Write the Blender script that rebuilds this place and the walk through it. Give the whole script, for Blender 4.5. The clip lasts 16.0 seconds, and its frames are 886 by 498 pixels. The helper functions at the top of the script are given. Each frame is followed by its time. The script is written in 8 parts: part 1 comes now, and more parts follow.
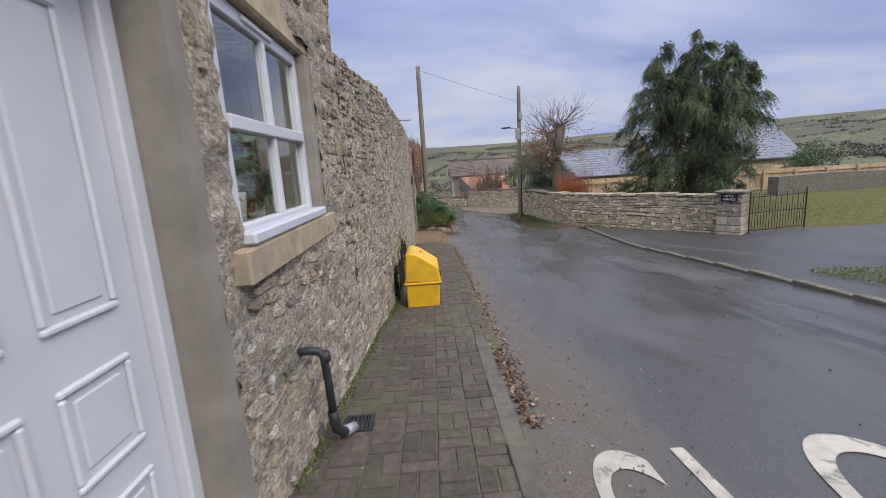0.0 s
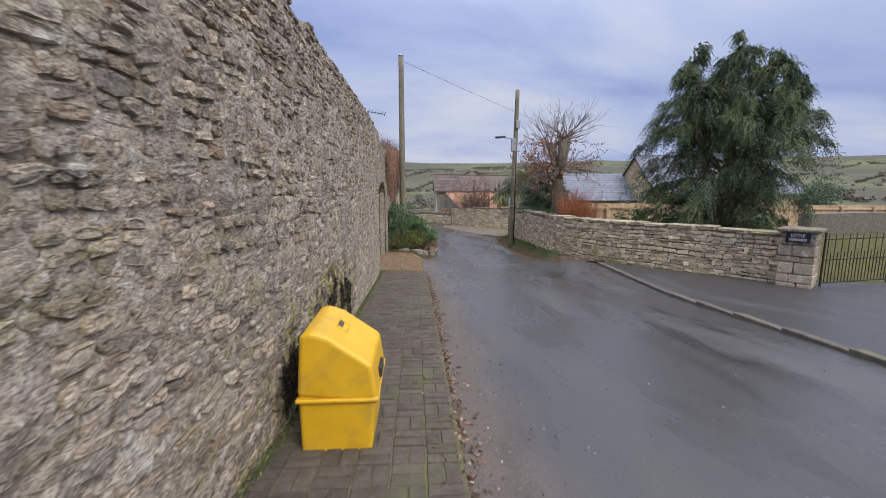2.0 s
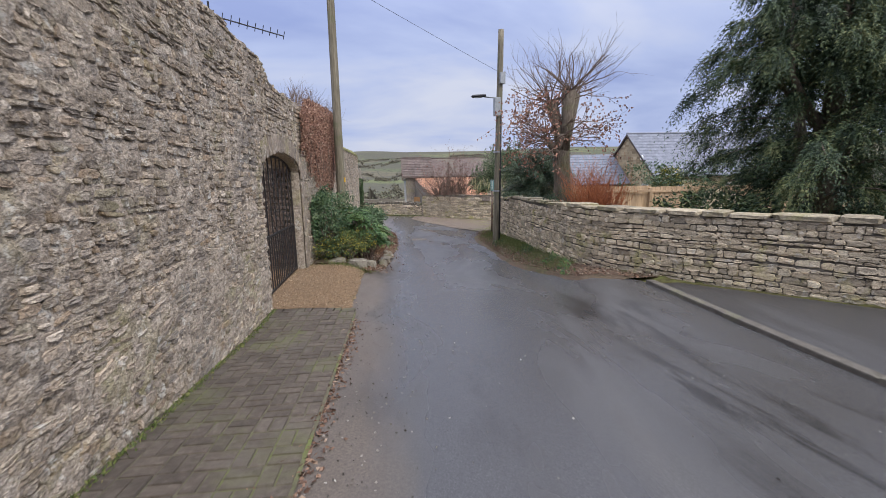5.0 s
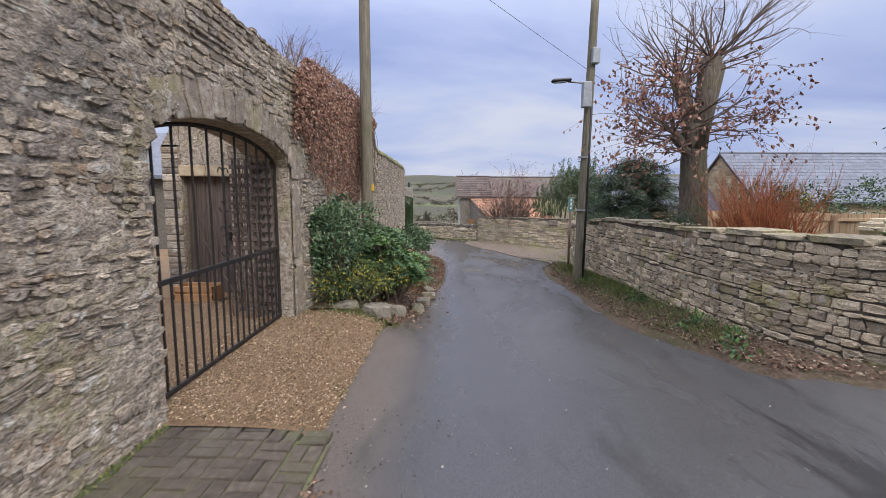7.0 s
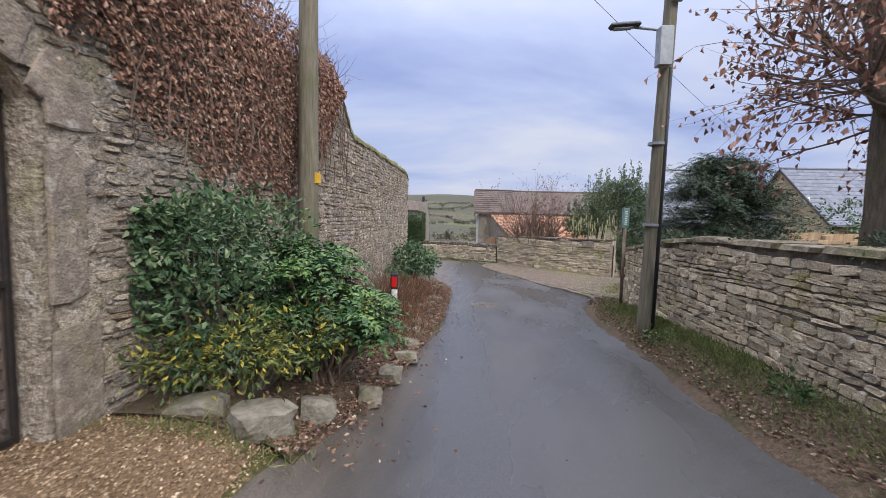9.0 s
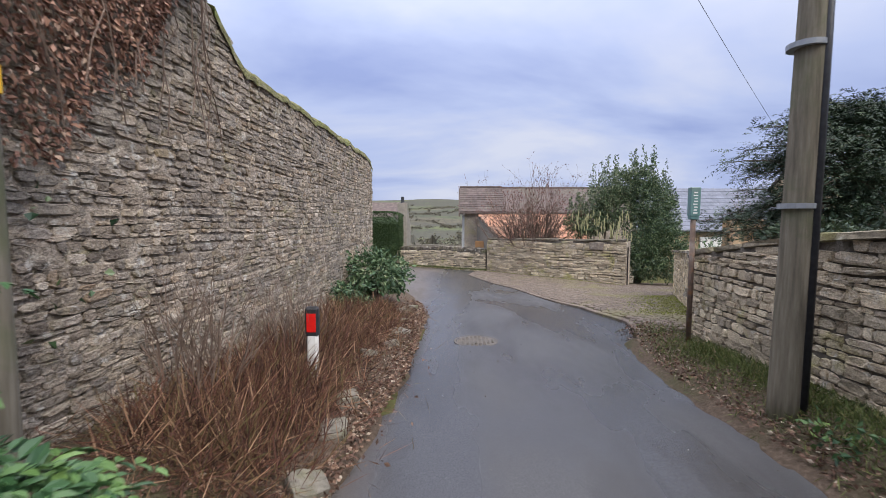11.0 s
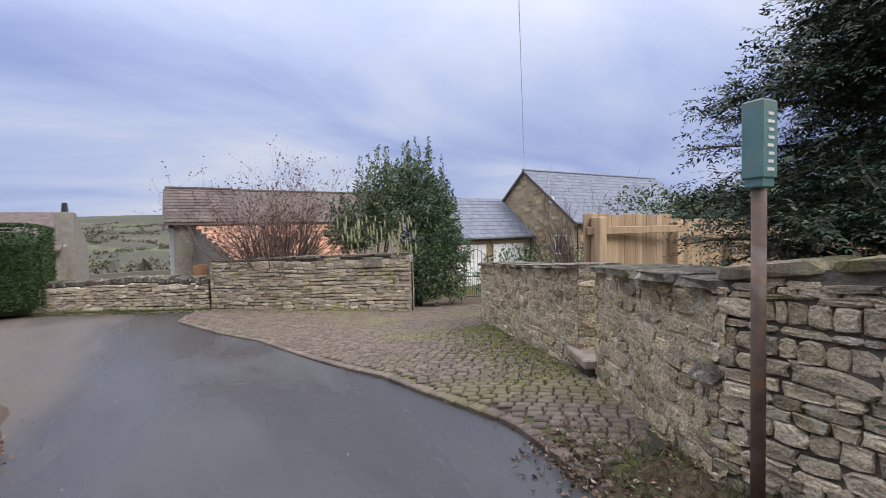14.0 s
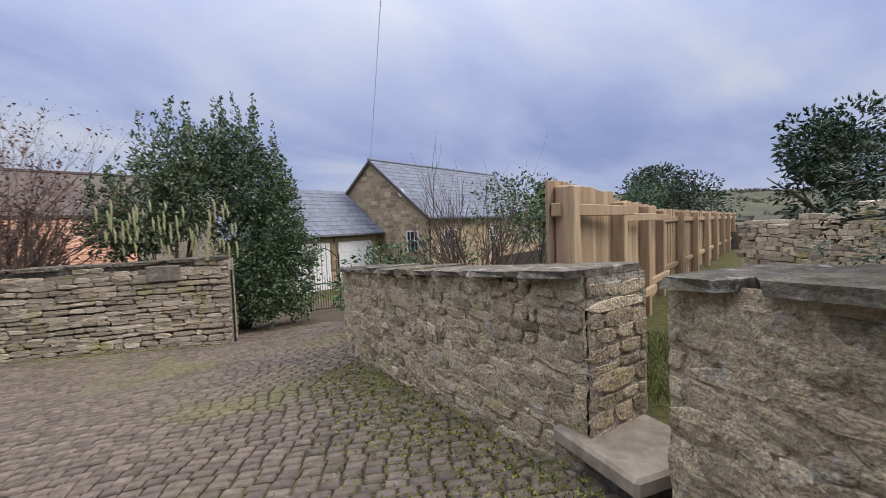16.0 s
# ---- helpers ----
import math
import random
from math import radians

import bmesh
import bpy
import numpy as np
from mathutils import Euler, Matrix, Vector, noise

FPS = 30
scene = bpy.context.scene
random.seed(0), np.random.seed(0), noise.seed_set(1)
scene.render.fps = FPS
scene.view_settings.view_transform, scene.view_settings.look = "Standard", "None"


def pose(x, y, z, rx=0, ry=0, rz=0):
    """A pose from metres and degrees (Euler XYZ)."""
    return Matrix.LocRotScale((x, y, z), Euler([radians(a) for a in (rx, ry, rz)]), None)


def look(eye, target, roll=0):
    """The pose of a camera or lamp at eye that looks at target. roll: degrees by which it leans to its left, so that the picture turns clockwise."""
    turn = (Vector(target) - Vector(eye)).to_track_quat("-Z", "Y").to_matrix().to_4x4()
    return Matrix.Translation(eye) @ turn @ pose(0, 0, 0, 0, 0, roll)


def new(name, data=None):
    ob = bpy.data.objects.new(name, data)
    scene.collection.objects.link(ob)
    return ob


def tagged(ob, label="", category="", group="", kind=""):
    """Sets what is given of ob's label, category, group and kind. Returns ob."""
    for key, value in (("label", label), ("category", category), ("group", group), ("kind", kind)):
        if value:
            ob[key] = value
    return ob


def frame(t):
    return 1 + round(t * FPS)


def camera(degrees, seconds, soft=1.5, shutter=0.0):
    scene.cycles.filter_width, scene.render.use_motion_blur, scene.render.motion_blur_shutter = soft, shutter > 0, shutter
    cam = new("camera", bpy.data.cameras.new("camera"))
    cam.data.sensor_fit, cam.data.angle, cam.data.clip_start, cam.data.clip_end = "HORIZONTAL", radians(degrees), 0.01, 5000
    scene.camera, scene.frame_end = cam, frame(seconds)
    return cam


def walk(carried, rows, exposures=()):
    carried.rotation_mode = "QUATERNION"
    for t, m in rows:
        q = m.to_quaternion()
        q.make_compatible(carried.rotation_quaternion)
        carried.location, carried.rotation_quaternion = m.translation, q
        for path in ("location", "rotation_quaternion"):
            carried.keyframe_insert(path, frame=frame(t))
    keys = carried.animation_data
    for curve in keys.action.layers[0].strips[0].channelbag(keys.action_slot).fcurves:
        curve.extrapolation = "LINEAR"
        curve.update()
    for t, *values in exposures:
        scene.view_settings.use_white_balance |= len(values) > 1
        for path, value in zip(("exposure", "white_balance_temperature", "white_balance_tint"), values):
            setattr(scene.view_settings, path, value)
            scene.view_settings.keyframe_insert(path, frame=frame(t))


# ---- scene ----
cam = camera(91.1, 16.0, soft=0.85, shutter=0.2)
METRES, EYE, TILT, LEAN, TURN = 26.0, 1.45, 0.0, 0.0, -1.1
ROWS = [
    (0.0, 0.0, 0.0, 0.0, -0.71, -10.78, 3.74),
    (0.5, 0.0023, 0.0317, -0.0028, -0.9, -12.57, 0.93),
    (1.0, 0.0057, 0.063, -0.005, -1.76, -9.29, 1.37),
    (1.5, 0.0059, 0.0943, -0.0068, -1.58, -12.03, 0.53),
    (2.0, 0.0091, 0.1255, -0.0089, -2.49, -8.76, -0.08),
    (2.5, 0.0128, 0.1561, -0.01, -3.69, -6.0, -1.66),
    (3.0, 0.0195, 0.1874, -0.0128, -8.88, -7.17, -1.72),
    (3.5, 0.0259, 0.2183, -0.0157, -8.18, -10.47, -1.55),
    (4.0, 0.0317, 0.2504, -0.0179, -8.07, -9.63, -2.6),
    (4.5, 0.0366, 0.2821, -0.0196, -7.49, -10.16, -0.55),
    (7.0, 0.0439, 0.4484, -0.0349, 1.82, -7.04, -0.3),
    (7.5, 0.0494, 0.4808, -0.0371, 2.03, -4.94, -0.62),
    (8.0, 0.0516, 0.5138, -0.0396, 2.47, -5.34, -0.92),
    (8.5, 0.0545, 0.546, -0.0421, 3.8, -4.4, -1.02),
    (9.0, 0.0551, 0.5778, -0.0442, 4.84, -4.58, -1.46),
    (9.5, 0.0568, 0.6101, -0.0467, 4.69, -3.93, -1.68),
    (10.0, 0.0577, 0.6416, -0.0483, 3.94, -3.21, -0.93),
    (12.5, 0.0547, 0.7974, -0.0554, 1.19, -5.33, 0.06),
    (13.0, 0.0608, 0.8274, -0.0561, -8.6, -1.75, 0.56),
    (13.5, 0.0676, 0.8553, -0.0573, -22.17, -3.34, -0.45),
    (14.0, 0.0774, 0.8807, -0.0578, -29.7, -2.27, 1.4),
    (14.5, 0.0864, 0.9071, -0.0594, -37.02, -3.33, 2.66),
    (15.0, 0.0989, 0.9324, -0.0612, -42.32, -3.83, 3.35),
    (15.5, 0.1123, 0.9563, -0.0618, -44.69, -3.08, 2.91),
    (16.0, 0.1277, 0.9764, -0.0624, -50.97, -3.14, 2.18),
]
walk(cam, [(t, pose(0, 0, EYE, TILT, LEAN, TURN) @ pose(METRES * x, METRES * y, METRES * z, 90 + pitch, roll, yaw)) for t, x, y, z, yaw, pitch, roll in ROWS],
     exposures=[(0.0, 0.12), (2.0, 0.17), (3.0, -0.02), (3.5, 0.1), (4.0, 0.29), (7.5, 0.29), (10.0, 0.36), (12.5, 0.32), (13.5, 0.15), (14.0, 0.24), (15.0, 0.24), (15.5, 0.12), (16.0, 0.06)])

# ---- sky and sun ----
world = bpy.data.worlds.new("overcast_sky")
scene.world = world
world.use_nodes = True
wn, wl = world.node_tree.nodes, world.node_tree.links
wn.clear()
w_out = wn.new("ShaderNodeOutputWorld")
w_bg = wn.new("ShaderNodeBackground")
w_bg.inputs["Strength"].default_value = 1.0
w_sky = wn.new("ShaderNodeTexSky")
w_sky.sky_type = "NISHITA"
w_sky.sun_disc = False
w_sky.sun_elevation = radians(40.5)
w_sky.sun_rotation = radians(142.4)
w_sky.dust_density = 2.5
w_dim = wn.new("ShaderNodeVectorMath")
w_dim.operation = "SCALE"
w_dim.inputs["Scale"].default_value = 0.09
wl.new(w_sky.outputs["Color"], w_dim.inputs[0])
w_tc = wn.new("ShaderNodeTexCoord")
w_sep = wn.new("ShaderNodeSeparateXYZ")
wl.new(w_tc.outputs["Generated"], w_sep.inputs[0])
# clouds lie on a flat layer: divide the direction by its height
w_h = wn.new("ShaderNodeMath")
w_h.operation = "MAXIMUM"
w_h.inputs[1].default_value = 0.0
wl.new(w_sep.outputs["Z"], w_h.inputs[0])
w_h2 = wn.new("ShaderNodeMath")
w_h2.operation = "ADD"
w_h2.inputs[1].default_value = 0.24
wl.new(w_h.outputs[0], w_h2.inputs[0])
w_lay = wn.new("ShaderNodeVectorMath")
w_lay.operation = "DIVIDE"
w_cmb = wn.new("ShaderNodeCombineXYZ")
for k in "XYZ":
    wl.new(w_h2.outputs[0], w_cmb.inputs[k])
wl.new(w_tc.outputs["Generated"], w_lay.inputs[0])
wl.new(w_cmb.outputs[0], w_lay.inputs[1])
w_map = wn.new("ShaderNodeMapping")
w_map.inputs["Rotation"].default_value = (0, 0, radians(28))
w_map.inputs["Scale"].default_value = (0.6, 0.95, 0.2)
wl.new(w_lay.outputs[0], w_map.inputs[0])
w_n = wn.new("ShaderNodeTexNoise")
w_n.inputs["Scale"].default_value = 1.15
w_n.inputs["Detail"].default_value = 6
w_n.inputs["Roughness"].default_value = 0.5
w_n.inputs["Distortion"].default_value = 0.35
wl.new(w_map.outputs[0], w_n.inputs[0])
w_r = wn.new("ShaderNodeValToRGB")
w_r.color_ramp.elements[0].position = 0.34
w_r.color_ramp.elements[0].color = (0.33, 0.41, 0.74, 1)
w_r.color_ramp.elements[1].position = 0.63
w_r.color_ramp.elements[1].color = (0.71, 0.75, 0.91, 1)
w_e = w_r.color_ramp.elements.new(0.48)
w_e.color = (0.50, 0.585, 0.88, 1)
wl.new(w_n.outputs["Fac"], w_r.inputs[0])
w_mix = wn.new("ShaderNodeMix")
w_mix.data_type = "RGBA"
w_mix.inputs["Factor"].default_value = 0.9
wl.new(w_dim.outputs[0], w_mix.inputs["A"])
wl.new(w_r.outputs["Color"], w_mix.inputs["B"])
# an overcast sky grows brighter and whiter towards the zenith
w_z2 = wn.new("ShaderNodeMath")
w_z2.operation = "POWER"
w_z2.inputs[1].default_value = 3.0
wl.new(w_h.outputs[0], w_z2.inputs[0])
w_zm = wn.new("ShaderNodeMath")
w_zm.operation = "MULTIPLY_ADD"
w_zm.inputs[1].default_value = 3.4
w_zm.inputs[2].default_value = 0.78
wl.new(w_z2.outputs[0], w_zm.inputs[0])
wl.new(w_zm.outputs[0], w_bg.inputs["Strength"])
w_white = wn.new("ShaderNodeMix")
w_white.data_type = "RGBA"
w_white.inputs["B"].default_value = (0.80, 0.78, 0.80, 1)
wl.new(w_z2.outputs[0], w_white.inputs["Factor"])
wl.new(w_mix.outputs["Result"], w_white.inputs["A"])
wl.new(w_white.outputs["Result"], w_bg.inputs["Color"])
wl.new(w_bg.outputs[0], w_out.inputs["Surface"])

sun = new("sun", bpy.data.lights.new("sun", "SUN"))
sun.data.energy = 2.0
sun.data.angle = radians(30)
sun.data.color = (1.0, 0.94, 0.86)
sun.matrix_world = look((20, -26, 28), (0, 0, 0))

# ---- small library ----
rng = np.random.default_rng(7)
BASE = {}


class MB:
    """Collects vertices and faces of one mesh, in world coordinates."""

    def __init__(self):
        self.v, self.f, self.n = [], [], 0

    def add(self, verts, faces):
        verts = np.asarray(verts, dtype=float).reshape(-1, 3)
        self.v.append(verts)
        self.f.extend([tuple(i + self.n for i in fc) for fc in faces])
        self.n += len(verts)
        return self


def mesh_of(name, mb, base=(0, 0, 0), smooth=False):
    me = bpy.data.meshes.new(name)
    v = np.concatenate(mb.v) - np.asarray(base, dtype=float) if mb.v else np.zeros((0, 3))
    me.from_pydata(v.tolist(), [], mb.f)
    if smooth:
        me.polygons.foreach_set("use_smooth", [True] * len(me.polygons))
    return me


def thing(name, loc, label="", category="", group="", kind=""):
    ob = new(name)
    ob.location = loc
    ob.empty_display_size = 0.1
    BASE[ob] = Vector(loc)
    return tagged(ob, label, category, group, kind)


def part(name, mb, material, parent, label="", smooth=False):
    """One mesh under a thing or under a part; mb is in world coordinates."""
    b = BASE[parent]
    ob = new(name, mesh_of(name, mb, b, smooth))
    ob.data.materials.append(material)
    ob.parent = parent
    BASE[ob] = b
    if label:
        ob["label"] = label
    return ob


def solo(name, mb, material, label="", category="", group="", kind="", smooth=False):
    ob = new(name, mesh_of(name, mb, (0, 0, 0), smooth))
    ob.data.materials.append(material)
    BASE[ob] = Vector((0, 0, 0))
    return tagged(ob, label, category, group, kind)


def box(mb, x0, x1, y0, y1, z0, z1, bev=0.0, m=None):
    """A box with chamfered edges."""
    x0, x1 = min(x0, x1), max(x0, x1)
    y0, y1 = min(y0, y1), max(y0, y1)
    z0, z1 = min(z0, z1), max(z0, z1)
    if bev <= 0:
        v = [(x, y, z) for x in (x0, x1) for y in (y0, y1) for z in (z0, z1)]
        f = [(0, 1, 3, 2), (4, 6, 7, 5), (0, 4, 5, 1), (2, 3, 7, 6), (0, 2, 6, 4), (1, 5, 7, 3)]
    else:
        b = min(bev, (x1 - x0) * 0.49, (y1 - y0) * 0.49, (z1 - z0) * 0.49)
        v, f, ix = [], [], {}
        for i, x in enumerate((x0, x1)):
            for j, y in enumerate((y0, y1)):
                for k, z in enumerate((z0, z1)):
                    sx, sy, sz = (b, -b)[i], (b, -b)[j], (b, -b)[k]
                    ix[i, j, k] = len(v)
                    v += [(x, y + sy, z + sz), (x + sx, y, z + sz), (x + sx, y + sy, z)]
        q = lambda i, j, k, a: ix[i, j, k] + a
        f += [(q(0, 0, 0, 0), q(0, 0, 1, 0), q(0, 1, 1, 0), q(0, 1, 0, 0)), (q(1, 0, 0, 0), q(1, 1, 0, 0), q(1, 1, 1, 0), q(1, 0, 1, 0)),
              (q(0, 0, 0, 1), q(1, 0, 0, 1), q(1, 0, 1, 1), q(0, 0, 1, 1)), (q(0, 1, 0, 1), q(0, 1, 1, 1), q(1, 1, 1, 1), q(1, 1, 0, 1)),
              (q(0, 0, 0, 2), q(0, 1, 0, 2), q(1, 1, 0, 2), q(1, 0, 0, 2)), (q(0, 0, 1, 2), q(1, 0, 1, 2), q(1, 1, 1, 2), q(0, 1, 1, 2))]
        for i in (0, 1):
            for j in (0, 1):
                f.append((q(i, j, 0, 0), q(i, j, 0, 1), q(i, j, 1, 1), q(i, j, 1, 0)))
                f.append((q(i, 0, j, 0), q(i, 0, j, 2), q(i, 1, j, 2), q(i, 1, j, 0)))
                f.append((q(0, i, j, 1), q(0, i, j, 2), q(1, i, j, 2), q(1, i, j, 1)))
        f += [(q(i, j, k, 0), q(i, j, k, 1), q(i, j, k, 2)) for i in (0, 1) for j in (0, 1) for k in (0, 1)]
    v = np.array(v, dtype=float)
    if m is not None:
        a = np.array(m)
        v = v @ a[:3, :3].T + a[:3, 3]
    mb.add(v, f)
    return mb


def tube(mb, pts, radii, n=8, caps=True):
    """A tapered tube along points."""
    pts = [np.asarray(p, dtype=float) for p in pts]
    if np.isscalar(radii):
        radii = [radii] * len(pts)
    v, prev = [], None
    for i, p in enumerate(pts):
        d = pts[min(i + 1, len(pts) - 1)] - pts[max(i - 1, 0)]
        d = d / (np.linalg.norm(d) + 1e-9)
        a = prev if prev is not None else (np.array([1.0, 0, 0]) if abs(d[0]) < 0.8 else np.array([0, 1.0, 0]))
        u = a - d * np.dot(a, d)
        u /= np.linalg.norm(u) + 1e-9
        prev = u
        w = np.cross(d, u)
        for k in range(n):
            t = 2 * math.pi * k / n
            v.append(p + radii[i] * (math.cos(t) * u + math.sin(t) * w))
    f = [(i * n + k, i * n + (k + 1) % n, (i + 1) * n + (k + 1) % n, (i + 1) * n + k) for i in range(len(pts) - 1) for k in range(n)]
    if caps:
        f += [tuple(range(n))[::-1], tuple(range((len(pts) - 1) * n, len(pts) * n))]
    mb.add(v, f)
    return mb


def extrude(mb, poly, axis, a, b):
    """A polygon (list of 2D points) pulled along an axis from a to b."""
    def put(p, t):
        return {"x": (t, p[0], p[1]), "y": (p[0], t, p[1]), "z": (p[0], p[1], t)}[axis]
    n = len(poly)
    v = [put(p, a) for p in poly] + [put(p, b) for p in poly]
    f = [tuple(range(n))[::-1], tuple(range(n, 2 * n))] + [(i, (i + 1) % n, n + (i + 1) % n, n + i) for i in range(n)]
    mb.add(v, f)
    return mb


def leaves(mb, pos, nrm, size, aspect=1.9, droop=0.0, curl=0.25, rg=None):
    """Many folded leaves, four points each: positions, outward directions, sizes."""
    rg = rg or rng
    pos = np.asarray(pos, dtype=float)
    n = len(pos)
    if n == 0:
        return mb
    nrm = np.asarray(nrm, dtype=float)
    d = nrm + rg.normal(0, 0.55, (n, 3))
    d[:, 2] -= droop
    d /= np.linalg.norm(d, axis=1)[:, None] + 1e-9
    r = rg.normal(0, 1, (n, 3))
    s = np.cross(d, r)
    s /= np.linalg.norm(s, axis=1)[:, None] + 1e-9
    u = np.cross(s, d)
    L = (np.asarray(size) * np.ones(n) * rg.uniform(0.7, 1.3, n))[:, None]
    W = L / aspect
    v = np.empty((n, 4, 3))
    v[:, 0] = pos
    v[:, 1] = pos + d * L * 0.45 + s * W * 0.5 + u * W * curl
    v[:, 2] = pos + d * L
    v[:, 3] = pos + d * L * 0.45 - s * W * 0.5 + u * W * curl
    v = v.reshape(-1, 3)
    b = np.arange(n)[:, None] * 4 + mb.n
    f = np.concatenate([b + np.array([[0, 1, 2]]), b + np.array([[0, 2, 3]])]).tolist()
    mb.v.append(v)
    mb.f.extend(f)
    mb.n += len(v)
    return mb


def fronds(mb, starts, dirs, lengths, k, size, aspect, rg, droop=0.3, open_=0.8, flat=True, jitter=0.16, broad=False):
    """Feathered twigs: each carries k pairs of leaflets along a drooping line."""
    P, D = np.asarray(starts, dtype=float), np.asarray(dirs, dtype=float)
    n = len(P)
    if n == 0:
        return mb
    D = D / (np.linalg.norm(D, axis=1)[:, None] + 1e-9)
    L = (np.asarray(lengths, dtype=float) * np.ones(n))[:, None]
    up = np.tile([0.0, 0.0, 1.0], (n, 1)) if flat else rg.normal(0, 1, (n, 3))
    S = np.cross(D, up + rg.normal(0, 0.22, (n, 3)))
    S /= np.linalg.norm(S, axis=1)[:, None] + 1e-9
    out = []
    for i in range(k):
        t = (i + 0.6) / k
        pos = P + D * L * t - np.array([0, 0, 1.0]) * droop * t * t * L
        tan = D - np.array([0, 0, 2.0]) * droop * t
        tan /= np.linalg.norm(tan, axis=1)[:, None] + 1e-9
        for sg in (1.0, -1.0, 0.0) if i == k - 1 else (1.0, -1.0):
            d = tan * (0.75 if sg else 1.0) + S * sg * open_ + rg.normal(0, jitter, (n, 3))
            d /= np.linalg.norm(d, axis=1)[:, None] + 1e-9
            nn = np.cross(S, tan) + rg.normal(0, 0.25, (n, 3))
            w = np.cross(d, nn)
            w /= np.linalg.norm(w, axis=1)[:, None] + 1e-9
            l = size * (1.12 - 0.45 * t) * rg.uniform(0.75, 1.2, n)[:, None]
            if broad:
                fold = nn / (np.linalg.norm(nn, axis=1)[:, None] + 1e-9) * l * 0.07
                q = np.empty((n, 6, 3))
                for c, (a, b, h) in enumerate(((0, 0, 0), (0.28, 0.46, 1), (0.66, 0.38, 1), (1.0, 0, -1), (0.66, -0.38, 1), (0.28, -0.46, 1))):
                    q[:, c] = pos + d * l * a + w * l / aspect * b + fold * h
                out.append(q.reshape(-1, 3))
                continue
            q = np.empty((n, 4, 3))
            q[:, 0] = pos
            q[:, 1] = pos + d * l * 0.42 + w * l / aspect * 0.5
            q[:, 2] = pos + d * l - nn * l * 0.08
            q[:, 3] = pos + d * l * 0.42 - w * l / aspect * 0.5
            out.append(q.reshape(-1, 3))
    v = np.concatenate(out)
    c = 6 if broad else 4
    b = np.arange(len(v) // c)[:, None] * c + mb.n
    mb.v.append(v)
    half = ([[0, 1, 2, 3]], [[0, 3, 4, 5]]) if broad else ([[0, 1, 2]], [[0, 2, 3]])
    mb.f.extend(np.concatenate([b + g for g in [np.array(h) for h in half]]).tolist())
    mb.n += len(v)
    return mb


def blob_points(c, r, n, rg, shell=0.55):
    """Points in an ellipsoid, more of them near its skin, with their outward directions."""
    d = rg.normal(0, 1, (n, 3))
    d /= np.linalg.norm(d, axis=1)[:, None]
    k = rg.uniform(shell ** 3, 1.0, n) ** (1 / 3)
    return np.asarray(c) + d * np.asarray(r) * k[:, None], d


def smooth01(a, b, x):
    t = min(1.0, max(0.0, (x - a) / (b - a)))
    return t * t * (3 - 2 * t)


# ---- lie of the land ----
KY = (-60, -20, 0, 5, 10, 15, 18, 22.8, 27, 33, 36, 40)
KZ = (3.6, 1.5, 0.0, -0.38, -0.80, -1.2, -1.40, -1.60, -1.83, -2.05, -2.0, -2.15)
RY, RZ = (11, 15.5, 20, 24, 26, 29, 32), (0, 0.27, 0.27, 0.22, 0.2, 0.1, 0)
LY, LZ = (13.4, 15, 17, 18, 22, 27, 30, 33), (0, 0.1, 0.24, 0.3, 0.27, 0.22, 0.1, 0)


def G(x, y):
    z = float(np.interp(y, KY, KZ))
    z += float(np.interp(y, RY, RZ)) * smooth01(3.9, 4.9, x)
    z += float(np.interp(y, LY, LZ)) * (1 - smooth01(-0.1, 0.95, x))
    z -= 1.15 * smooth01(31, 43, y) * smooth01(6, 9, x)
    if x > 5 and 12 < y < 25:
        z += 0.45 * smooth01(5.2, 5.8, x - max(0, 15.9 - y) * 0.8) * smooth01(12, 13.5, y) * (1 - smooth01(23.5, 25, y))
    return z


def terrain(x, y):
    r = math.hypot(x - 4, y - 20)
    z = G(max(-30, min(x, 40)), max(-40, min(y, 40)))
    far = smooth01(22, 60, r)
    n1 = noise.noise((x / 240.0, y / 240.0, 0.3))
    h = -3.0 - 24 * smooth01(25, 260, r) * smooth01(-60, 60, y + 0.35 * x) + 108 * smooth01(330, 2100, r) + 9 * n1 * smooth01(60, 400, r)
    h += 26 * noise.noise((x / 700.0, y / 700.0, 2.3)) * smooth01(500, 1500, r)
    return z * (1 - far) + h * far


# ---- materials ----
def nodes_of(name):
    m = bpy.data.materials.new(name)
    m.use_nodes = True
    nt = m.node_tree
    return m, nt.nodes, nt.links, nt.nodes["Principled BSDF"]


def ramp(ns, ls, src, stops):
    r = ns.new("ShaderNodeValToRGB")
    e = r.color_ramp.elements
    e[0].position, e[0].color = stops[0][0], (*stops[0][1], 1)
    e[1].position, e[1].color = stops[-1][0], (*stops[-1][1], 1)
    for p, c in stops[1:-1]:
        k = e.new(p)
        k.color = (*c, 1)
    ls.new(src, r.inputs[0])
    return r.outputs["Color"]


def tex(ns, ls, vec, scale, detail=4, rough=0.55, stretch=(1, 1, 1), dist=0.0):
    mp = ns.new("ShaderNodeMapping")
    mp.inputs["Scale"].default_value = stretch
    ls.new(vec, mp.inputs[0])
    n = ns.new("ShaderNodeTexNoise")
    n.inputs["Scale"].default_value = scale
    n.inputs["Detail"].default_value = detail
    n.inputs["Roughness"].default_value = rough
    n.inputs["Distortion"].default_value = dist
    ls.new(mp.outputs[0], n.inputs[0])
    return n.outputs["Fac"]


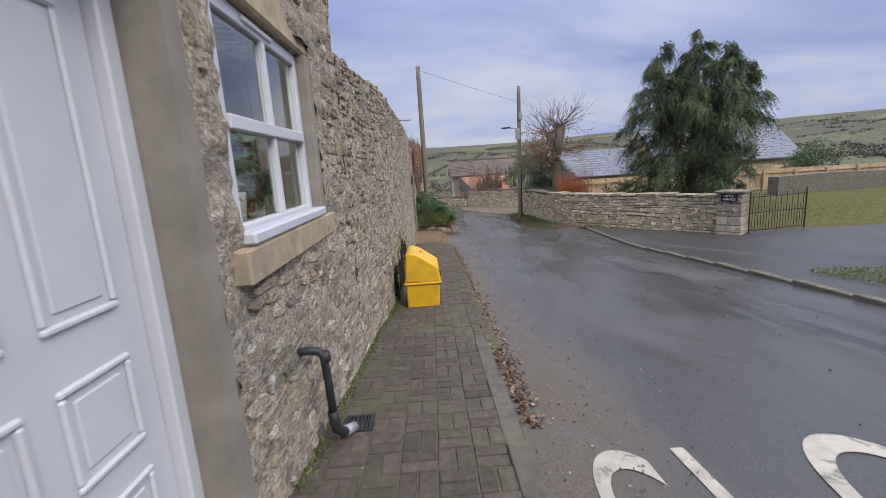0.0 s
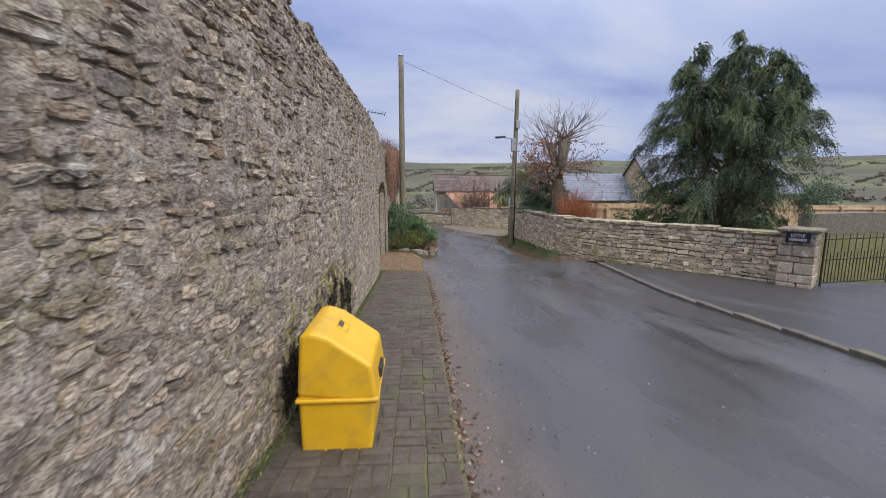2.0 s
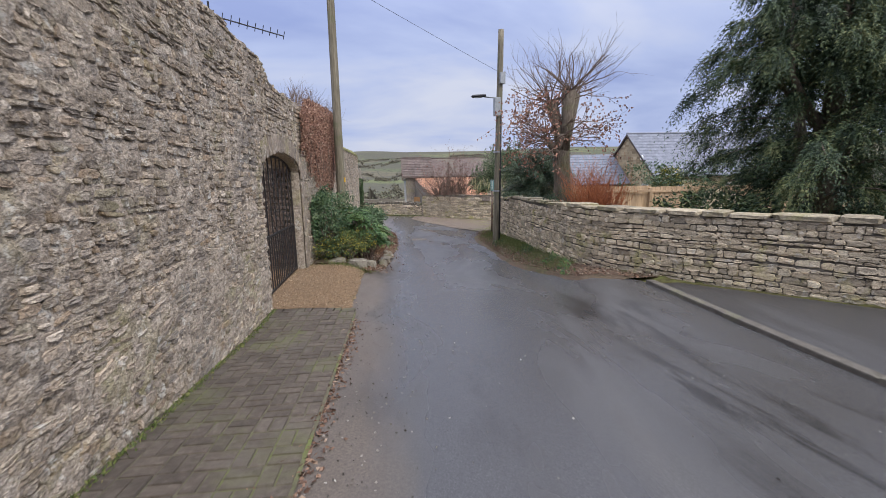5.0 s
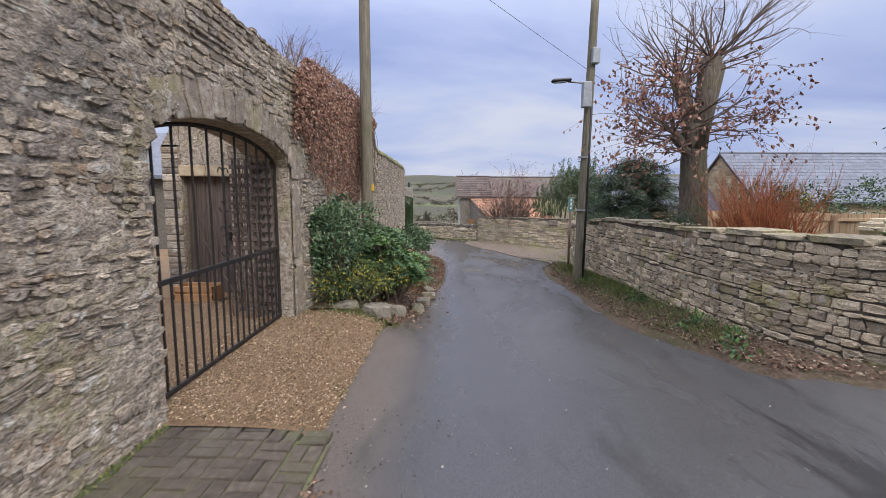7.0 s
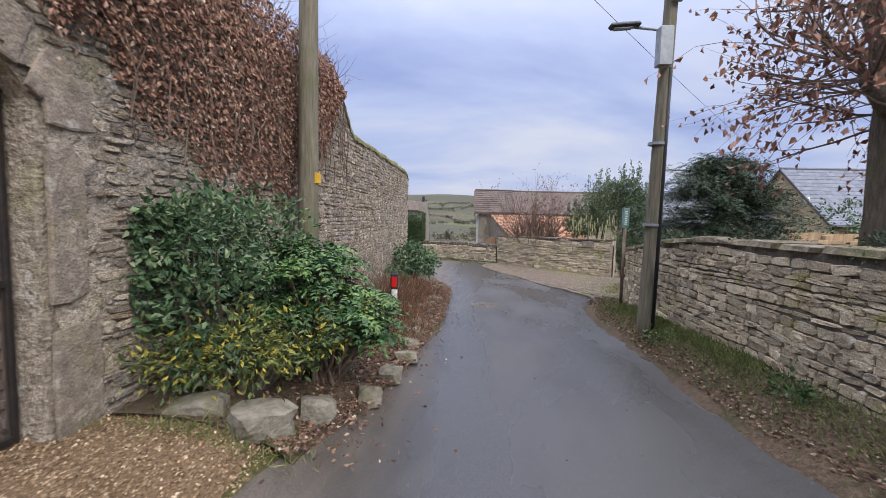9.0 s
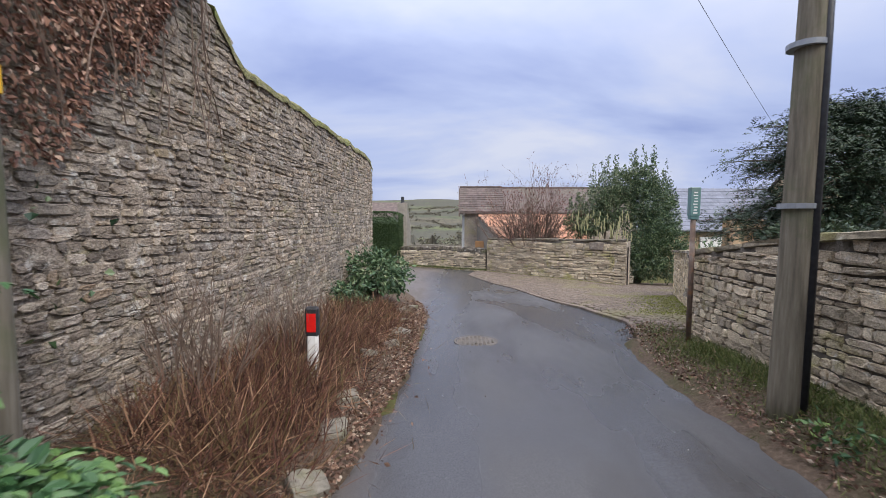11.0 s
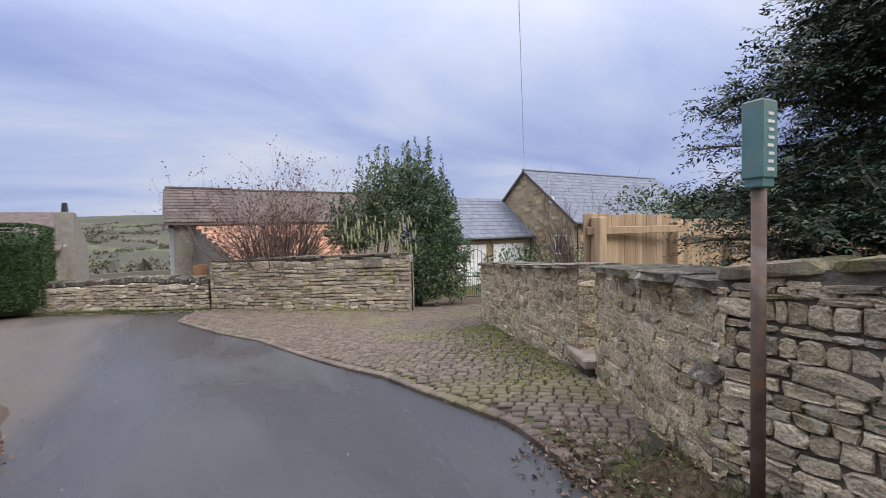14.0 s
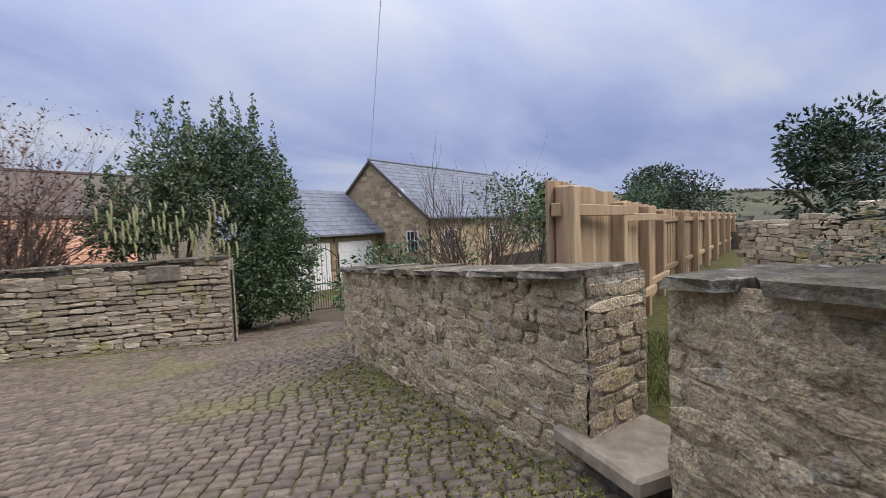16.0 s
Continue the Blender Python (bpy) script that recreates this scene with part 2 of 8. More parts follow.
def blend(ns, ls, fac, a, b, how="MIX"):
    m = ns.new("ShaderNodeMix")
    m.data_type, m.blend_type = "RGBA", how
    for key, val in (("Factor", fac), ("A", a), ("B", b)):
        if isinstance(val, (int, float)):
            m.inputs[key].default_value = val
        elif isinstance(val, tuple):
            m.inputs[key].default_value = (*val, 1)
        else:
            ls.new(val, m.inputs[key])
    return m.outputs["Result"]


def calc(ns, ls, op, a, b):
    m = ns.new("ShaderNodeMath")
    m.operation = op
    for i, val in enumerate((a, b)):
        if isinstance(val, (int, float)):
            m.inputs[i].default_value = val
        else:
            ls.new(val, m.inputs[i])
    return m.outputs[0]


def stuff_mat(name, stops, scale=6.0, stains=None, stain_scale=0.8, stain_at=(0.52, 0.68), rough=0.85, bump=0.3, bump_scale=60.0,
              vary=0.0, hues=None, stretch=(1, 1, 1), metal=0.0, rough_var=0.0, detail=5, local=False, spec=0.3, bump_dist=0.01, patch=False, specks=0.0):
    """Noise in two scales, stains with a shape of their own, fine relief; vary/hues differ from piece to piece."""
    m, ns, ls, bs = nodes_of(name)
    if local:
        tc = ns.new("ShaderNodeTexCoord")
        vec = tc.outputs["Object"]
    else:
        vec = ns.new("ShaderNodeNewGeometry").outputs["Position"]
    col = ramp(ns, ls, tex(ns, ls, vec, scale, detail, 0.6, stretch), stops)
    if vary or hues:
        gi = ns.new("ShaderNodeNewGeometry").outputs["Random Per Island"]
        oi = ns.new("ShaderNodeObjectInfo").outputs["Random"]
        rnd = calc(ns, ls, "FRACT", calc(ns, ls, "ADD", gi, oi), 0.0)
        if hues:
            col = blend(ns, ls, 0.62, col, ramp(ns, ls, rnd, hues))
        if vary:
            k = calc(ns, ls, "ADD", calc(ns, ls, "MULTIPLY", calc(ns, ls, "FRACT", calc(ns, ls, "MULTIPLY", rnd, 7.13), 0.0), 2 * vary), 1 - vary)
            hs = ns.new("ShaderNodeHueSaturation")
            ls.new(k, hs.inputs["Value"])
            ls.new(col, hs.inputs["Color"])
            col = hs.outputs["Color"]
    for i, (sc, amount) in enumerate(stains or ()):
        s = tex(ns, ls, vec, stain_scale * (1 + 0.7 * i), 5, 0.62, (1, 1, 1), 0.4)
        mask = ramp(ns, ls, s, [(stain_at[0] + 0.03 * i, (0, 0, 0)), (stain_at[1] + 0.03 * i, (amount, amount, amount))])
        col = blend(ns, ls, mask, col, sc)
    if specks:
        pit = ramp(ns, ls, tex(ns, ls, vec, 17, 3, 0.6, (1, 1, 1.7), 0.6), [(0.34, (0.6 * specks,) * 3), (0.43, (0, 0, 0))])
        col = blend(ns, ls, pit, col, (0.062, 0.054, 0.048))
        fine = ramp(ns, ls, tex(ns, ls, vec, 85, 3, 0.7), [(0.36, (0.62, 0.61, 0.60)), (0.64, (1.30, 1.30, 1.30))])
        col = blend(ns, ls, 0.8, col, fine, "MULTIPLY")
        lich = ramp(ns, ls, tex(ns, ls, vec, 6.5, 6, 0.7), [(0.58, (0, 0, 0)), (0.65, (specks,) * 3)])
        col = blend(ns, ls, lich, col, (0.60, 0.58, 0.52))
    if patch:
        # the mossy damp patch low on the west wall, with ragged edges
        ds = ns.new("ShaderNodeVectorMath")
        ds.operation = "DISTANCE"
        sc = ns.new("ShaderNodeVectorMath")
        sc.operation = "MULTIPLY"
        sc.inputs[1].default_value = (1.0, 0.42, 1.25)
        ls.new(vec, sc.inputs[0])
        ls.new(sc.outputs[0], ds.inputs[0])
        ds.inputs[1].default_value = (-0.6, 7.7 * 0.42, -0.35 * 1.25)
        rag = calc(ns, ls, "ADD", ds.outputs["Value"], calc(ns, ls, "MULTIPLY", calc(ns, ls, "SUBTRACT", tex(ns, ls, vec, 3.2, 6, 0.7), 0.5), 2.4))
        moss = ramp(ns, ls, rag, [(0.50, (0.85, 0.85, 0.85)), (0.95, (0, 0, 0))])
        mcol = ramp(ns, ls, tex(ns, ls, vec, 5.0, 5, 0.65), [(0.38, (0.014, 0.012, 0.011)), (0.45, (0.035, 0.03, 0.022)), (0.49, (0.17, 0.15, 0.045)), (0.56, (0.37, 0.31, 0.07)), (0.63, (0.46, 0.43, 0.36)), (0.75, (0.30, 0.28, 0.10))])
        col = blend(ns, ls, moss, col, mcol)
    ls.new(col, bs.inputs["Base Color"])
    bs.inputs["Roughness"].default_value = rough
    bs.inputs["Metallic"].default_value = metal
    bs.inputs["Specular IOR Level"].default_value = spec
    if rough_var:
        rr = tex(ns, ls, vec, scale * 0.5, 4, 0.6)
        ls.new(calc(ns, ls, "ADD", calc(ns, ls, "MULTIPLY", rr, rough_var), rough - rough_var * 0.5), bs.inputs["Roughness"])
    if bump:
        b = ns.new("ShaderNodeBump")
        b.inputs["Strength"].default_value = bump
        b.inputs["Distance"].default_value = bump_dist
        ls.new(tex(ns, ls, vec, bump_scale, 5, 0.6, stretch), b.inputs["Height"])
        ls.new(b.outputs[0], bs.inputs["Normal"])
    return m


def leaf_mat(name, hues, rough=0.5, sprays=0.0):
    """Each leaf its own hue; sprays > 0 lets whole sprays differ too."""
    m, ns, ls, bs = nodes_of(name)
    geo = ns.new("ShaderNodeNewGeometry")
    pick = geo.outputs["Random Per Island"]
    if sprays:
        big = calc(ns, ls, "MULTIPLY", calc(ns, ls, "SUBTRACT", tex(ns, ls, geo.outputs["Position"], 2.6, 3, 0.6, (1, 1, 0.6)), 0.5), 2.6 * sprays)
        pick = calc(ns, ls, "ADD", calc(ns, ls, "MULTIPLY", pick, 0.6), calc(ns, ls, "ADD", big, 0.2))
    ls.new(ramp(ns, ls, pick, hues), bs.inputs["Base Color"])
    bs.inputs["Roughness"].default_value = rough
    bs.inputs["Specular IOR Level"].default_value = 0.35
    bs.inputs["Transmission Weight"].default_value = 0.0
    bs.inputs["Subsurface Weight"].default_value = 0.0
    return m


STONE_HUES = [(0.0, (0.196, 0.161, 0.132)), (0.2, (0.287, 0.236, 0.184)), (0.42, (0.380, 0.316, 0.241)), (0.6, (0.265, 0.236, 0.213)), (0.78, (0.460, 0.397, 0.310)), (0.9, (0.345, 0.241, 0.149)), (1.0, (0.540, 0.494, 0.425))]
DRY_HUES = [(0.0, (0.33, 0.268, 0.19)), (0.25, (0.46, 0.375, 0.26)), (0.5, (0.58, 0.485, 0.345)), (0.75, (0.40, 0.34, 0.26)), (1.0, (0.69, 0.60, 0.44))]
M_STONE = stuff_mat("rubble_stone", [(0.3, (0.18, 0.150, 0.120)), (0.5, (0.40, 0.335, 0.265)), (0.7, (0.62, 0.55, 0.445))], 22, [((0.230, 0.213, 0.190), 0.7), ((0.310, 0.293, 0.115), 0.35)], 1.1,
                    rough=0.92, bump=0.95, bump_scale=38, vary=0.36, hues=STONE_HUES, bump_dist=0.04, patch=True, specks=0.75)
M_DRY = stuff_mat("dry_stone", [(0.25, (0.32, 0.27, 0.195)), (0.5, (0.54, 0.455, 0.33)), (0.75, (0.74, 0.65, 0.485))], 16, [((0.26, 0.225, 0.17), 0.5), ((0.36, 0.34, 0.10), 0.7)], 1.3,
                  rough=0.93, bump=0.9, bump_scale=40, vary=0.34, hues=DRY_HUES, bump_dist=0.025, specks=0.5)
M_MORTAR = stuff_mat("lime_mortar", [(0.3, (0.22, 0.186, 0.148)), (0.5, (0.42, 0.355, 0.285)), (0.7, (0.60, 0.53, 0.435))], 20, [((0.192, 0.174, 0.156), 0.7), ((0.324, 0.306, 0.108), 0.5)], 0.7, rough=0.95, bump=1.0, bump_scale=34, bump_dist=0.05, patch=True, specks=0.7)
PIER_HUES = [(0.0, (0.330, 0.265, 0.180)), (0.25, (0.484, 0.398, 0.273)), (0.5, (0.605, 0.505, 0.356)), (0.7, (0.396, 0.332, 0.238)), (1.0, (0.720, 0.612, 0.440))]
M_PIER = stuff_mat("pale_rubble_stone", [(0.3, (0.36, 0.27, 0.165)), (0.5, (0.60, 0.47, 0.295)), (0.7, (0.76, 0.68, 0.46))], 24, [((0.22, 0.18, 0.13), 0.5), ((0.45, 0.40, 0.11), 0.6), ((0.08, 0.066, 0.053), 0.7)], 1.7,
                   rough=0.93, bump=1.0, bump_scale=42, vary=0.34, hues=PIER_HUES, bump_dist=0.035, specks=0.85)
# shade of open dry-stone joints is put into this dark core colour
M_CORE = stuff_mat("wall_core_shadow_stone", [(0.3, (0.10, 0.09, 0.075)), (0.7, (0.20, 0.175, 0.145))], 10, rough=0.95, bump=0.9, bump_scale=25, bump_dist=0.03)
M_DRESSED = stuff_mat("dressed_sandstone", [(0.3, (0.30, 0.235, 0.155)), (0.55, (0.40, 0.32, 0.215)), (0.8, (0.50, 0.41, 0.29))], 7, [((0.22, 0.20, 0.17), 0.6)], 2.0, rough=0.88, bump=0.35, bump_scale=90, vary=0.12)
M_CEMENT = stuff_mat("cement_render", [(0.3, (0.20, 0.178, 0.148)), (0.7, (0.29, 0.262, 0.222))], 4, [((0.17, 0.155, 0.135), 0.6)], 1.5, rough=0.9, bump=0.3, bump_scale=120)
M_COPE = stuff_mat("coping_stone", [(0.3, (0.062, 0.054, 0.043)), (0.5, (0.135, 0.117, 0.093)), (0.7, (0.26, 0.23, 0.18))], 14, [((0.17, 0.17, 0.07), 0.6), ((0.09, 0.083, 0.075), 0.6)], 1.8, rough=0.92, bump=0.7, bump_scale=50, vary=0.3, bump_dist=0.02, specks=0.6)
M_BUFFCOPE = stuff_mat("buff_coping_stone", [(0.3, (0.16, 0.135, 0.095)), (0.5, (0.28, 0.24, 0.17)), (0.7, (0.42, 0.37, 0.27))], 14, [((0.20, 0.19, 0.07), 0.7), ((0.12, 0.11, 0.09), 0.6)], 1.8, rough=0.92, bump=0.6, bump_scale=50, vary=0.25, specks=0.4)
M_ARCH = stuff_mat("weathered_gateway_stone", [(0.3, (0.17, 0.14, 0.115)), (0.5, (0.27, 0.225, 0.18)), (0.7, (0.37, 0.31, 0.25))], 12, [((0.27, 0.25, 0.09), 0.6), ((0.15, 0.13, 0.115), 0.6)], 1.5, rough=0.92, bump=0.7, bump_scale=45, vary=0.16, bump_dist=0.02, specks=0.35)
M_STEP = stuff_mat("worn_step_slab", [(0.3, (0.23, 0.19, 0.145)), (0.55, (0.33, 0.275, 0.21)), (0.8, (0.42, 0.36, 0.285))], 9, [((0.13, 0.115, 0.095), 0.6)], 3.0, rough=0.85, bump=0.35, bump_scale=70)
M_MOSSCAP = stuff_mat("mossy_capping", [(0.3, (0.12, 0.11, 0.07)), (0.5, (0.22, 0.215, 0.09)), (0.7, (0.32, 0.29, 0.20))], 7, [((0.17, 0.20, 0.05), 0.8)], 1.6, rough=0.95, bump=1.0, bump_scale=30, bump_dist=0.04)
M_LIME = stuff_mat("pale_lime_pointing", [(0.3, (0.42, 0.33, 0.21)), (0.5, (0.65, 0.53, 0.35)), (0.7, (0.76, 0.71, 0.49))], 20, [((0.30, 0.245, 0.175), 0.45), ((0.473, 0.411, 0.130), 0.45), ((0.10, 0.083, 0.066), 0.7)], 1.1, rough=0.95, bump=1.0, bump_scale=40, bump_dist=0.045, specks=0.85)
M_PAVER = stuff_mat("paver_block", [(0.3, (0.058, 0.047, 0.038)), (0.55, (0.090, 0.074, 0.060)), (0.8, (0.14, 0.12, 0.098))], 18, [((0.12, 0.125, 0.06), 0.5), ((0.12, 0.105, 0.09), 0.6)], 1.4, rough=0.75, bump=0.4, bump_scale=140, vary=0.2, rough_var=0.2)
M_JOINT = stuff_mat("joint_soil", [(0.3, (0.075, 0.07, 0.045)), (0.7, (0.13, 0.12, 0.08))], 12, [((0.12, 0.145, 0.04), 0.8)], 1.4, rough=0.95, bump=0.5, bump_scale=80)
M_SETT = stuff_mat("stone_sett", [(0.3, (0.098, 0.077, 0.060)), (0.55, (0.158, 0.125, 0.098)), (0.8, (0.235, 0.192, 0.152))], 14, [((0.17, 0.165, 0.055), 0.55)], 0.6, rough=0.72, bump=0.5, bump_scale=70, vary=0.24, rough_var=0.2)
M_MOSSJ = stuff_mat("mossy_joint", [(0.3, (0.035, 0.03, 0.022)), (0.7, (0.075, 0.066, 0.048))], 8, [((0.12, 0.145, 0.028), 0.95)], 0.8, rough=0.95, bump=0.6, bump_scale=60)
M_KERB = stuff_mat("concrete_kerb", [(0.3, (0.075, 0.068, 0.057)), (0.7, (0.135, 0.122, 0.105))], 9, [((0.17, 0.18, 0.08), 0.5)], 1.2, rough=0.85, bump=0.4, bump_scale=100, vary=0.12)
M_GRAVEL_BED = stuff_mat("gravel_bed", [(0.3, (0.115, 0.072, 0.040)), (0.55, (0.216, 0.144, 0.083)), (0.8, (0.331, 0.238, 0.144))], 70, rough=0.9, bump=1.0, bump_scale=90, bump_dist=0.02)
M_PEBBLE = stuff_mat("pea_gravel", [(0.3, (0.17, 0.115, 0.07)), (0.7, (0.34, 0.245, 0.155))], 40, rough=0.8, bump=0.0, vary=0.4, hues=[(0, (0.09, 0.055, 0.032)), (0.35, (0.22, 0.145, 0.085)), (0.7, (0.36, 0.255, 0.155)), (1, (0.58, 0.48, 0.36))])
M_SOIL = stuff_mat("leafy_soil", [(0.3, (0.060, 0.042, 0.028)), (0.55, (0.115, 0.083, 0.058)), (0.8, (0.20, 0.15, 0.11))], 22, [((0.045, 0.056, 0.015), 0.6)], 1.3, rough=0.95, bump=1.0, bump_scale=40, bump_dist=0.03)
M_UPVC = stuff_mat("white_upvc", [(0.3, (0.50, 0.51, 0.56)), (0.7, (0.56, 0.57, 0.62))], 3, rough=0.35, bump=0.03, bump_scale=30, spec=0.5)
M_BLACKP = stuff_mat("black_plastic", [(0.3, (0.02, 0.021, 0.024)), (0.7, (0.04, 0.042, 0.047))], 20, rough=0.45, bump=0.1, bump_scale=80)
M_IRON = stuff_mat("black_painted_iron", [(0.3, (0.012, 0.011, 0.011)), (0.7, (0.03, 0.026, 0.024))], 25, [((0.07, 0.035, 0.02), 0.4)], 6, rough=0.55, bump=0.3, bump_scale=120)
M_YELLOW = stuff_mat("yellow_plastic", [(0.3, (0.62, 0.355, 0.012)), (0.7, (0.71, 0.425, 0.02))], 5, [((0.40, 0.26, 0.06), 0.5)], 3.5, rough=0.45, bump=0.12, bump_scale=90, spec=0.45)
M_POLE = stuff_mat("weathered_pole_wood", [(0.3, (0.11, 0.095, 0.07)), (0.55, (0.19, 0.168, 0.125)), (0.8, (0.29, 0.26, 0.20))], 10, [((0.115, 0.13, 0.065), 0.7)], 1.6, rough=0.9, bump=0.7, bump_scale=30, stretch=(3, 3, 0.25))
M_GREYBOX = stuff_mat("grey_galvanised", [(0.3, (0.25, 0.27, 0.29)), (0.7, (0.36, 0.38, 0.40))], 12, rough=0.5, metal=0.3, bump=0.1, bump_scale=50)
M_BARK = stuff_mat("tree_bark", [(0.3, (0.07, 0.055, 0.042)), (0.55, (0.14, 0.115, 0.09)), (0.8, (0.22, 0.185, 0.145))], 12, [((0.12, 0.13, 0.055), 0.6)], 2, rough=0.95, bump=0.9, bump_scale=28, stretch=(2, 2, 0.5), bump_dist=0.03)
M_TWIG = stuff_mat("bare_twig", [(0.3, (0.10, 0.07, 0.055)), (0.7, (0.19, 0.14, 0.11))], 20, rough=0.9, bump=0.0, vary=0.25)
M_REDTWIG = stuff_mat("red_dogwood_stem", [(0.3, (0.24, 0.075, 0.035)), (0.7, (0.40, 0.15, 0.065))], 9, rough=0.8, bump=0.0, vary=0.3)
M_ROCK = stuff_mat("garden_rock", [(0.3, (0.112, 0.101, 0.083)), (0.5, (0.210, 0.191, 0.154)), (0.75, (0.315, 0.289, 0.240))], 10, [((0.135, 0.135, 0.056), 0.8)], 2.5, rough=0.92, bump=0.9, bump_scale=25, bump_dist=0.03)
M_SLATE = stuff_mat("roof_slate", [(0.3, (0.115, 0.125, 0.155)), (0.7, (0.19, 0.205, 0.245))], 5, rough=0.6, bump=0.2, bump_scale=40, vary=0.15)
M_STONESLATE = stuff_mat("stone_roof_tile", [(0.3, (0.07, 0.053, 0.048)), (0.7, (0.135, 0.105, 0.095))], 5, [((0.13, 0.125, 0.09), 0.5)], 0.8, rough=0.85, bump=0.3, bump_scale=30, vary=0.25)
M_PANTILE = stuff_mat("clay_pantile", [(0.3, (0.33, 0.165, 0.10)), (0.7, (0.48, 0.26, 0.165))], 4, [((0.25, 0.18, 0.14), 0.7)], 0.8, rough=0.85, bump=0.2, bump_scale=30, vary=0.15)
M_HOUSESTONE = stuff_mat("new_sandstone", [(0.3, (0.30, 0.23, 0.135)), (0.55, (0.40, 0.31, 0.19)), (0.8, (0.50, 0.41, 0.27))], 5, rough=0.9, bump=0.3, bump_scale=40, vary=0.22, hues=[(0, (0.26, 0.19, 0.11)), (0.5, (0.41, 0.32, 0.20)), (1, (0.52, 0.43, 0.29))])
M_FENCE = stuff_mat("new_softwood", [(0.3, (0.30, 0.205, 0.125)), (0.55, (0.42, 0.30, 0.19)), (0.8, (0.53, 0.40, 0.265))], 4, rough=0.8, bump=0.35, bump_scale=40, stretch=(4, 4, 0.35), vary=0.2)
M_OLDWOOD = stuff_mat("old_grey_wood", [(0.3, (0.075, 0.055, 0.045)), (0.7, (0.17, 0.135, 0.115))], 6, rough=0.9, bump=0.5, bump_scale=40, stretch=(5, 5, 0.3), vary=0.2)
M_ROADPAINT = stuff_mat("worn_road_paint", [(0.3, (0.31, 0.285, 0.25)), (0.7, (0.45, 0.42, 0.37))], 8, [((0.16, 0.155, 0.15), 0.9)], 7, (0.56, 0.62), rough=0.75, bump=0.3, bump_scale=150)
M_SIGN = stuff_mat("black_sign", [(0.3, (0.012, 0.015, 0.028)), (0.7, (0.02, 0.025, 0.04))], 5, rough=0.3, bump=0)
M_WHITE = stuff_mat("white_paint", [(0.3, (0.70, 0.70, 0.68)), (0.7, (0.82, 0.82, 0.80))], 9, [((0.45, 0.43, 0.38), 0.4)], 5, rough=0.6, bump=0.1, bump_scale=80)
M_RED = stuff_mat("red_reflector", [(0.3, (0.55, 0.012, 0.012)), (0.7, (0.70, 0.02, 0.015))], 15, rough=0.3, bump=0.1, bump_scale=200)
M_TEAL = stuff_mat("teal_enamel", [(0.3, (0.10, 0.20, 0.20)), (0.7, (0.16, 0.28, 0.27))], 6, [((0.20, 0.16, 0.12), 0.4)], 6, rough=0.5, bump=0.1, bump_scale=60)
M_RUST = stuff_mat("rusted_post", [(0.25, (0.08, 0.055, 0.042)), (0.5, (0.14, 0.10, 0.078)), (0.72, (0.24, 0.11, 0.045))], 9, [((0.30, 0.27, 0.25), 0.5)], 4, rough=0.8, bump=0.3, bump_scale=90)
# the unlit room's dimness is put into this near-black wall colour
M_ROOMSHADE = stuff_mat("room_shade_paint", [(0.3, (0.05, 0.045, 0.04)), (0.7, (0.08, 0.075, 0.07))], 2, rough=0.9, bump=0)
M_POT = stuff_mat("glazed_pot", [(0.3, (0.46, 0.50, 0.42)), (0.7, (0.56, 0.60, 0.50))], 4, rough=0.4, bump=0)
M_MANHOLE = stuff_mat("cast_iron_cover", [(0.3, (0.10, 0.09, 0.078)), (0.7, (0.18, 0.155, 0.13))], 20, rough=0.6, metal=0.3, bump=0.3, bump_scale=80)
M_ORANGE = stuff_mat("varnished_wood", [(0.3, (0.32, 0.17, 0.075)), (0.7, (0.44, 0.25, 0.12))], 5, rough=0.6, bump=0.1, bump_scale=40, stretch=(4, 4, 0.4))

L_CONIFER = leaf_mat("conifer_spray", [(0, (0.013, 0.026, 0.016)), (0.4, (0.034, 0.060, 0.030)), (0.7, (0.085, 0.122, 0.052)), (1, (0.19, 0.205, 0.085))], 0.65, 1.0)
L_YEW = leaf_mat("yew_needles", [(0, (0.016, 0.032, 0.020)), (0.5, (0.034, 0.060, 0.032)), (0.85, (0.065, 0.10, 0.048)), (1, (0.12, 0.10, 0.055))], 0.5, 0.6)
L_HOLLY = leaf_mat("holly_leaf", [(0, (0.032, 0.062, 0.032)), (0.5, (0.07, 0.115, 0.058)), (0.85, (0.135, 0.19, 0.085)), (1, (0.26, 0.30, 0.16))], 0.33)
L_GARRYA = leaf_mat("garrya_leaf", [(0, (0.045, 0.075, 0.038)), (0.5, (0.10, 0.145, 0.07)), (0.85, (0.17, 0.215, 0.11)), (1, (0.30, 0.33, 0.19))], 0.4)
L_BRIGHT = leaf_mat("mahonia_leaf", [(0, (0.016, 0.046, 0.022)), (0.4, (0.042, 0.098, 0.036)), (0.75, (0.10, 0.18, 0.052)), (0.96, (0.19, 0.265, 0.075)), (1, (0.34, 0.30, 0.08))], 0.4, 0.5)
L_SHRUB = leaf_mat("dark_shrub_leaf", [(0, (0.028, 0.062, 0.032)), (0.5, (0.066, 0.122, 0.056)), (0.9, (0.135, 0.195, 0.092)), (1, (0.23, 0.265, 0.15))], 0.42)
L_YELLOW = leaf_mat("yellow_variegated_leaf", [(0, (0.030, 0.054, 0.020)), (0.45, (0.074, 0.108, 0.034)), (0.8, (0.15, 0.155, 0.036)), (1, (0.46, 0.38, 0.06))], 0.55)
L_BROWN = leaf_mat("dead_brown_leaf", [(0, (0.13, 0.06, 0.045)), (0.5, (0.27, 0.14, 0.10)), (1, (0.42, 0.25, 0.18))], 0.8)
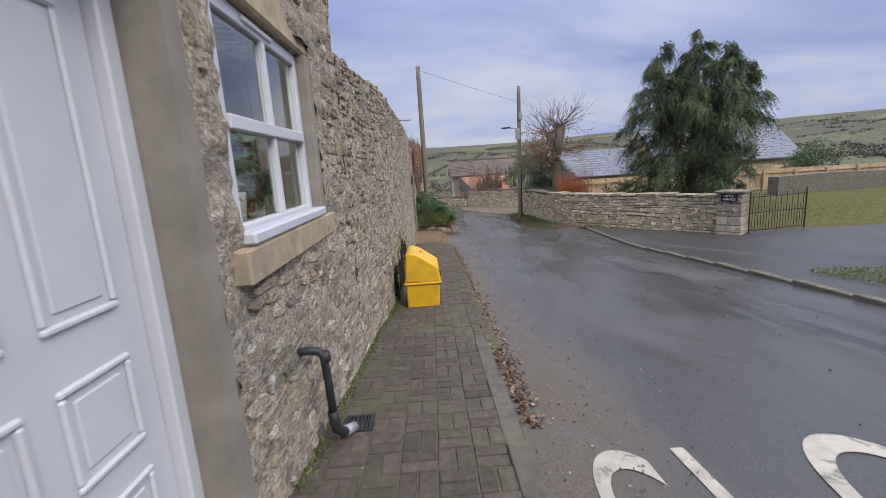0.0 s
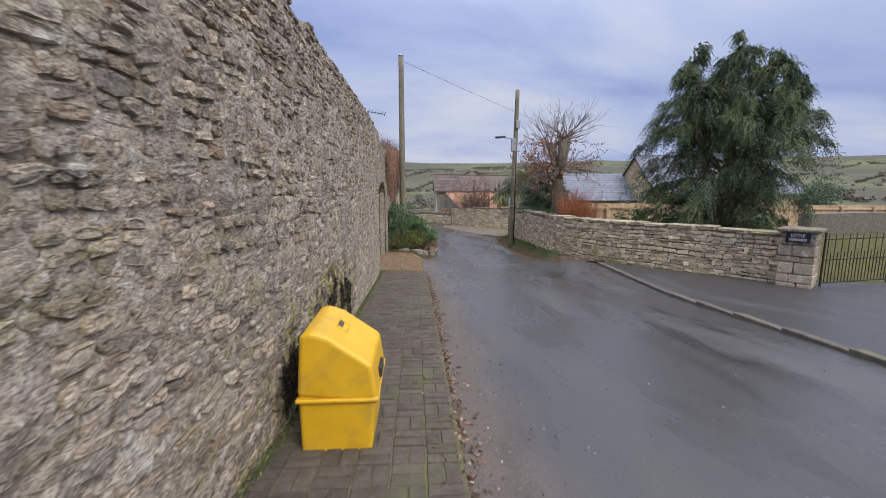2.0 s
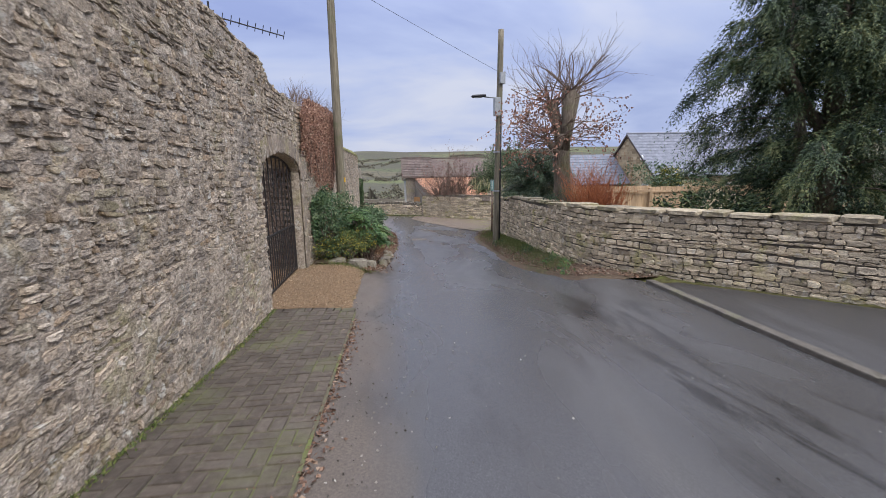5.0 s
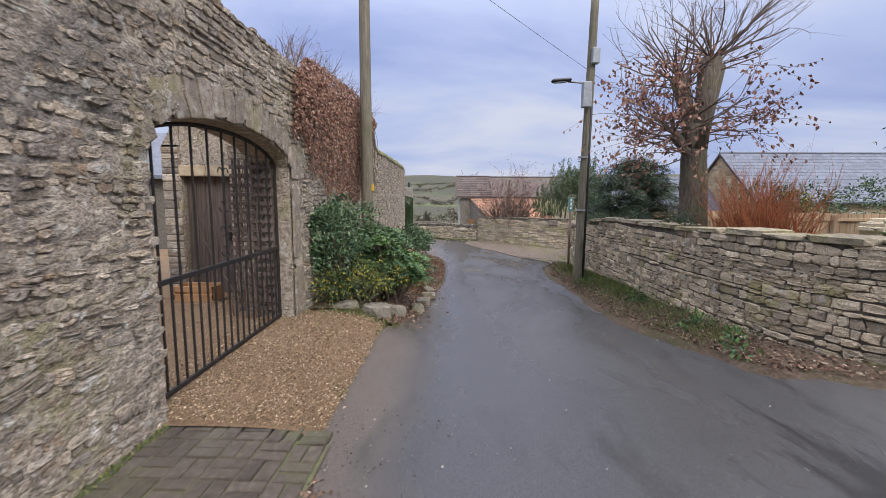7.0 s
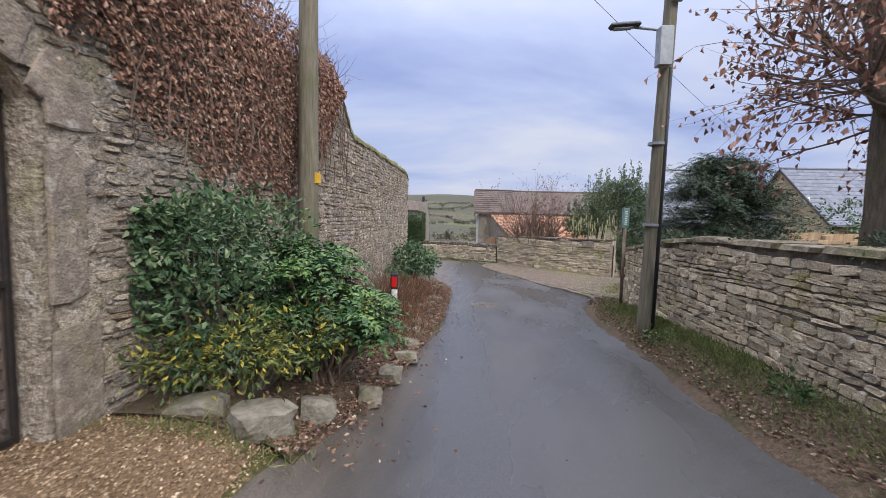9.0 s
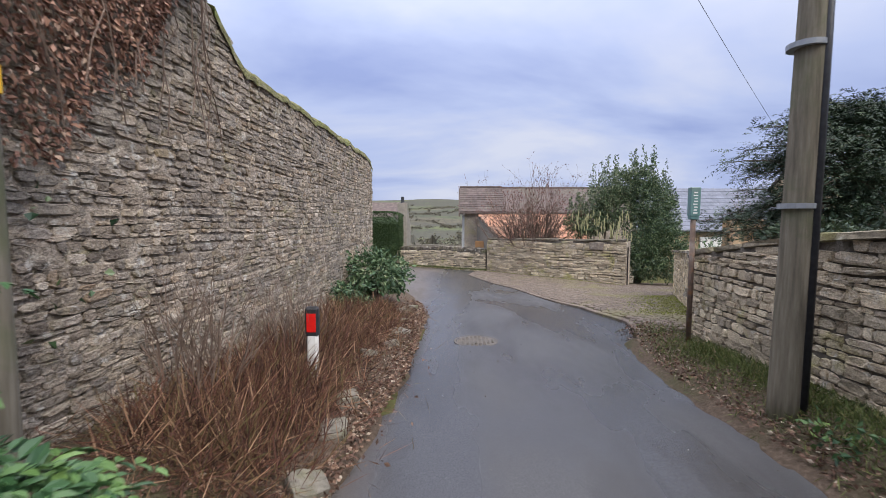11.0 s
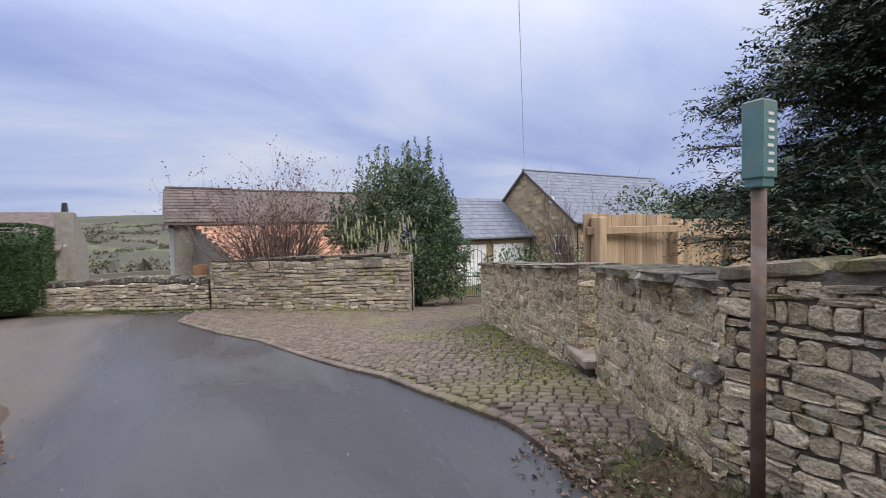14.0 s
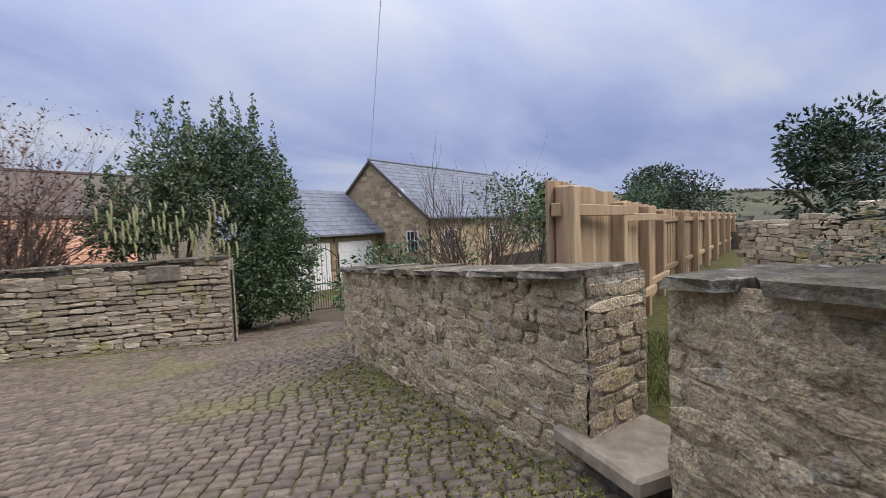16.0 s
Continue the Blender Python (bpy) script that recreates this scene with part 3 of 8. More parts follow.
L_IVYDEAD = leaf_mat("withered_climber_leaf", [(0, (0.12, 0.062, 0.045)), (0.5, (0.27, 0.15, 0.11)), (0.85, (0.42, 0.25, 0.18)), (1, (0.50, 0.38, 0.29))], 0.8)
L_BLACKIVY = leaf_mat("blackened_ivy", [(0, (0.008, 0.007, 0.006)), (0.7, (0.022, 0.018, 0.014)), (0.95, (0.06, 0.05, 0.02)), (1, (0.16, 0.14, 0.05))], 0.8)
L_BRACKEN = leaf_mat("dead_grass_blade", [(0, (0.038, 0.019, 0.014)), (0.3, (0.081, 0.036, 0.025)), (0.6, (0.153, 0.068, 0.043)), (0.8, (0.111, 0.094, 0.035)), (0.9, (0.289, 0.158, 0.098)), (1, (0.408, 0.266, 0.168))], 0.85)
L_GRASS = leaf_mat("grass_blade", [(0, (0.05, 0.075, 0.02)), (0.5, (0.10, 0.135, 0.035)), (0.9, (0.18, 0.19, 0.06)), (1, (0.30, 0.26, 0.12))], 0.7)
L_MOSS = leaf_mat("bright_moss", [(0, (0.10, 0.12, 0.025)), (0.5, (0.19, 0.215, 0.04)), (1, (0.31, 0.32, 0.08))], 0.85)
L_HEDGE = leaf_mat("hedge_leaf", [(0, (0.022, 0.045, 0.018)), (0.6, (0.045, 0.08, 0.028)), (1, (0.08, 0.115, 0.04))], 0.6)
L_CATKIN = leaf_mat("pale_catkin", [(0, (0.26, 0.27, 0.13)), (1, (0.42, 0.40, 0.22))], 0.7)
L_BERRY = leaf_mat("red_purple_twig_tip", [(0, (0.096, 0.042, 0.036)), (1, (0.180, 0.078, 0.060))], 0.7)
L_LITTER = leaf_mat("leaf_litter", [(0, (0.06, 0.035, 0.025)), (0.5, (0.14, 0.08, 0.055)), (0.85, (0.25, 0.16, 0.11)), (1, (0.42, 0.36, 0.28))], 0.8)
L_GRIT = leaf_mat("pale_grit", [(0, (0.062, 0.056, 0.050)), (0.6, (0.149, 0.136, 0.118)), (1, (0.310, 0.291, 0.260))], 0.8)


def asphalt_mat(name="damp_asphalt", worn=True):
    m, ns, ls, bs = nodes_of(name)
    pos = ns.new("ShaderNodeNewGeometry").outputs["Position"]
    col = ramp(ns, ls, tex(ns, ls, pos, 75, 6, 0.75), [(0.3, (0.04, 0.039, 0.038)), (0.55, (0.076, 0.074, 0.073)), (0.8, (0.155, 0.15, 0.147))])
    big = tex(ns, ls, pos, 0.55, 4, 0.6, (1.3, 0.35, 1), 0.5)
    wet = ramp(ns, ls, big, [(0.38, (0, 0, 0)), (0.52, (1, 1, 1))])
    col = blend(ns, ls, calc(ns, ls, "MULTIPLY", wet, 0.32), col, (0.043, 0.043, 0.046))
    # a gritty dry strip along the west kerb, a leaf-stained one in the east
    sep = ns.new("ShaderNodeSeparateXYZ")
    ls.new(pos, sep.inputs[0])
    wob = calc(ns, ls, "ADD", sep.outputs["X"], calc(ns, ls, "MULTIPLY", calc(ns, ls, "SUBTRACT", tex(ns, ls, pos, 0.9, 4, 0.6, (1, 0.5, 1)), 0.5), 1.1))
    wobn = calc(ns, ls, "MULTIPLY", wob, 0.5)
    grit = ramp(ns, ls, wobn, [(0.40, (0.85, 0.85, 0.85)), (0.66, (0, 0, 0))])
    col = blend(ns, ls, grit, col, ramp(ns, ls, tex(ns, ls, pos, 60, 4, 0.7), [(0.3, (0.058, 0.046, 0.037)), (0.7, (0.15, 0.122, 0.098))]))
    patch = ramp(ns, ls, tex(ns, ls, pos, 0.8, 4, 0.6, (1.6, 0.45, 1), 0.25), [(0.55, (0, 0, 0)), (0.66, (0.5, 0.5, 0.5))])
    col = blend(ns, ls, patch, col, (0.04, 0.037, 0.034))
    # long oily stains that run with the lane, in its east half
    east = ramp(ns, ls, calc(ns, ls, "MULTIPLY", wob, 0.2), [(0.58, (0, 0, 0)), (0.72, (1, 1, 1)), (0.86, (1, 1, 1)), (0.97, (0, 0, 0))])
    run = ramp(ns, ls, tex(ns, ls, pos, 1.1, 6, 0.68, (2.3, 0.36, 1), 0.35), [(0.50, (0, 0, 0)), (0.60, (0.85, 0.85, 0.85))])
    east = calc(ns, ls, "MULTIPLY", east, ramp(ns, ls, calc(ns, ls, "MULTIPLY", sep.outputs["Y"], 0.04), [(0.60, (1, 1, 1)), (0.72, (0, 0, 0))]))
    stain = calc(ns, ls, "MULTIPLY", east, run) if worn else 0.45
    col = blend(ns, ls, stain, col, (0.022, 0.021, 0.021))
    ls.new(col, bs.inputs["Base Color"])
    rg = calc(ns, ls, "ADD", calc(ns, ls, "MULTIPLY", wet, -0.28), calc(ns, ls, "ADD", calc(ns, ls, "MULTIPLY", grit, 0.30), 0.50 if worn else 0.66))
    ls.new(rg, bs.inputs["Roughness"])
    bs.inputs["Specular IOR Level"].default_value = 0.5
    b = ns.new("ShaderNodeBump")
    b.inputs["Strength"].default_value = 0.22
    b.inputs["Distance"].default_value = 0.008
    ls.new(tex(ns, ls, pos, 170, 3, 0.7), b.inputs["Height"])
    ls.new(b.outputs[0], bs.inputs["Normal"])
    return m


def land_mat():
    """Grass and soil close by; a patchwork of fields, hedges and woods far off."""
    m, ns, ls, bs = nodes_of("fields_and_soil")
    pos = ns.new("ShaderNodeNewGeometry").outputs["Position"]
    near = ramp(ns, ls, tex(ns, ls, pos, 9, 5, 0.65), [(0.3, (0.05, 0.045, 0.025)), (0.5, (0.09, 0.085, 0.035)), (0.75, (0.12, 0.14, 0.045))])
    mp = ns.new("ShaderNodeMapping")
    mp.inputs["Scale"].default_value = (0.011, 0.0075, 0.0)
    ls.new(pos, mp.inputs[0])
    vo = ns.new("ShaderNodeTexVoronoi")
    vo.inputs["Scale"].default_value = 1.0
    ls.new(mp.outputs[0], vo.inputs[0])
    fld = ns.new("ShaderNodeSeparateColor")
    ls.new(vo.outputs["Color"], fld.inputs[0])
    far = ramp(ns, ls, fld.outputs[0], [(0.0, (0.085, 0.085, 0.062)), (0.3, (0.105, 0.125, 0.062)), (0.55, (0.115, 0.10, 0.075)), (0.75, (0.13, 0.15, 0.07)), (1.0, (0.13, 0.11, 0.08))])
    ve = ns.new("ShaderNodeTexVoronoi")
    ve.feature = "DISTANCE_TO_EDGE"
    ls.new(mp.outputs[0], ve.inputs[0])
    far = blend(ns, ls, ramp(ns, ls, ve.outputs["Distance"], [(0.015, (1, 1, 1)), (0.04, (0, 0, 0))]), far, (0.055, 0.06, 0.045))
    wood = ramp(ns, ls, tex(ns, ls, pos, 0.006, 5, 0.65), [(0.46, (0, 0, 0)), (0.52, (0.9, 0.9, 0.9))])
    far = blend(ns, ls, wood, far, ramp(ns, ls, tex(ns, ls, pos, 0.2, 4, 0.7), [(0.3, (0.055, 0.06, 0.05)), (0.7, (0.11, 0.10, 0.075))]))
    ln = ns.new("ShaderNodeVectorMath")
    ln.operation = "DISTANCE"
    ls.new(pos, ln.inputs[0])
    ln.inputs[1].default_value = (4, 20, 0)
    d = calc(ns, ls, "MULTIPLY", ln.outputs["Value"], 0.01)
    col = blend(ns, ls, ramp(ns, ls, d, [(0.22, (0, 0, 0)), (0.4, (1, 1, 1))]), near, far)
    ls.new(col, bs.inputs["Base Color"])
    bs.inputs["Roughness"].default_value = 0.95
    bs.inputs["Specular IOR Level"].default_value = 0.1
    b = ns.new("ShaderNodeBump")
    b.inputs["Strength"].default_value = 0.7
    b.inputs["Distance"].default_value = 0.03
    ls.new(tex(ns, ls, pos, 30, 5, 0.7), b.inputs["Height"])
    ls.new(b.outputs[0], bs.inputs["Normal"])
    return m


def glass_mat():
    m, ns, ls, bs = nodes_of("window_glass")
    bs.inputs["Base Color"].default_value = (0.9, 0.95, 0.95, 1)
    bs.inputs["Roughness"].default_value = 0.02
    bs.inputs["Transmission Weight"].default_value = 1.0
    bs.inputs["IOR"].default_value = 1.5
    return m


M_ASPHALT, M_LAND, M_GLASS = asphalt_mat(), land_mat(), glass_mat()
M_TARMAC = asphalt_mat("forecourt_tarmac", False)


# ---- ground, road, pavement ----
def axis_steps(lo, hi, step, far):
    mid = list(np.arange(lo, hi + step / 2, step))
    d = step
    while mid[-1] < far:
        d *= 1.16
        mid.append(mid[-1] + d)
    d = step
    while mid[0] > -far:
        d *= 1.16
        mid.insert(0, mid[0] - d)
    return mid


def road_l(y):
    return float(np.interp(y, (-30, 14.6, 17.3, 18.5, 20, 23, 27, 29.5, 31, 32, 33, 34, 40), (0.47, 0.47, 0.45, 0.75, 0.95, 1.18, 1.12, 0.6, -0.4, -2.2, -5.5, -10, -14)))


def road_r(y):
    return float(np.interp(y, (-30, 4, 7, 12.3, 14.9, 15.6, 18.7, 23.2, 25.5, 27.7, 31.6, 34.9, 36.2, 40), (4.6, 4.82, 4.95, 5.12, 5.25, 4.6, 4.22, 4.3, 4.68, 4.5, 3.63, 2.3, 2.6, -2.2)))


def sheet(name, ys, left, right, nx, dz, material, kind="structure", label="", category="", wav=0.0):
    mb, v, f = MB(), [], []
    for y in ys:
        a, b = left(y), right(y)
        for i in range(nx + 1):
            x = a + (b - a) * i / nx
            if wav and i == nx:
                x += 0.10 * noise.noise((0.3, y * 2.1, 9)) + 0.05 * noise.noise((0.7, y * 6, 2))
            if wav and i == 0:
                x += 0.10 * noise.noise((5.3, y * 2.1, 9)) + 0.05 * noise.noise((5.7, y * 6, 2))
            v.append((x, y, G(x, y) + dz + wav * noise.noise((x * 1.3, y * 1.3, 4)) - (0.07 + dz if wav and i in (0, nx) else 0.0)))
    for j in range(len(ys) - 1):
        for i in range(nx):
            k = j * (nx + 1) + i
            f.append((k, k + 1, k + nx + 2, k + nx + 1))
    mb.add(v, f)
    return solo(name, mb, material, label, category, "", kind, smooth=True)


xs, ys = axis_steps(-4, 12, 0.4, 2900), axis_steps(-2, 40, 0.4, 2900)
mb, v, f = MB(), [], []
for y in ys:
    for x in xs:
        z = terrain(x, y)
        paved = (road_l(y) - 1.2 < x < road_r(y) + 0.1 and y < 15) or (road_l(y) + 0.1 < x < road_r(y) + 0.2 and y < 38)
        v.append((x, y, z - (0.09 if paved or (x < -0.4) else 0.03) + 0.03 * noise.noise((x * 2, y * 2, 1)) * (0.0 if paved else 1.0)))
w = len(xs)
f = [(j * w + i, j * w + i + 1, (j + 1) * w + i + 1, (j + 1) * w + i) for j in range(len(ys) - 1) for i in range(w - 1)]
mb.add(v, f)
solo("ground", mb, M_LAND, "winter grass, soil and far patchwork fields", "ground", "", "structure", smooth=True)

sheet("road", list(np.arange(-16, 40.1, 0.4)), road_l, lambda y: road_r(y) + (0.25 if 24.3 < y < 36 else 0.0), 14, -0.03, M_ASPHALT, label="damp dark asphalt village lane", category="road")
sheet("forecourt", list(np.arange(-6, 14.7, 0.5)), lambda y: road_r(y) + 0.12, lambda y: float(np.interp(y, (-6, 9, 11.6, 11.9, 14.6), (13, 13, 12.5, 8.0, 5.6))), 14, -0.012, M_TARMAC, label="dark tarmac forecourt before the gate", category="pavement")
sheet("pavement", list(np.arange(-6, 14.61, 0.4)), lambda y: -1.0, lambda y: 0.36 if y < 4.0 else 0.575, 3, -0.010, M_JOINT, label="block-paved footway along the wall", category="pavement")
sheet("gravel_drive", list(np.arange(14.5, 18.4, 0.2)), lambda y: -5.5, lambda y: float(np.interp(y, (14.5, 17.2, 17.7, 18.3), (0.56, 0.56, 0.50, -0.6))), 24, 0.01, M_GRAVEL_BED, label="golden gravel threshold before the arched gate", category="gravel", wav=0.012)
sheet("courtyard_gravel", list(np.arange(6, 14.6, 0.5)), lambda y: -12, lambda y: -1.2, 6, 0.02, M_GRAVEL_BED, label="gravel courtyard behind the wall", category="gravel")
sheet("courtyard_gravel_back", list(np.arange(18.3, 30.6, 0.6)), lambda y: -12, lambda y: -1.2, 6, 0.02, M_GRAVEL_BED, label="gravel courtyard beyond the arch", category="gravel")
sheet("soil_bed", list(np.arange(17.6, 30.2, 0.3)), lambda y: -0.75, lambda y: road_l(y) + 0.14, 9, 0.025, M_SOIL, label="leaf-strewn planting bed under the wall", category="soil", wav=0.06)
sheet("soil_verge", list(np.arange(14.9, 24.7, 0.3)), lambda y: road_r(y) - 0.34, lambda y: 5.05 + max(0, 15.9 - y) * 0.7, 7, -0.005, M_SOIL, label="muddy leaf-strewn verge under the wall", category="soil", wav=0.04)


def sett_l(y):
    return road_r(y) + 0.04


def sett_r(y):
    return float(np.interp(y, (24.55, 25.7, 26.2, 30.0, 31, 32.9, 34.5, 36.1), (5.1, 5.9, 6.2, 7.65, 9.4, 9.4, 5.4, 3.1)))


sheet("sett_yard", list(np.arange(24.5, 36.2, 0.35)), sett_l, sett_r, 10, -0.012, M_MOSSJ, label="old stone-sett yard with moss in the joints", category="pavement")
sheet("driveway", list(np.arange(31.0, 43.2, 0.6)), lambda y: float(np.interp(y, (31, 33, 43), (7.4, 7.4, 14))), lambda y: float(np.interp(y, (31, 33, 43), (9.6, 10.2, 21))), 8, 0.0, M_SOIL, label="worn earth driveway behind the yard", category="driveway")

# ---- stone walls ----
FXY, FXX = (-6, 2, 2.85, 4.5, 6, 15, 17, 22, 30), (-0.86, -0.84, -0.80, -0.74, -0.64, -0.66, -0.68, -0.5, -0.46)
TOPY, TOPZ = (3.95, 5.4, 7.4, 9.9, 13.6, 15.0, 15.5, 17.9, 22.1, 22.5, 23, 29, 29.5, 29.8), (2.42, 2.47, 2.54, 2.58, 2.52, 2.46, 2.2, 2.2, 2.25, 1.95, 1.68, 1.64, 1.55, 1.3)
ARCH0, ARCH1, ARCHS, ARCHR = 14.62, 17.28, 0.88, 0.33


def face_x(y):
    return float(np.interp(y, FXY, FXX))


def top_z(y):
    return float(np.interp(y, TOPY, TOPZ)) + 0.05 * noise.noise((y * 2.2, 0, 7)) + 0.03 * noise.noise((y * 6, 0, 3))


def arch_z(y):
    c, h = (ARCH0 + ARCH1) / 2, (ARCH1 - ARCH0) / 2
    return ARCHS + ARCHR * math.sqrt(max(0.0, 1 - ((y - c) / h) ** 2))


def body(mb, pts, bottoms, tops, thick, side):
    """A wall along a polyline; side +1 puts the body to the left of the way, -1 to the right."""
    n = len(pts)
    v = []
    for i in range(n):
        a, b = pts[max(i - 1, 0)], pts[min(i + 1, n - 1)]
        d = Vector((b[0] - a[0], b[1] - a[1])).normalized()
        o = Vector((-d.y, d.x)) * thick * side
        p = pts[i]
        v += [(p[0], p[1], bottoms[i]), (p[0], p[1], tops[i]), (p[0] + o.x, p[1] + o.y, tops[i]), (p[0] + o.x, p[1] + o.y, bottoms[i])]
    f = []
    for i in range(n - 1):
        for k in range(4):
            f.append((i * 4 + k, i * 4 + (k + 1) % 4, i * 4 + 4 + (k + 1) % 4, i * 4 + 4 + k))
    f += [(0, 1, 2, 3), tuple((n - 1) * 4 + k for k in (3, 2, 1, 0))]
    mb.add(v, f)


def along(path, step):
    """Points at even steps along a polyline."""
    out, seg = [], []
    for a, b in zip(path, path[1:]):
        n = max(1, int(math.ceil(math.hypot(b[0] - a[0], b[1] - a[1]) / step)))
        out += [(a[0] + (b[0] - a[0]) * i / n, a[1] + (b[1] - a[1]) * i / n) for i in range(n)]
    return out + [path[-1]]


# the lane's west wall, with the arched gateway through it
wall_west = thing("wall_west", (-0.7, 10, -0.8), "tall mortared rubble stone boundary wall with an arched gateway", "wall", kind="structure")
mb = MB()
for a, b in ((3.95, ARCH0), (ARCH1, 29.8)):
    yy = np.linspace(a, b, int((b - a) / 0.2) + 1)
    body(mb, [(face_x(y) - 0.03, y) for y in yy], [G(-0.6, y) - 0.3 for y in yy], [top_z(y) for y in yy], 0.5, 1)
yy = np.linspace(ARCH0, ARCH1, 26)
body(mb, [(face_x(y) - 0.03, y) for y in yy], [arch_z(y) for y in yy], [top_z(y) for y in yy], 0.5, 1)
part("masonry_core", mb, M_MORTAR, wall_west)

# the house that the walk starts beside
house_wall = thing("wall_house_front", (-0.9, 0, 0), "rubble stone cottage front with cement door surround", "wall", kind="structure")
mb = MB()
for y0, y1, z0, z1 in ((-5, 0.45, -0.4, 4.6), (0.45, 1.60, 2.22, 4.6), (1.60, 1.9, -0.4, 4.6), (1.9, 3.16, -0.4, 1.165), (1.9, 3.16, 2.245, 4.6), (3.16, 3.95, -0.5, 4.6)):
    yy = np.linspace(y0, y1, max(2, int((y1 - y0) / 0.3)))
    body(mb, [(face_x(y) - 0.03, y) for y in yy], [z0] * len(yy), [z1] * len(yy), 0.42, 1)
part("masonry_core", mb, M_MORTAR, house_wall)
mb = MB()
box(mb, -5.2, -1.3, 3.6, 3.93, -1, 4.6, 0.02)
box(mb, -5.4, -5.0, -5, 3.9, -1, 4.6, 0.02)
box(mb, -5.2, -1.3, -5, -4.7, -1, 4.6, 0.02)
part("side_wall", mb, M_MORTAR, house_wall)
mb = MB()
for s in (0, 1):
    extrude(mb, [(-0.75, 4.55), (-3.1, 6.3), (-3.1, 6.42), (-0.6, 4.6)] if s == 0 else [(-5.5, 4.55), (-3.1, 6.3), (-3.1, 6.42), (-5.6, 4.6)], "y", -5.2, 4.05)
part("roof", mb, M_SLATE, house_wall, "grey slate roof")
mb = MB()
body(mb, [(face_x(y) + 0.012, y) for y in (1.55, 1.60, 1.655)], [-0.2] * 3, [2.42] * 3, 0.25, 1)
body(mb, [(face_x(y) + 0.012, y) for y in (0.42, 0.47, 0.53)], [-0.2] * 3, [2.42] * 3, 0.25, 1)
body(mb, [(face_x(y) + 0.010, y) for y in (0.53, 1.0, 1.55)], [2.2] * 3, [2.42] * 3, 0.25, 1)
part("door_surround", mb, M_CEMENT, house_wall, "smooth grey-brown cement door surround")
mb = MB()
box(mb, -1.25, face_x(2.5) + 0.045, 1.80, 3.44, 1.0, 1.16, 0.012)
part("stone_sill", mb, M_DRESSED, house_wall, "projecting buff sandstone sill")
mb = MB()
box(mb, -1.25, face_x(2.5) + 0.02, 1.72, 3.50, 2.25, 2.52, 0.015)
part("stone_lintel", mb, M_DRESSED, house_wall, "buff sandstone lintel")
mb = MB()
box(mb, -1.2, face_x(3.2) + 0.006, 3.145, 3.28, 1.16, 2.25, 0.01)
part("reveal_render", mb, M_CEMENT, house_wall)

# ---- walls of the east side and the yard ----
EAST = [(8.1, 11.87), (7.2, 13.05), (6.3, 14.15), (5.6, 15.05), (5.2, 15.7), (4.98, 16.4), (4.9, 17.4), (4.86, 19.0), (4.85, 21.0), (4.88, 23.0), (4.93, 24.14)]
ETOP = ((12.0, 0.12), (15.0, 0.10), (17.2, 0.08), (18.2, 0.04), (21.0, 0.02), (22.6, -0.12), (24.1, -0.36))
PIER = [(4.90, 24.05), (5.35, 24.85), (5.84, 25.70)]
YARD = [(6.12, 26.16), (6.62, 27.55), (7.1, 28.75), (7.58, 30.0)]
FAR = [(7.42, 32.9), (5.9, 34.1), (4.4, 35.2), (3.0, 36.15)]
DRY = [(2.98, 36.2), (1.4, 37.35), (-1.5, 39.55), (-5, 42.0), (-9, 44.6)]


def stone_wall(name, path, top, thick, side, material, label, base_dz=-0.25):
    ob = thing(name, (path[0][0], path[0][1], G(*path[0])), label, "wall", kind="structure")
    p = along(path, 0.25)
    m = MB()
    k = 0.03 * side
    q = []
    for i in range(len(p)):
        a, b = p[max(i - 1, 0)], p[min(i + 1, len(p) - 1)]
        d = Vector((b[0] - a[0], b[1] - a[1])).normalized()
        q.append((p[i][0] - d.y * k, p[i][1] + d.x * k))
    body(m, q, [G(x, y) + base_dz for x, y in p], [top(x, y) for x, y in p], thick, side)
    part("masonry_core", m, material, ob)
    return ob


def top_east(x, y):
    return float(np.interp(y, [a for a, _ in ETOP], [b for _, b in ETOP]))


def top_pier(x, y):
    return float(np.interp(y, (24.14, 25.7), (-0.40, -0.47)))


def top_yard(x, y):
    return float(np.interp(y, (26.16, 30.0), (-0.49, -0.75)))


def top_far(x, y):
    return float(np.interp(y, (32.9, 36.15), (-0.62, -0.72)))


def top_dry(x, y):
    return float(np.interp(y, (36.2, 37.4, 39.5, 44), (-1.3, -1.25, -1.42, -1.7))) + 0.03 * noise.noise((x * 3, y * 3, 0))


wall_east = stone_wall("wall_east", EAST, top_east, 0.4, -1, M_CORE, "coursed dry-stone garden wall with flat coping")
wall_pier = stone_wall("wall_pier", PIER, top_pier, 0.5, -1, M_MORTAR, "mortared rubble wall with a thick stone slab top")
wall_yard = stone_wall("wall_yard", YARD, top_yard, 0.5, -1, M_MORTAR, "mortared rubble yard wall with slab coping")
wall_far = stone_wall("wall_far", FAR, top_far, 0.4, -1, M_MORTAR, "pale coursed stone wall closing the yard")
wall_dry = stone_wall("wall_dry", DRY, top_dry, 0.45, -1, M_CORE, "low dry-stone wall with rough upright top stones")


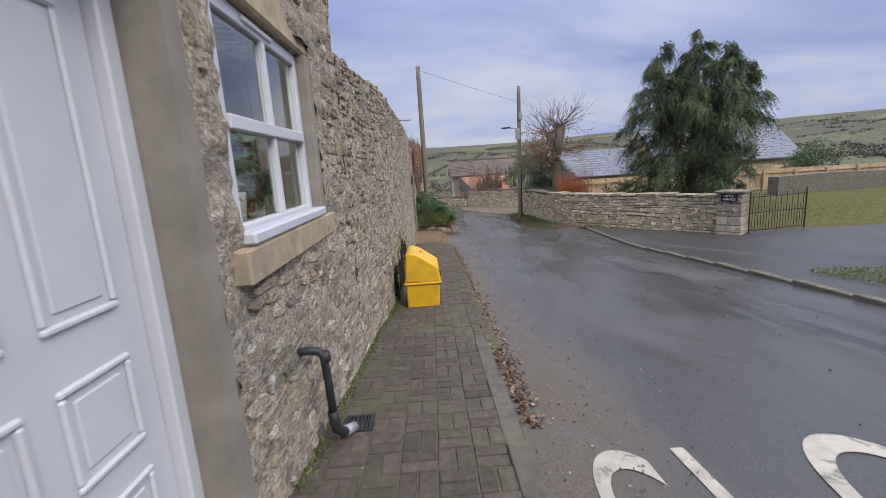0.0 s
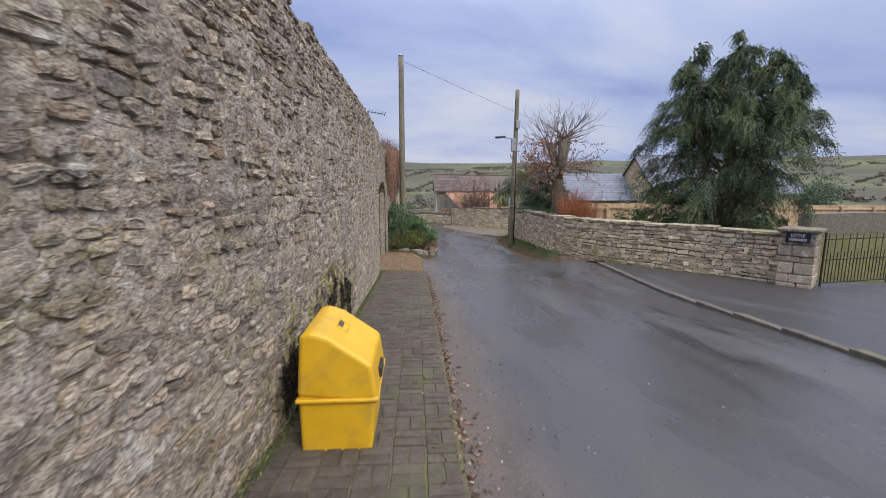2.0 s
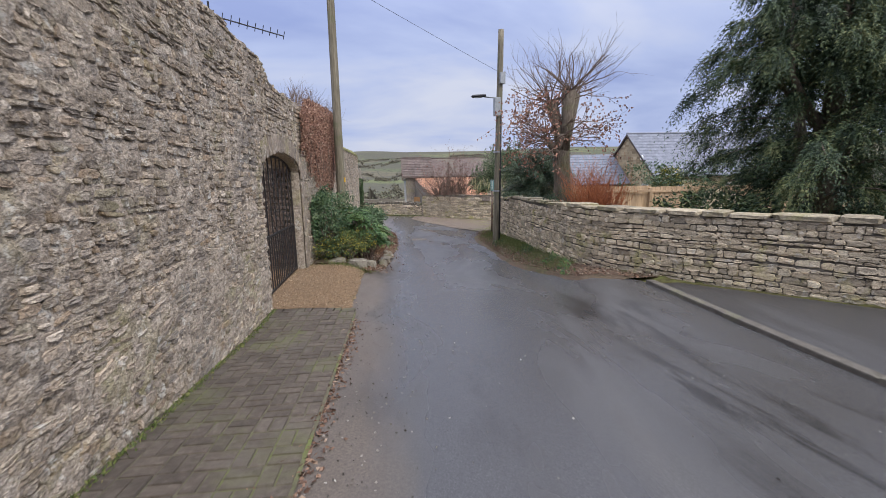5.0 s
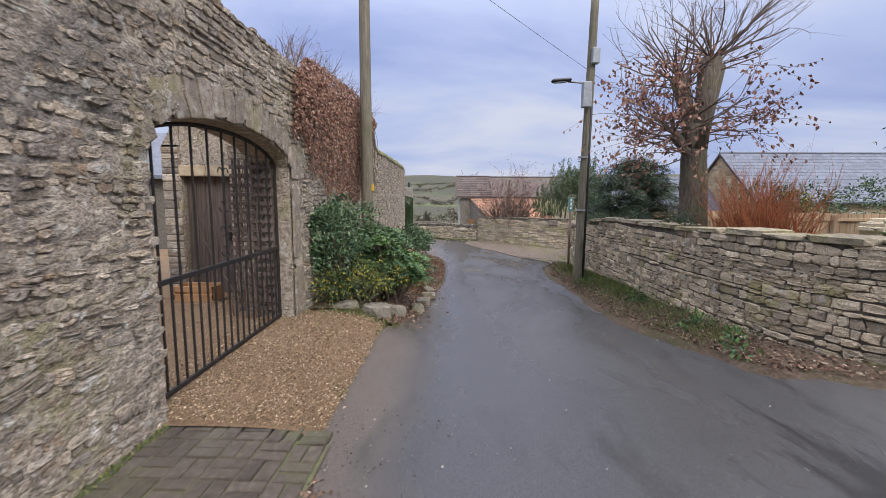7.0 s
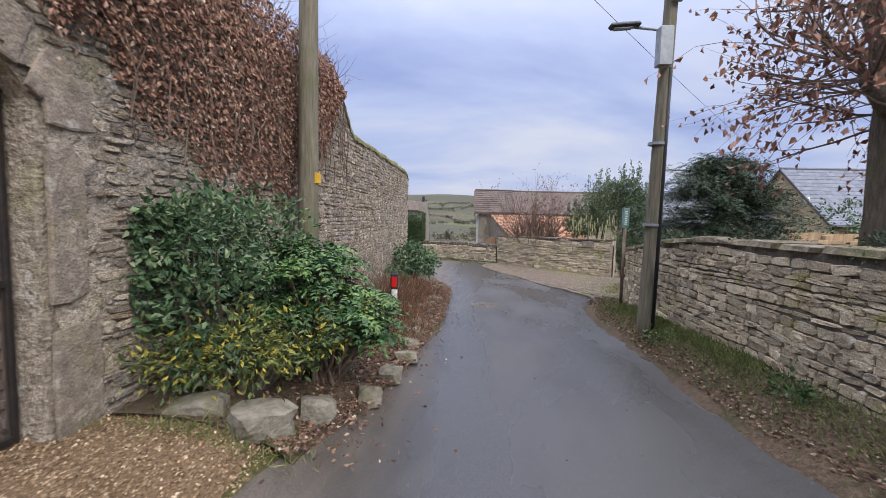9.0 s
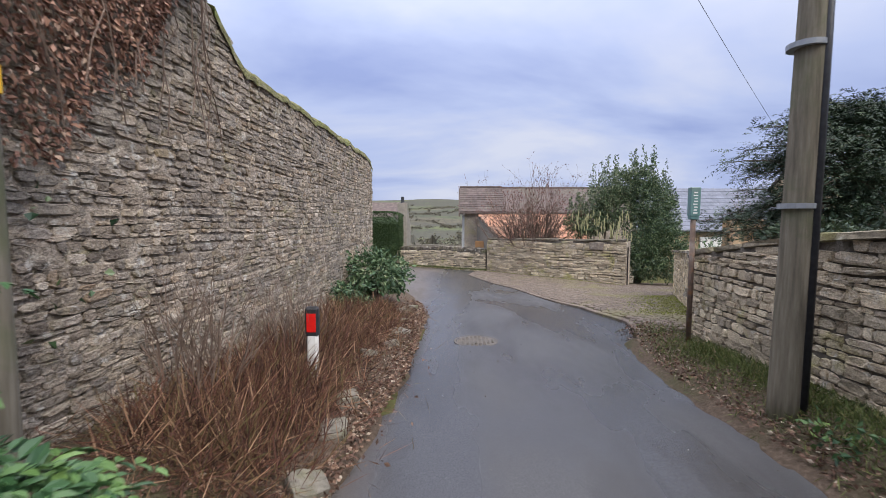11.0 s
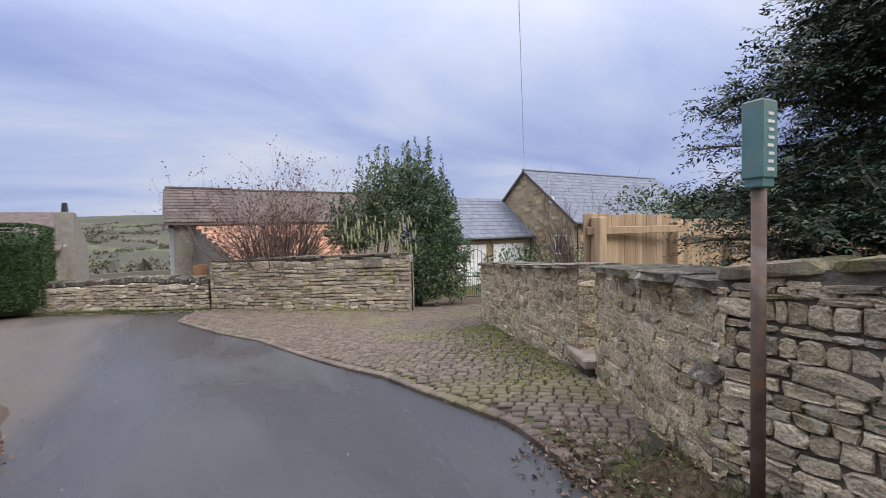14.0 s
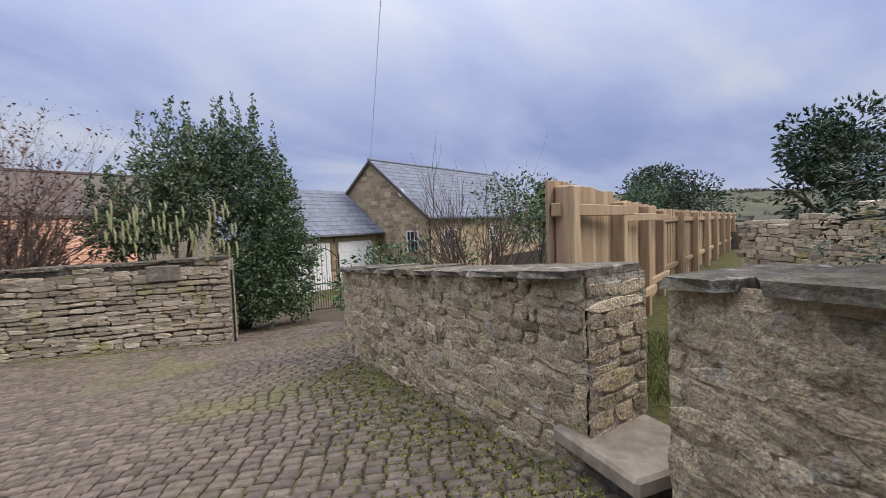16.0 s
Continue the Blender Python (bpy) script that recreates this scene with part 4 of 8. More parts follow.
# ---- door and window of the cottage ----
def panel_door():
    x = -1.04
    ob = thing("door_1", (x, 1.04, 0.0), "closed white panelled uPVC front door in a white frame", "door", kind="structure")
    m = MB()
    box(m, x - 0.03, x + 0.06, 0.53, 0.60, -0.05, 2.2, 0.008)
    box(m, x - 0.03, x + 0.06, 1.475, 1.55, -0.05, 2.2, 0.008)
    box(m, x - 0.03, x + 0.06, 0.60, 1.475, 2.13, 2.2, 0.008)
    part("door_frame", m, M_UPVC, ob)
    leaf = MB()
    box(leaf, x - 0.03, x + 0.015, 0.605, 1.47, 0.02, 2.125, 0.004)
    leaf = part("door_leaf", leaf, M_UPVC, ob)
    for y0, y1 in ((0.70, 0.98), (1.08, 1.36)):
        for z0, z1 in ((0.16, 0.52), (0.62, 0.93), (1.08, 1.98)):
            m = MB()
            for a, b, c, d in ((y0, y1, z0, z0 + 0.025), (y0, y1, z1 - 0.025, z1), (y0, y0 + 0.025, z0 + 0.025, z1 - 0.025), (y1 - 0.025, y1, z0 + 0.025, z1 - 0.025)):
                box(m, x + 0.012, x + 0.030, a, b, c, d, 0.008)
            box(m, x + 0.012, x + 0.022, y0 + 0.05, y1 - 0.05, z0 + 0.05, z1 - 0.05, 0.008)
            part("raised_panel", m, M_UPVC, leaf)
    m = MB()
    box(m, x - 0.05, x + 0.10, 0.54, 1.54, -0.16, 0.02, 0.01)
    part("threshold", m, M_CEMENT, ob, "worn cement doorstep")


def sash_window():
    x = -0.87
    y0, y1, z0, z1 = 1.91, 3.14, 1.19, 2.24
    ob = thing("window_1", (x, y0, z0), "white uPVC cottage window with four panes", "window", kind="structure")
    m = MB()
    box(m, x - 0.05, x + 0.02, y0, y0 + 0.06, z0, z1, 0.006)
    box(m, x - 0.05, x + 0.02, y1 - 0.06, y1, z0, z1, 0.006)
    box(m, x - 0.05, x + 0.02, y0 + 0.06, y1 - 0.06, z0, z0 + 0.06, 0.006)
    box(m, x - 0.05, x + 0.02, y0 + 0.06, y1 - 0.06, z1 - 0.07, z1, 0.006)
    fr = part("window_frame", m, M_UPVC, ob)
    zm = 1.70
    m = MB()
    box(m, x - 0.04, x + 0.035, y0 + 0.06, y1 - 0.06, zm - 0.03, zm + 0.035, 0.006)
    part("meeting_rail", m, M_UPVC, fr)
    ym = (y0 + y1) / 2 + 0.02
    for a, b in ((z0 + 0.06, zm - 0.03), (zm + 0.035, z1 - 0.07)):
        m = MB()
        box(m, x - 0.03, x + 0.022, ym - 0.02, ym + 0.02, a, b, 0.005)
        part("glazing_bar", m, M_UPVC, fr)
        for c, d in ((y0 + 0.06, ym - 0.02), (ym + 0.02, y1 - 0.06)):
            m = MB()
            box(m, x - 0.012, x - 0.006, c, d, a, b)
            g = part("pane", m, M_GLASS, ob)
            g.visible_shadow = False
    m = MB()
    box(m, x + 0.018, -0.765, y0 - 0.03, y1 + 0.04, z0 - 0.025, z0 + 0.035, 0.012)
    part("window_sill", m, M_UPVC, ob)
    m = MB()
    box(m, x + 0.018, x + 0.035, y0 + 0.35, y0 + 0.75, z1 - 0.045, z1 - 0.02, 0.004)
    part("trickle_vent", m, M_UPVC, fr)
    # added room shell; its dark colour stands in for indoor shade
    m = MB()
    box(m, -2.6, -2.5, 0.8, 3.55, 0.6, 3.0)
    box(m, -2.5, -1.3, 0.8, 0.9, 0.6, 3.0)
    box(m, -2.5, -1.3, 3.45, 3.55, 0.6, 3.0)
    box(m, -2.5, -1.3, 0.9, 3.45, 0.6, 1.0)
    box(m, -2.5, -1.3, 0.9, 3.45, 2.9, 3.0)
    solo("room_inside", m, M_ROOMSHADE, "plain room behind the window, its dimness painted in near black", "room", "", "structure")
    m = MB()
    box(m, -1.30, -1.0, 1.75, 3.2, 1.14, 1.18, 0.005)
    solo("inner_sill", m, M_UPVC, "white inner window sill", "sill", "", "structure")
    rg = np.random.default_rng(5)
    for y, h, r, big in ((2.08, 0.17, 0.07, 0.28), (2.32, 0.14, 0.065, 0.2), (2.52, 0.2, 0.085, 0.34), (2.86, 0.12, 0.06, 0.16)):
        p = thing("potted_plant", (-1.14, y, 1.18), "leafy green houseplant in a pale glazed pot", "plant", "pots on the window sill")
        m = MB()
        tube(m, [(-1.14, y, 1.18), (-1.14, y, 1.18 + h * 0.9), (-1.14, y, 1.18 + h)], [r * 0.72, r * 0.97, r], 14)
        part("pot", m, M_POT, p, "pale green glazed pot", smooth=True)
        m = MB()
        pp, dd = blob_points((-1.14, y, 1.18 + h + big * 0.6), (0.11, 0.13, big * 0.65), 110, rg, 0.2)
        leaves(m, pp, dd, 0.09, 1.8, 0.2, rg=rg)
        part("foliage", m, L_SHRUB, p)


panel_door()
sash_window()


def drainpipe():
    x = -0.70
    ob = thing("waste_pipe", (x, 2.45, -0.2), "black plastic waste pipe with a grey elbow above a gully grate", "pipe")
    m = MB()
    tube(m, [(-0.84, 2.33, 0.47), (-0.76, 2.335, 0.475), (-0.70, 2.34, 0.465), (-0.675, 2.345, 0.43), (-0.67, 2.36, 0.25), (-0.67, 2.38, 0.02)], 0.024, 10)
    part("pipe", m, M_BLACKP, ob, smooth=True)
    m = MB()
    tube(m, [(-0.67, 2.375, 0.07), (-0.67, 2.38, 0.0), (-0.665, 2.40, -0.06), (-0.64, 2.46, -0.125), (-0.615, 2.53, -0.155)], [0.032, 0.032, 0.032, 0.030, 0.029], 10)
    part("elbow", m, M_BLACKP, ob, smooth=True)
    m = MB()
    tube(m, [(-0.635, 2.475, -0.13), (-0.60, 2.57, -0.165)], 0.034, 10)
    part("coupling", m, M_GREYBOX, ob, "pale grey coupling", smooth=True)
    m = MB()
    tube(m, [(-0.67, 2.352, 0.45), (-0.67, 2.357, 0.40)], 0.031, 10)
    part("collar", m, M_BLACKP, ob, smooth=True)
    z = G(-0.58, 2.64) + 0.012
    gr = thing("gully_grate", (-0.585, 2.64, z), "square black slotted gully grate set in the paving", "drain")
    m = MB()
    for a, b, c, d in ((-0.68, -0.49, 2.55, 2.57), (-0.68, -0.49, 2.72, 2.74), (-0.68, -0.66, 2.57, 2.72), (-0.51, -0.49, 2.57, 2.72)):
        box(m, a, b, c, d, z - 0.02, z + 0.008, 0.003)
    part("grate_frame", m, M_BLACKP, gr)
    for k in range(6):
        m = MB()
        box(m, -0.655 + k * 0.025, -0.643 + k * 0.025, 2.57, 2.72, z - 0.015, z + 0.005, 0.002)
        part("bar", m, M_BLACKP, gr)


drainpipe()


def grit_bin():
    y0, y1, x0, x1 = 5.80, 6.42, -0.43, 0.02
    z = G(-0.2, 6.0) + 0.0
    z0 = G(-0.2, 5.76) + 0.005
    ob = thing("grit_bin", (-0.22, 6.1, z), "bright yellow plastic grit bin with a sloping lid against the wall", "grit bin")
    m = MB()
    # profile across the pavement: tall at the wall, low at the road
    prof = [(x0, z0 - 0.06), (x1 - 0.01, z0 - 0.06), (x1 + 0.02, z0 + 0.30), (x0 - 0.005, z0 + 0.36)]
    extrude(m, prof, "y", y0 + 0.015, y1 - 0.015)
    body_ = part("bin_body", m, M_YELLOW, ob)
    bv = body_.modifiers.new("bevel", "BEVEL")
    bv.width, bv.segments = 0.025, 3
    m = MB()
    lid = [(x0 - 0.01, z0 + 0.352), (x1 + 0.03, z0 + 0.295), (x1 + 0.035, z0 + 0.335), (x1 + 0.005, z0 + 0.545), (x0 + 0.20, z0 + 0.725), (x0 + 0.09, z0 + 0.765), (x0 + 0.02, z0 + 0.74)]
    extrude(m, lid, "y", y0, y1)
    lid = part("lid", m, M_YELLOW, ob, "sloped yellow lid with a recessed grip")
    bv = lid.modifiers.new("bevel", "BEVEL")
    bv.width, bv.segments = 0.03, 3
    m = MB()
    box(m, x1 + 0.018, x1 + 0.045, y0 + 0.22, y1 - 0.22, z0 + 0.36, z0 + 0.44, 0.01)
    part("hasp", m, M_BLACKP, lid, "black catch")
    # grip: a raised lip near the slope's top; dark piece paints the hole's shade
    slope = math.degrees(math.atan2(0.18, x1 + 0.005 - x0 - 0.20))
    mm = pose(x0 + 0.235, (y0 + y1) / 2, z0 + 0.697, 0, slope, 0)
    m = MB()
    for a, b, c, d in ((-0.045, -0.035, -0.075, 0.075), (0.035, 0.045, -0.075, 0.075), (-0.035, 0.035, -0.075, -0.062), (-0.035, 0.035, 0.062, 0.075)):
        box(m, a, b, c, d, -0.01, 0.012, 0.004, mm)
    part("grip_lip", m, M_YELLOW, lid)
    m = MB()
    box(m, -0.035, 0.0, -0.062, 0.062, -0.01, 0.004, 0, mm)
    part("grip_slot", m, M_OLDWOOD, lid, "dark piece painting the shade inside the grip")
    m = MB()
    box(m, x0 - 0.018, x1 + 0.04, y0 - 0.012, y1 + 0.012, -0.014, 0.014, 0.008, pose(0, 0, z0 + 0.322, 0, 0, 0))
    part("rim", m, M_YELLOW, lid, "thick yellow lid rim")


grit_bin()

# ---- road marking: the word painted on the lane ----
cu = bpy.data.curves.new("lettering", "FONT")
cu.body = "SLOW"
cu.size = 1.0
cu.offset = -0.014
tmp = new("tmp_text", cu)
bpy.context.view_layer.update()
me = bpy.data.meshes.new_from_object(tmp.evaluated_get(bpy.context.evaluated_depsgraph_get()))
bpy.data.objects.remove(tmp)
co = np.empty(len(me.vertices) * 3)
me.vertices.foreach_get("co", co)
co = co.reshape(-1, 3)
lo, hi = co.min(0), co.max(0)
co[:, 0] = 0.70 + (co[:, 0] - lo[0]) / (hi[0] - lo[0]) * 2.95
co[:, 1] = 0.25 + (co[:, 1] - lo[1]) / (hi[1] - lo[1]) * 1.93
co[:, 2] = [G(x, y) - 0.024 for x, y in co[:, :2]]
me.vertices.foreach_set("co", co.ravel())
road_text = new("road_marking", me)
me.materials.append(M_ROADPAINT)
tagged(road_text, "worn white painted word SLOW on asphalt", "road marking")


# ---- poles ----
def service_pole(x, y, top, lamp):
    z = G(x, y)
    ob = thing("utility_pole", (x, y, z), "weathered round timber pole with a street lamp and fuse boxes" if lamp else "tall weathered timber pole, green with algae", "pole", "poles along the lane")
    lx = 0.12 if lamp else 0.0
    m = MB()
    n = 14
    tube(m, [(x + lx * i / n, y, z - 0.3 + (top - z + 0.3) * i / n) for i in range(n + 1)], [0.125 - 0.035 * i / n for i in range(n + 1)] if not lamp else [0.115 - 0.03 * i / n for i in range(n + 1)], 14)
    part("shaft", m, M_POLE, ob, smooth=True)
    if lamp:
        m = MB()
        tube(m, [(x + 0.06, y - 0.05, 2.98), (x - 0.1, y - 0.08, 3.03), (x - 0.42, y - 0.10, 3.05)], 0.022, 8)
        arm = part("lamp_arm", m, M_GREYBOX, ob, smooth=True)
        m = MB()
        box(m, -0.22, 0.22, -0.075, 0.075, -0.035, 0.04, 0.03, pose(x - 0.58, y - 0.11, 3.07, 0, -4, 0))
        head = part("lamp_head", m, M_BLACKP, arm, "flat dark street-lamp head")
        m = MB()
        box(m, -0.16, 0.10, -0.05, 0.05, -0.05, -0.03, 0.008, pose(x - 0.58, y - 0.11, 3.07, 0, -4, 0))
        part("lens", m, M_GREYBOX, arm)
        m = MB()
        box(m, x - 0.13, x + 0.06, y - 0.26, y - 0.09, 2.48, 3.02, 0.012)
        part("control_box", m, M_GREYBOX, ob, "grey metal control box")
        m = MB()
        box(m, x + 0.06, x + 0.22, y - 0.2, y - 0.05, 3.42, 3.75, 0.012)
        part("fuse_box", m, M_GREYBOX, ob)
        m = MB()
        tube(m, [(x + 0.085, y - 0.095, z - 0.1), (x + 0.105, y - 0.085, 1.2), (x + 0.11, y - 0.08, 2.5)], 0.030, 8)
        part("cable_guard", m, M_BLACKP, ob, "black cable guard", smooth=True)
        for k in (0.2, 1.4):
            m = MB()
            tube(m, [(x + 0.02, y, k), (x + 0.02, y, k + 0.04)], 0.128, 14)
            part("band", m, M_GREYBOX, ob)
    else:
        m = MB()
        tube(m, [(x, y, top), (x, y, top + 0.03)], [0.1, 0.06], 14)
        part("cap", m, M_GREYBOX, ob)
        m = MB()
        box(m, x + 0.09, x + 0.125, y - 0.06, y + 0.06, 0.62, 0.74, 0.004)
        part("number_plate", m, M_YELLOW, ob, "small yellow number plate")


service_pole(-0.19, 20.0, 5.75, False)
service_pole(4.42, 21.75, 4.98, True)

m = MB()
tube(m, [(-0.19 + 21.1 * t, 20.0 + 23.7 * t, 5.6 - 2.1 * t - 4 * 0.25 * t * (1 - t)) for t in np.linspace(0, 1, 17)], 0.006, 5)
solo("overhead_cable", m, M_BLACKP, "thin black overhead service cable", "cable")


def yagi_aerial():
    ob = thing("tv_aerial", (-1.35, 16.2, 2.0), "thin metal television aerial behind the wall", "aerial")
    m = MB()
    tube(m, [(-1.35, 15.2, 1.2), (-1.35, 15.2, 3.3)], 0.014, 6)
    part("mast", m, M_BLACKP, ob)
    m = MB()
    a, b = Vector((-1.35, 15.0, 3.08)), Vector((-0.55, 16.2, 3.13))
    tube(m, [a, b], 0.010, 6)
    boom = part("boom", m, M_BLACKP, ob)
    for k in range(11):
        p = a.lerp(b, k / 10)
        m = MB()
        tube(m, [p + Vector((0.02, -0.02, 0.07)), p - Vector((0.02, -0.02, 0.045))], 0.006, 5)
        part("rod", m, M_BLACKP, boom)


yagi_aerial()


# ---- wrought-iron gate in the arch ----
def arched_gate():
    x = -0.86
    y0, y1, zb, zm = 14.65, 17.25, -1.07, -0.17
    ob = thing("iron_gate", (x, y0, zb), "black wrought-iron arched gate with dense lower bars, closed", "gate")
    top = lambda y: arch_z(min(max(y, ARCH0), ARCH1)) - 0.05
    m = MB()
    tube(m, [(x, y, top(y)) for y in np.linspace(y0, y1, 24)], 0.021, 6)
    part("top_rail", m, M_IRON, ob)
    for z in (zb, zm):
        m = MB()
        box(m, x - 0.014, x + 0.014, y0, y1, z, z + 0.045, 0.004)
        part("rail", m, M_IRON, ob)
    for y in (y0, y1 - 0.03):
        m = MB()
        box(m, x - 0.016, x + 0.016, y, y + 0.03, zb, top(y + 0.015), 0.004)
        part("stile", m, M_IRON, ob)
    n = 20
    for i in range(1, n):
        y = y0 + (y1 - y0) * i / n
        m = MB()
        tube(m, [(x, y, zb + 0.03), (x, y, top(y) if i % 2 == 0 else zm)], 0.0125, 6)
        part("bar", m, M_IRON, ob)
    yc = y0 + (y1 - y0) * 10 / n
    m = MB()
    for zc, sgn in ((0.75, 1), (0.42, -1), (0.18, 1), (-0.02, -1)):
        for s in (1, -1):
            m = MB()
            tube(m, [(x, yc + s * (0.055 + 0.045 * math.cos(a)), zc + sgn * 0.05 * math.sin(a)) for a in np.linspace(0, 4.9, 12)], 0.006, 5)
            part("scroll", m, M_IRON, ob, "curled iron scroll")
    # latch
    m = MB()
    box(m, x - 0.02, x + 0.03, y0 - 0.02, y0 + 0.07, zm + 0.02, zm + 0.07, 0.006)
    part("latch", m, M_IRON, ob)


arched_gate()


def outbuilding():
    ob = thing("outbuilding", (-2.4, 18.6, -1.1), "stone outbuilding with an old grey plank door in the courtyard", "outbuilding")
    m = MB()
    y = 18.75
    box(m, -3.3, -3.0, y, y + 0.4, -1.3, 1.35, 0.02)
    box(m, -2.2, -1.2, y, y + 0.4, -1.3, 1.8, 0.02)
    box(m, -3.0, -2.2, y, y + 0.4, 0.85, 1.75, 0.02)
    box(m, -3.3, -2.98, y + 0.35, y + 4, -1.3, 1.35, 0.02)
    extrude(m, [(-3.3, 1.3), (-3.0, 1.3), (-3.0, 1.72), (-3.12, 1.6)], "y", y, y + 0.4)
    part("wall", m, M_MORTAR, ob)
    r = np.random.default_rng(77)
    z = -1.2
    m = MB()
    while z < 1.6:
        h = r.uniform(0.09, 0.16)
        for a, b in ((-3.3, -3.0), (-2.2, -1.2)):
            x = a
            while x < b - 0.05:
                l = min(r.uniform(0.16, 0.34), b - x)
                if not (a < -3 and z > 1.2):
                    part("stone", box(MB(), x + 0.006, x + l - 0.006, y - 0.02, y + 0.02, z + 0.006, z + h - 0.006, 0.01), M_STONE, ob)
                x += l
        z += h
    m = MB()
    box(m, -3.02, -2.18, y - 0.025, y + 0.1, 0.83, 1.0, 0.01)
    part("lintel", m, M_DRESSED, ob)
    for k in range(5):
        m = MB()
        box(m, -2.98 + k * 0.155, -2.98 + k * 0.155 + 0.15, y + 0.12, y + 0.16, -1.15, 0.85, 0.006)
        part("door_plank", m, M_OLDWOOD, ob)
    m = MB()
    box(m, -2.32, -2.27, y + 0.09, y + 0.13, -0.22, -0.08, 0.008)
    part("door_handle", m, M_IRON, ob)
    m = MB()
    box(m, -3.35, -1.15, y - 0.1, y + 4, 1.78, 1.86, 0.01, None)
    part("roof", m, M_STONESLATE, ob)
    t = thing("trellis", (-1.1, 17.2, -1.0), "dark weathered wooden lattice trellis with bare climber stems", "trellis")
    for k in range(7):
        m = MB()
        box(m, -1.41 + k * 0.08, -1.41 + k * 0.08 + 0.03, 17.225, 17.245, -1.0, 0.98, 0.003)
        part("upright", m, M_OLDWOOD, t)
    for k in range(17):
        m = MB()
        box(m, -1.43, -0.89, 17.20, 17.222, -0.98 + k * 0.115, -0.98 + k * 0.115 + 0.05, 0.003)
        part("cross_slat", m, M_OLDWOOD, t)
    for k in range(7):
        m = MB()
        x = -1.45 + 0.06 * k
        p = [(x, 17.17, -1.05)]
        for q in range(9):
            p.append((p[-1][0] + r.normal(0, 0.06), 17.17 + r.normal(0, 0.012), p[-1][2] + 0.24))
        tube(m, p, [0.012 - 0.001 * q for q in range(10)], 5)
        part("climber_stem", m, M_TWIG, t)
    cr = thing("wooden_crate", (-2.5, 18.2, -1.08), "shallow orange-brown wooden crate on the gravel", "crate")
    m = MB()
    for z in (-1.06, -0.94):
        for y in (18.05, 18.36):
            s1 = MB()
            box(s1, -2.8, -2.2, y, y + 0.02, z, z + 0.09, 0.004)
            part("slat", s1, M_ORANGE, cr)
    box(m, -2.8, -2.78, 18.05, 18.38, -1.06, -0.85, 0.004)
    box(m, -2.22, -2.2, 18.05, 18.38, -1.06, -0.85, 0.004)
    box(m, -2.8, -2.2, 18.05, 18.38, -1.09, -1.06, 0.004)
    part("tray", m, M_ORANGE, cr)
    h = thing("courtyard_house", (-12, 33, -1.5), "grey slate-roofed stone house beyond the courtyard", "house")
    m = MB()
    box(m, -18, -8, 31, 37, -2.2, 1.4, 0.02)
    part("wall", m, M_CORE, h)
    m = MB()
    extrude(m, [(30.6, 1.35), (34, 3.6), (37.4, 1.35), (37.4, 1.2), (34, 3.45), (30.6, 1.2)], "x", -18.3, -7.7)
    part("roof", m, M_SLATE, h)
    for xx in (-16.2, -13.4, -10.4):
        m = MB()
        box(m, xx, xx + 1.0, 30.93, 31.02, -0.6, 0.6, 0.02)
        w = part("window", m, M_WHITE, h)
        m = MB()
        box(m, xx + 0.08, xx + 0.92, 30.9, 30.935, -0.5, 0.5)
        part("pane", m, M_SIGN, w)
    tr = thing("trampoline", (-6.5, 27.5, -1.5), "round netted garden trampoline on a lawn", "trampoline")
    m = MB()
    tube(m, [(-6.5 + 1.5 * math.cos(a), 27.5 + 1.5 * math.sin(a), -0.95) for a in np.linspace(0, 2 * math.pi, 25)], 0.04, 6)
    part("rim", m, M_BLACKP, tr)
    m = MB()
    tube(m, [(-6.5, 27.5, -0.97), (-6.5, 27.5, -0.95)], [1.46, 1.46], 24)
    part("mat", m, M_BLACKP, tr)
    for k in range(6):
        a = k * math.pi / 3
        m = MB()
        tube(m, [(-6.5 + 1.55 * math.cos(a), 27.5 + 1.55 * math.sin(a), G(-6, 27.5) - 0.05), (-6.5 + 1.55 * math.cos(a), 27.5 + 1.55 * math.sin(a), 0.75)], 0.025, 6)
        part("post", m, M_BLACKP, tr)


outbuilding()


# ---- gate pillar, name sign and iron gate of the east side ----
def gate_pillar(x, y, z0, z1, w, turn, label):
    ob = thing("gate_pillar", (x, y, z0), label, "pillar", "gate pillars")
    r = np.random.default_rng(int(x * 100))
    z = z0 - 0.1
    M4 = pose(x, y, 0, 0, 0, turn)
    while z < z1 - 0.06:
        h = min(r.uniform(0.12, 0.24), z1 - z)
        if z1 - z - h < 0.1:
            h = z1 - z
        cut = r.uniform(-0.1, 0.1)
        e = r.uniform(-0.008, 0.008)
        for a, b in ((-w / 2, cut - 0.003), (cut + 0.003, w / 2)):
            m = MB()
            box(m, a - e, b + e, -w / 2 + e, w / 2 - e, z + 0.004, z + h - 0.004, 0.018, M4)
            part("block", m, M_STONE, ob)
        z += h
    m = MB()
    box(m, -w / 2 - 0.06, w / 2 + 0.06, -w / 2 - 0.06, w / 2 + 0.06, z1, z1 + 0.075, 0.02, M4)
    part("cap", m, M_COPE, ob, "flat weathered capstone")
    return ob


gate_pillar(8.26, 11.70, G(8.2, 11.7), 0.22, 0.60, -52, "dressed sandstone gate pillar carrying a black name sign")
gate_pillar(7.75, 6.55, G(7.7, 6.5), 0.35, 0.56, -20, "dressed sandstone gate pillar with mossy foot")


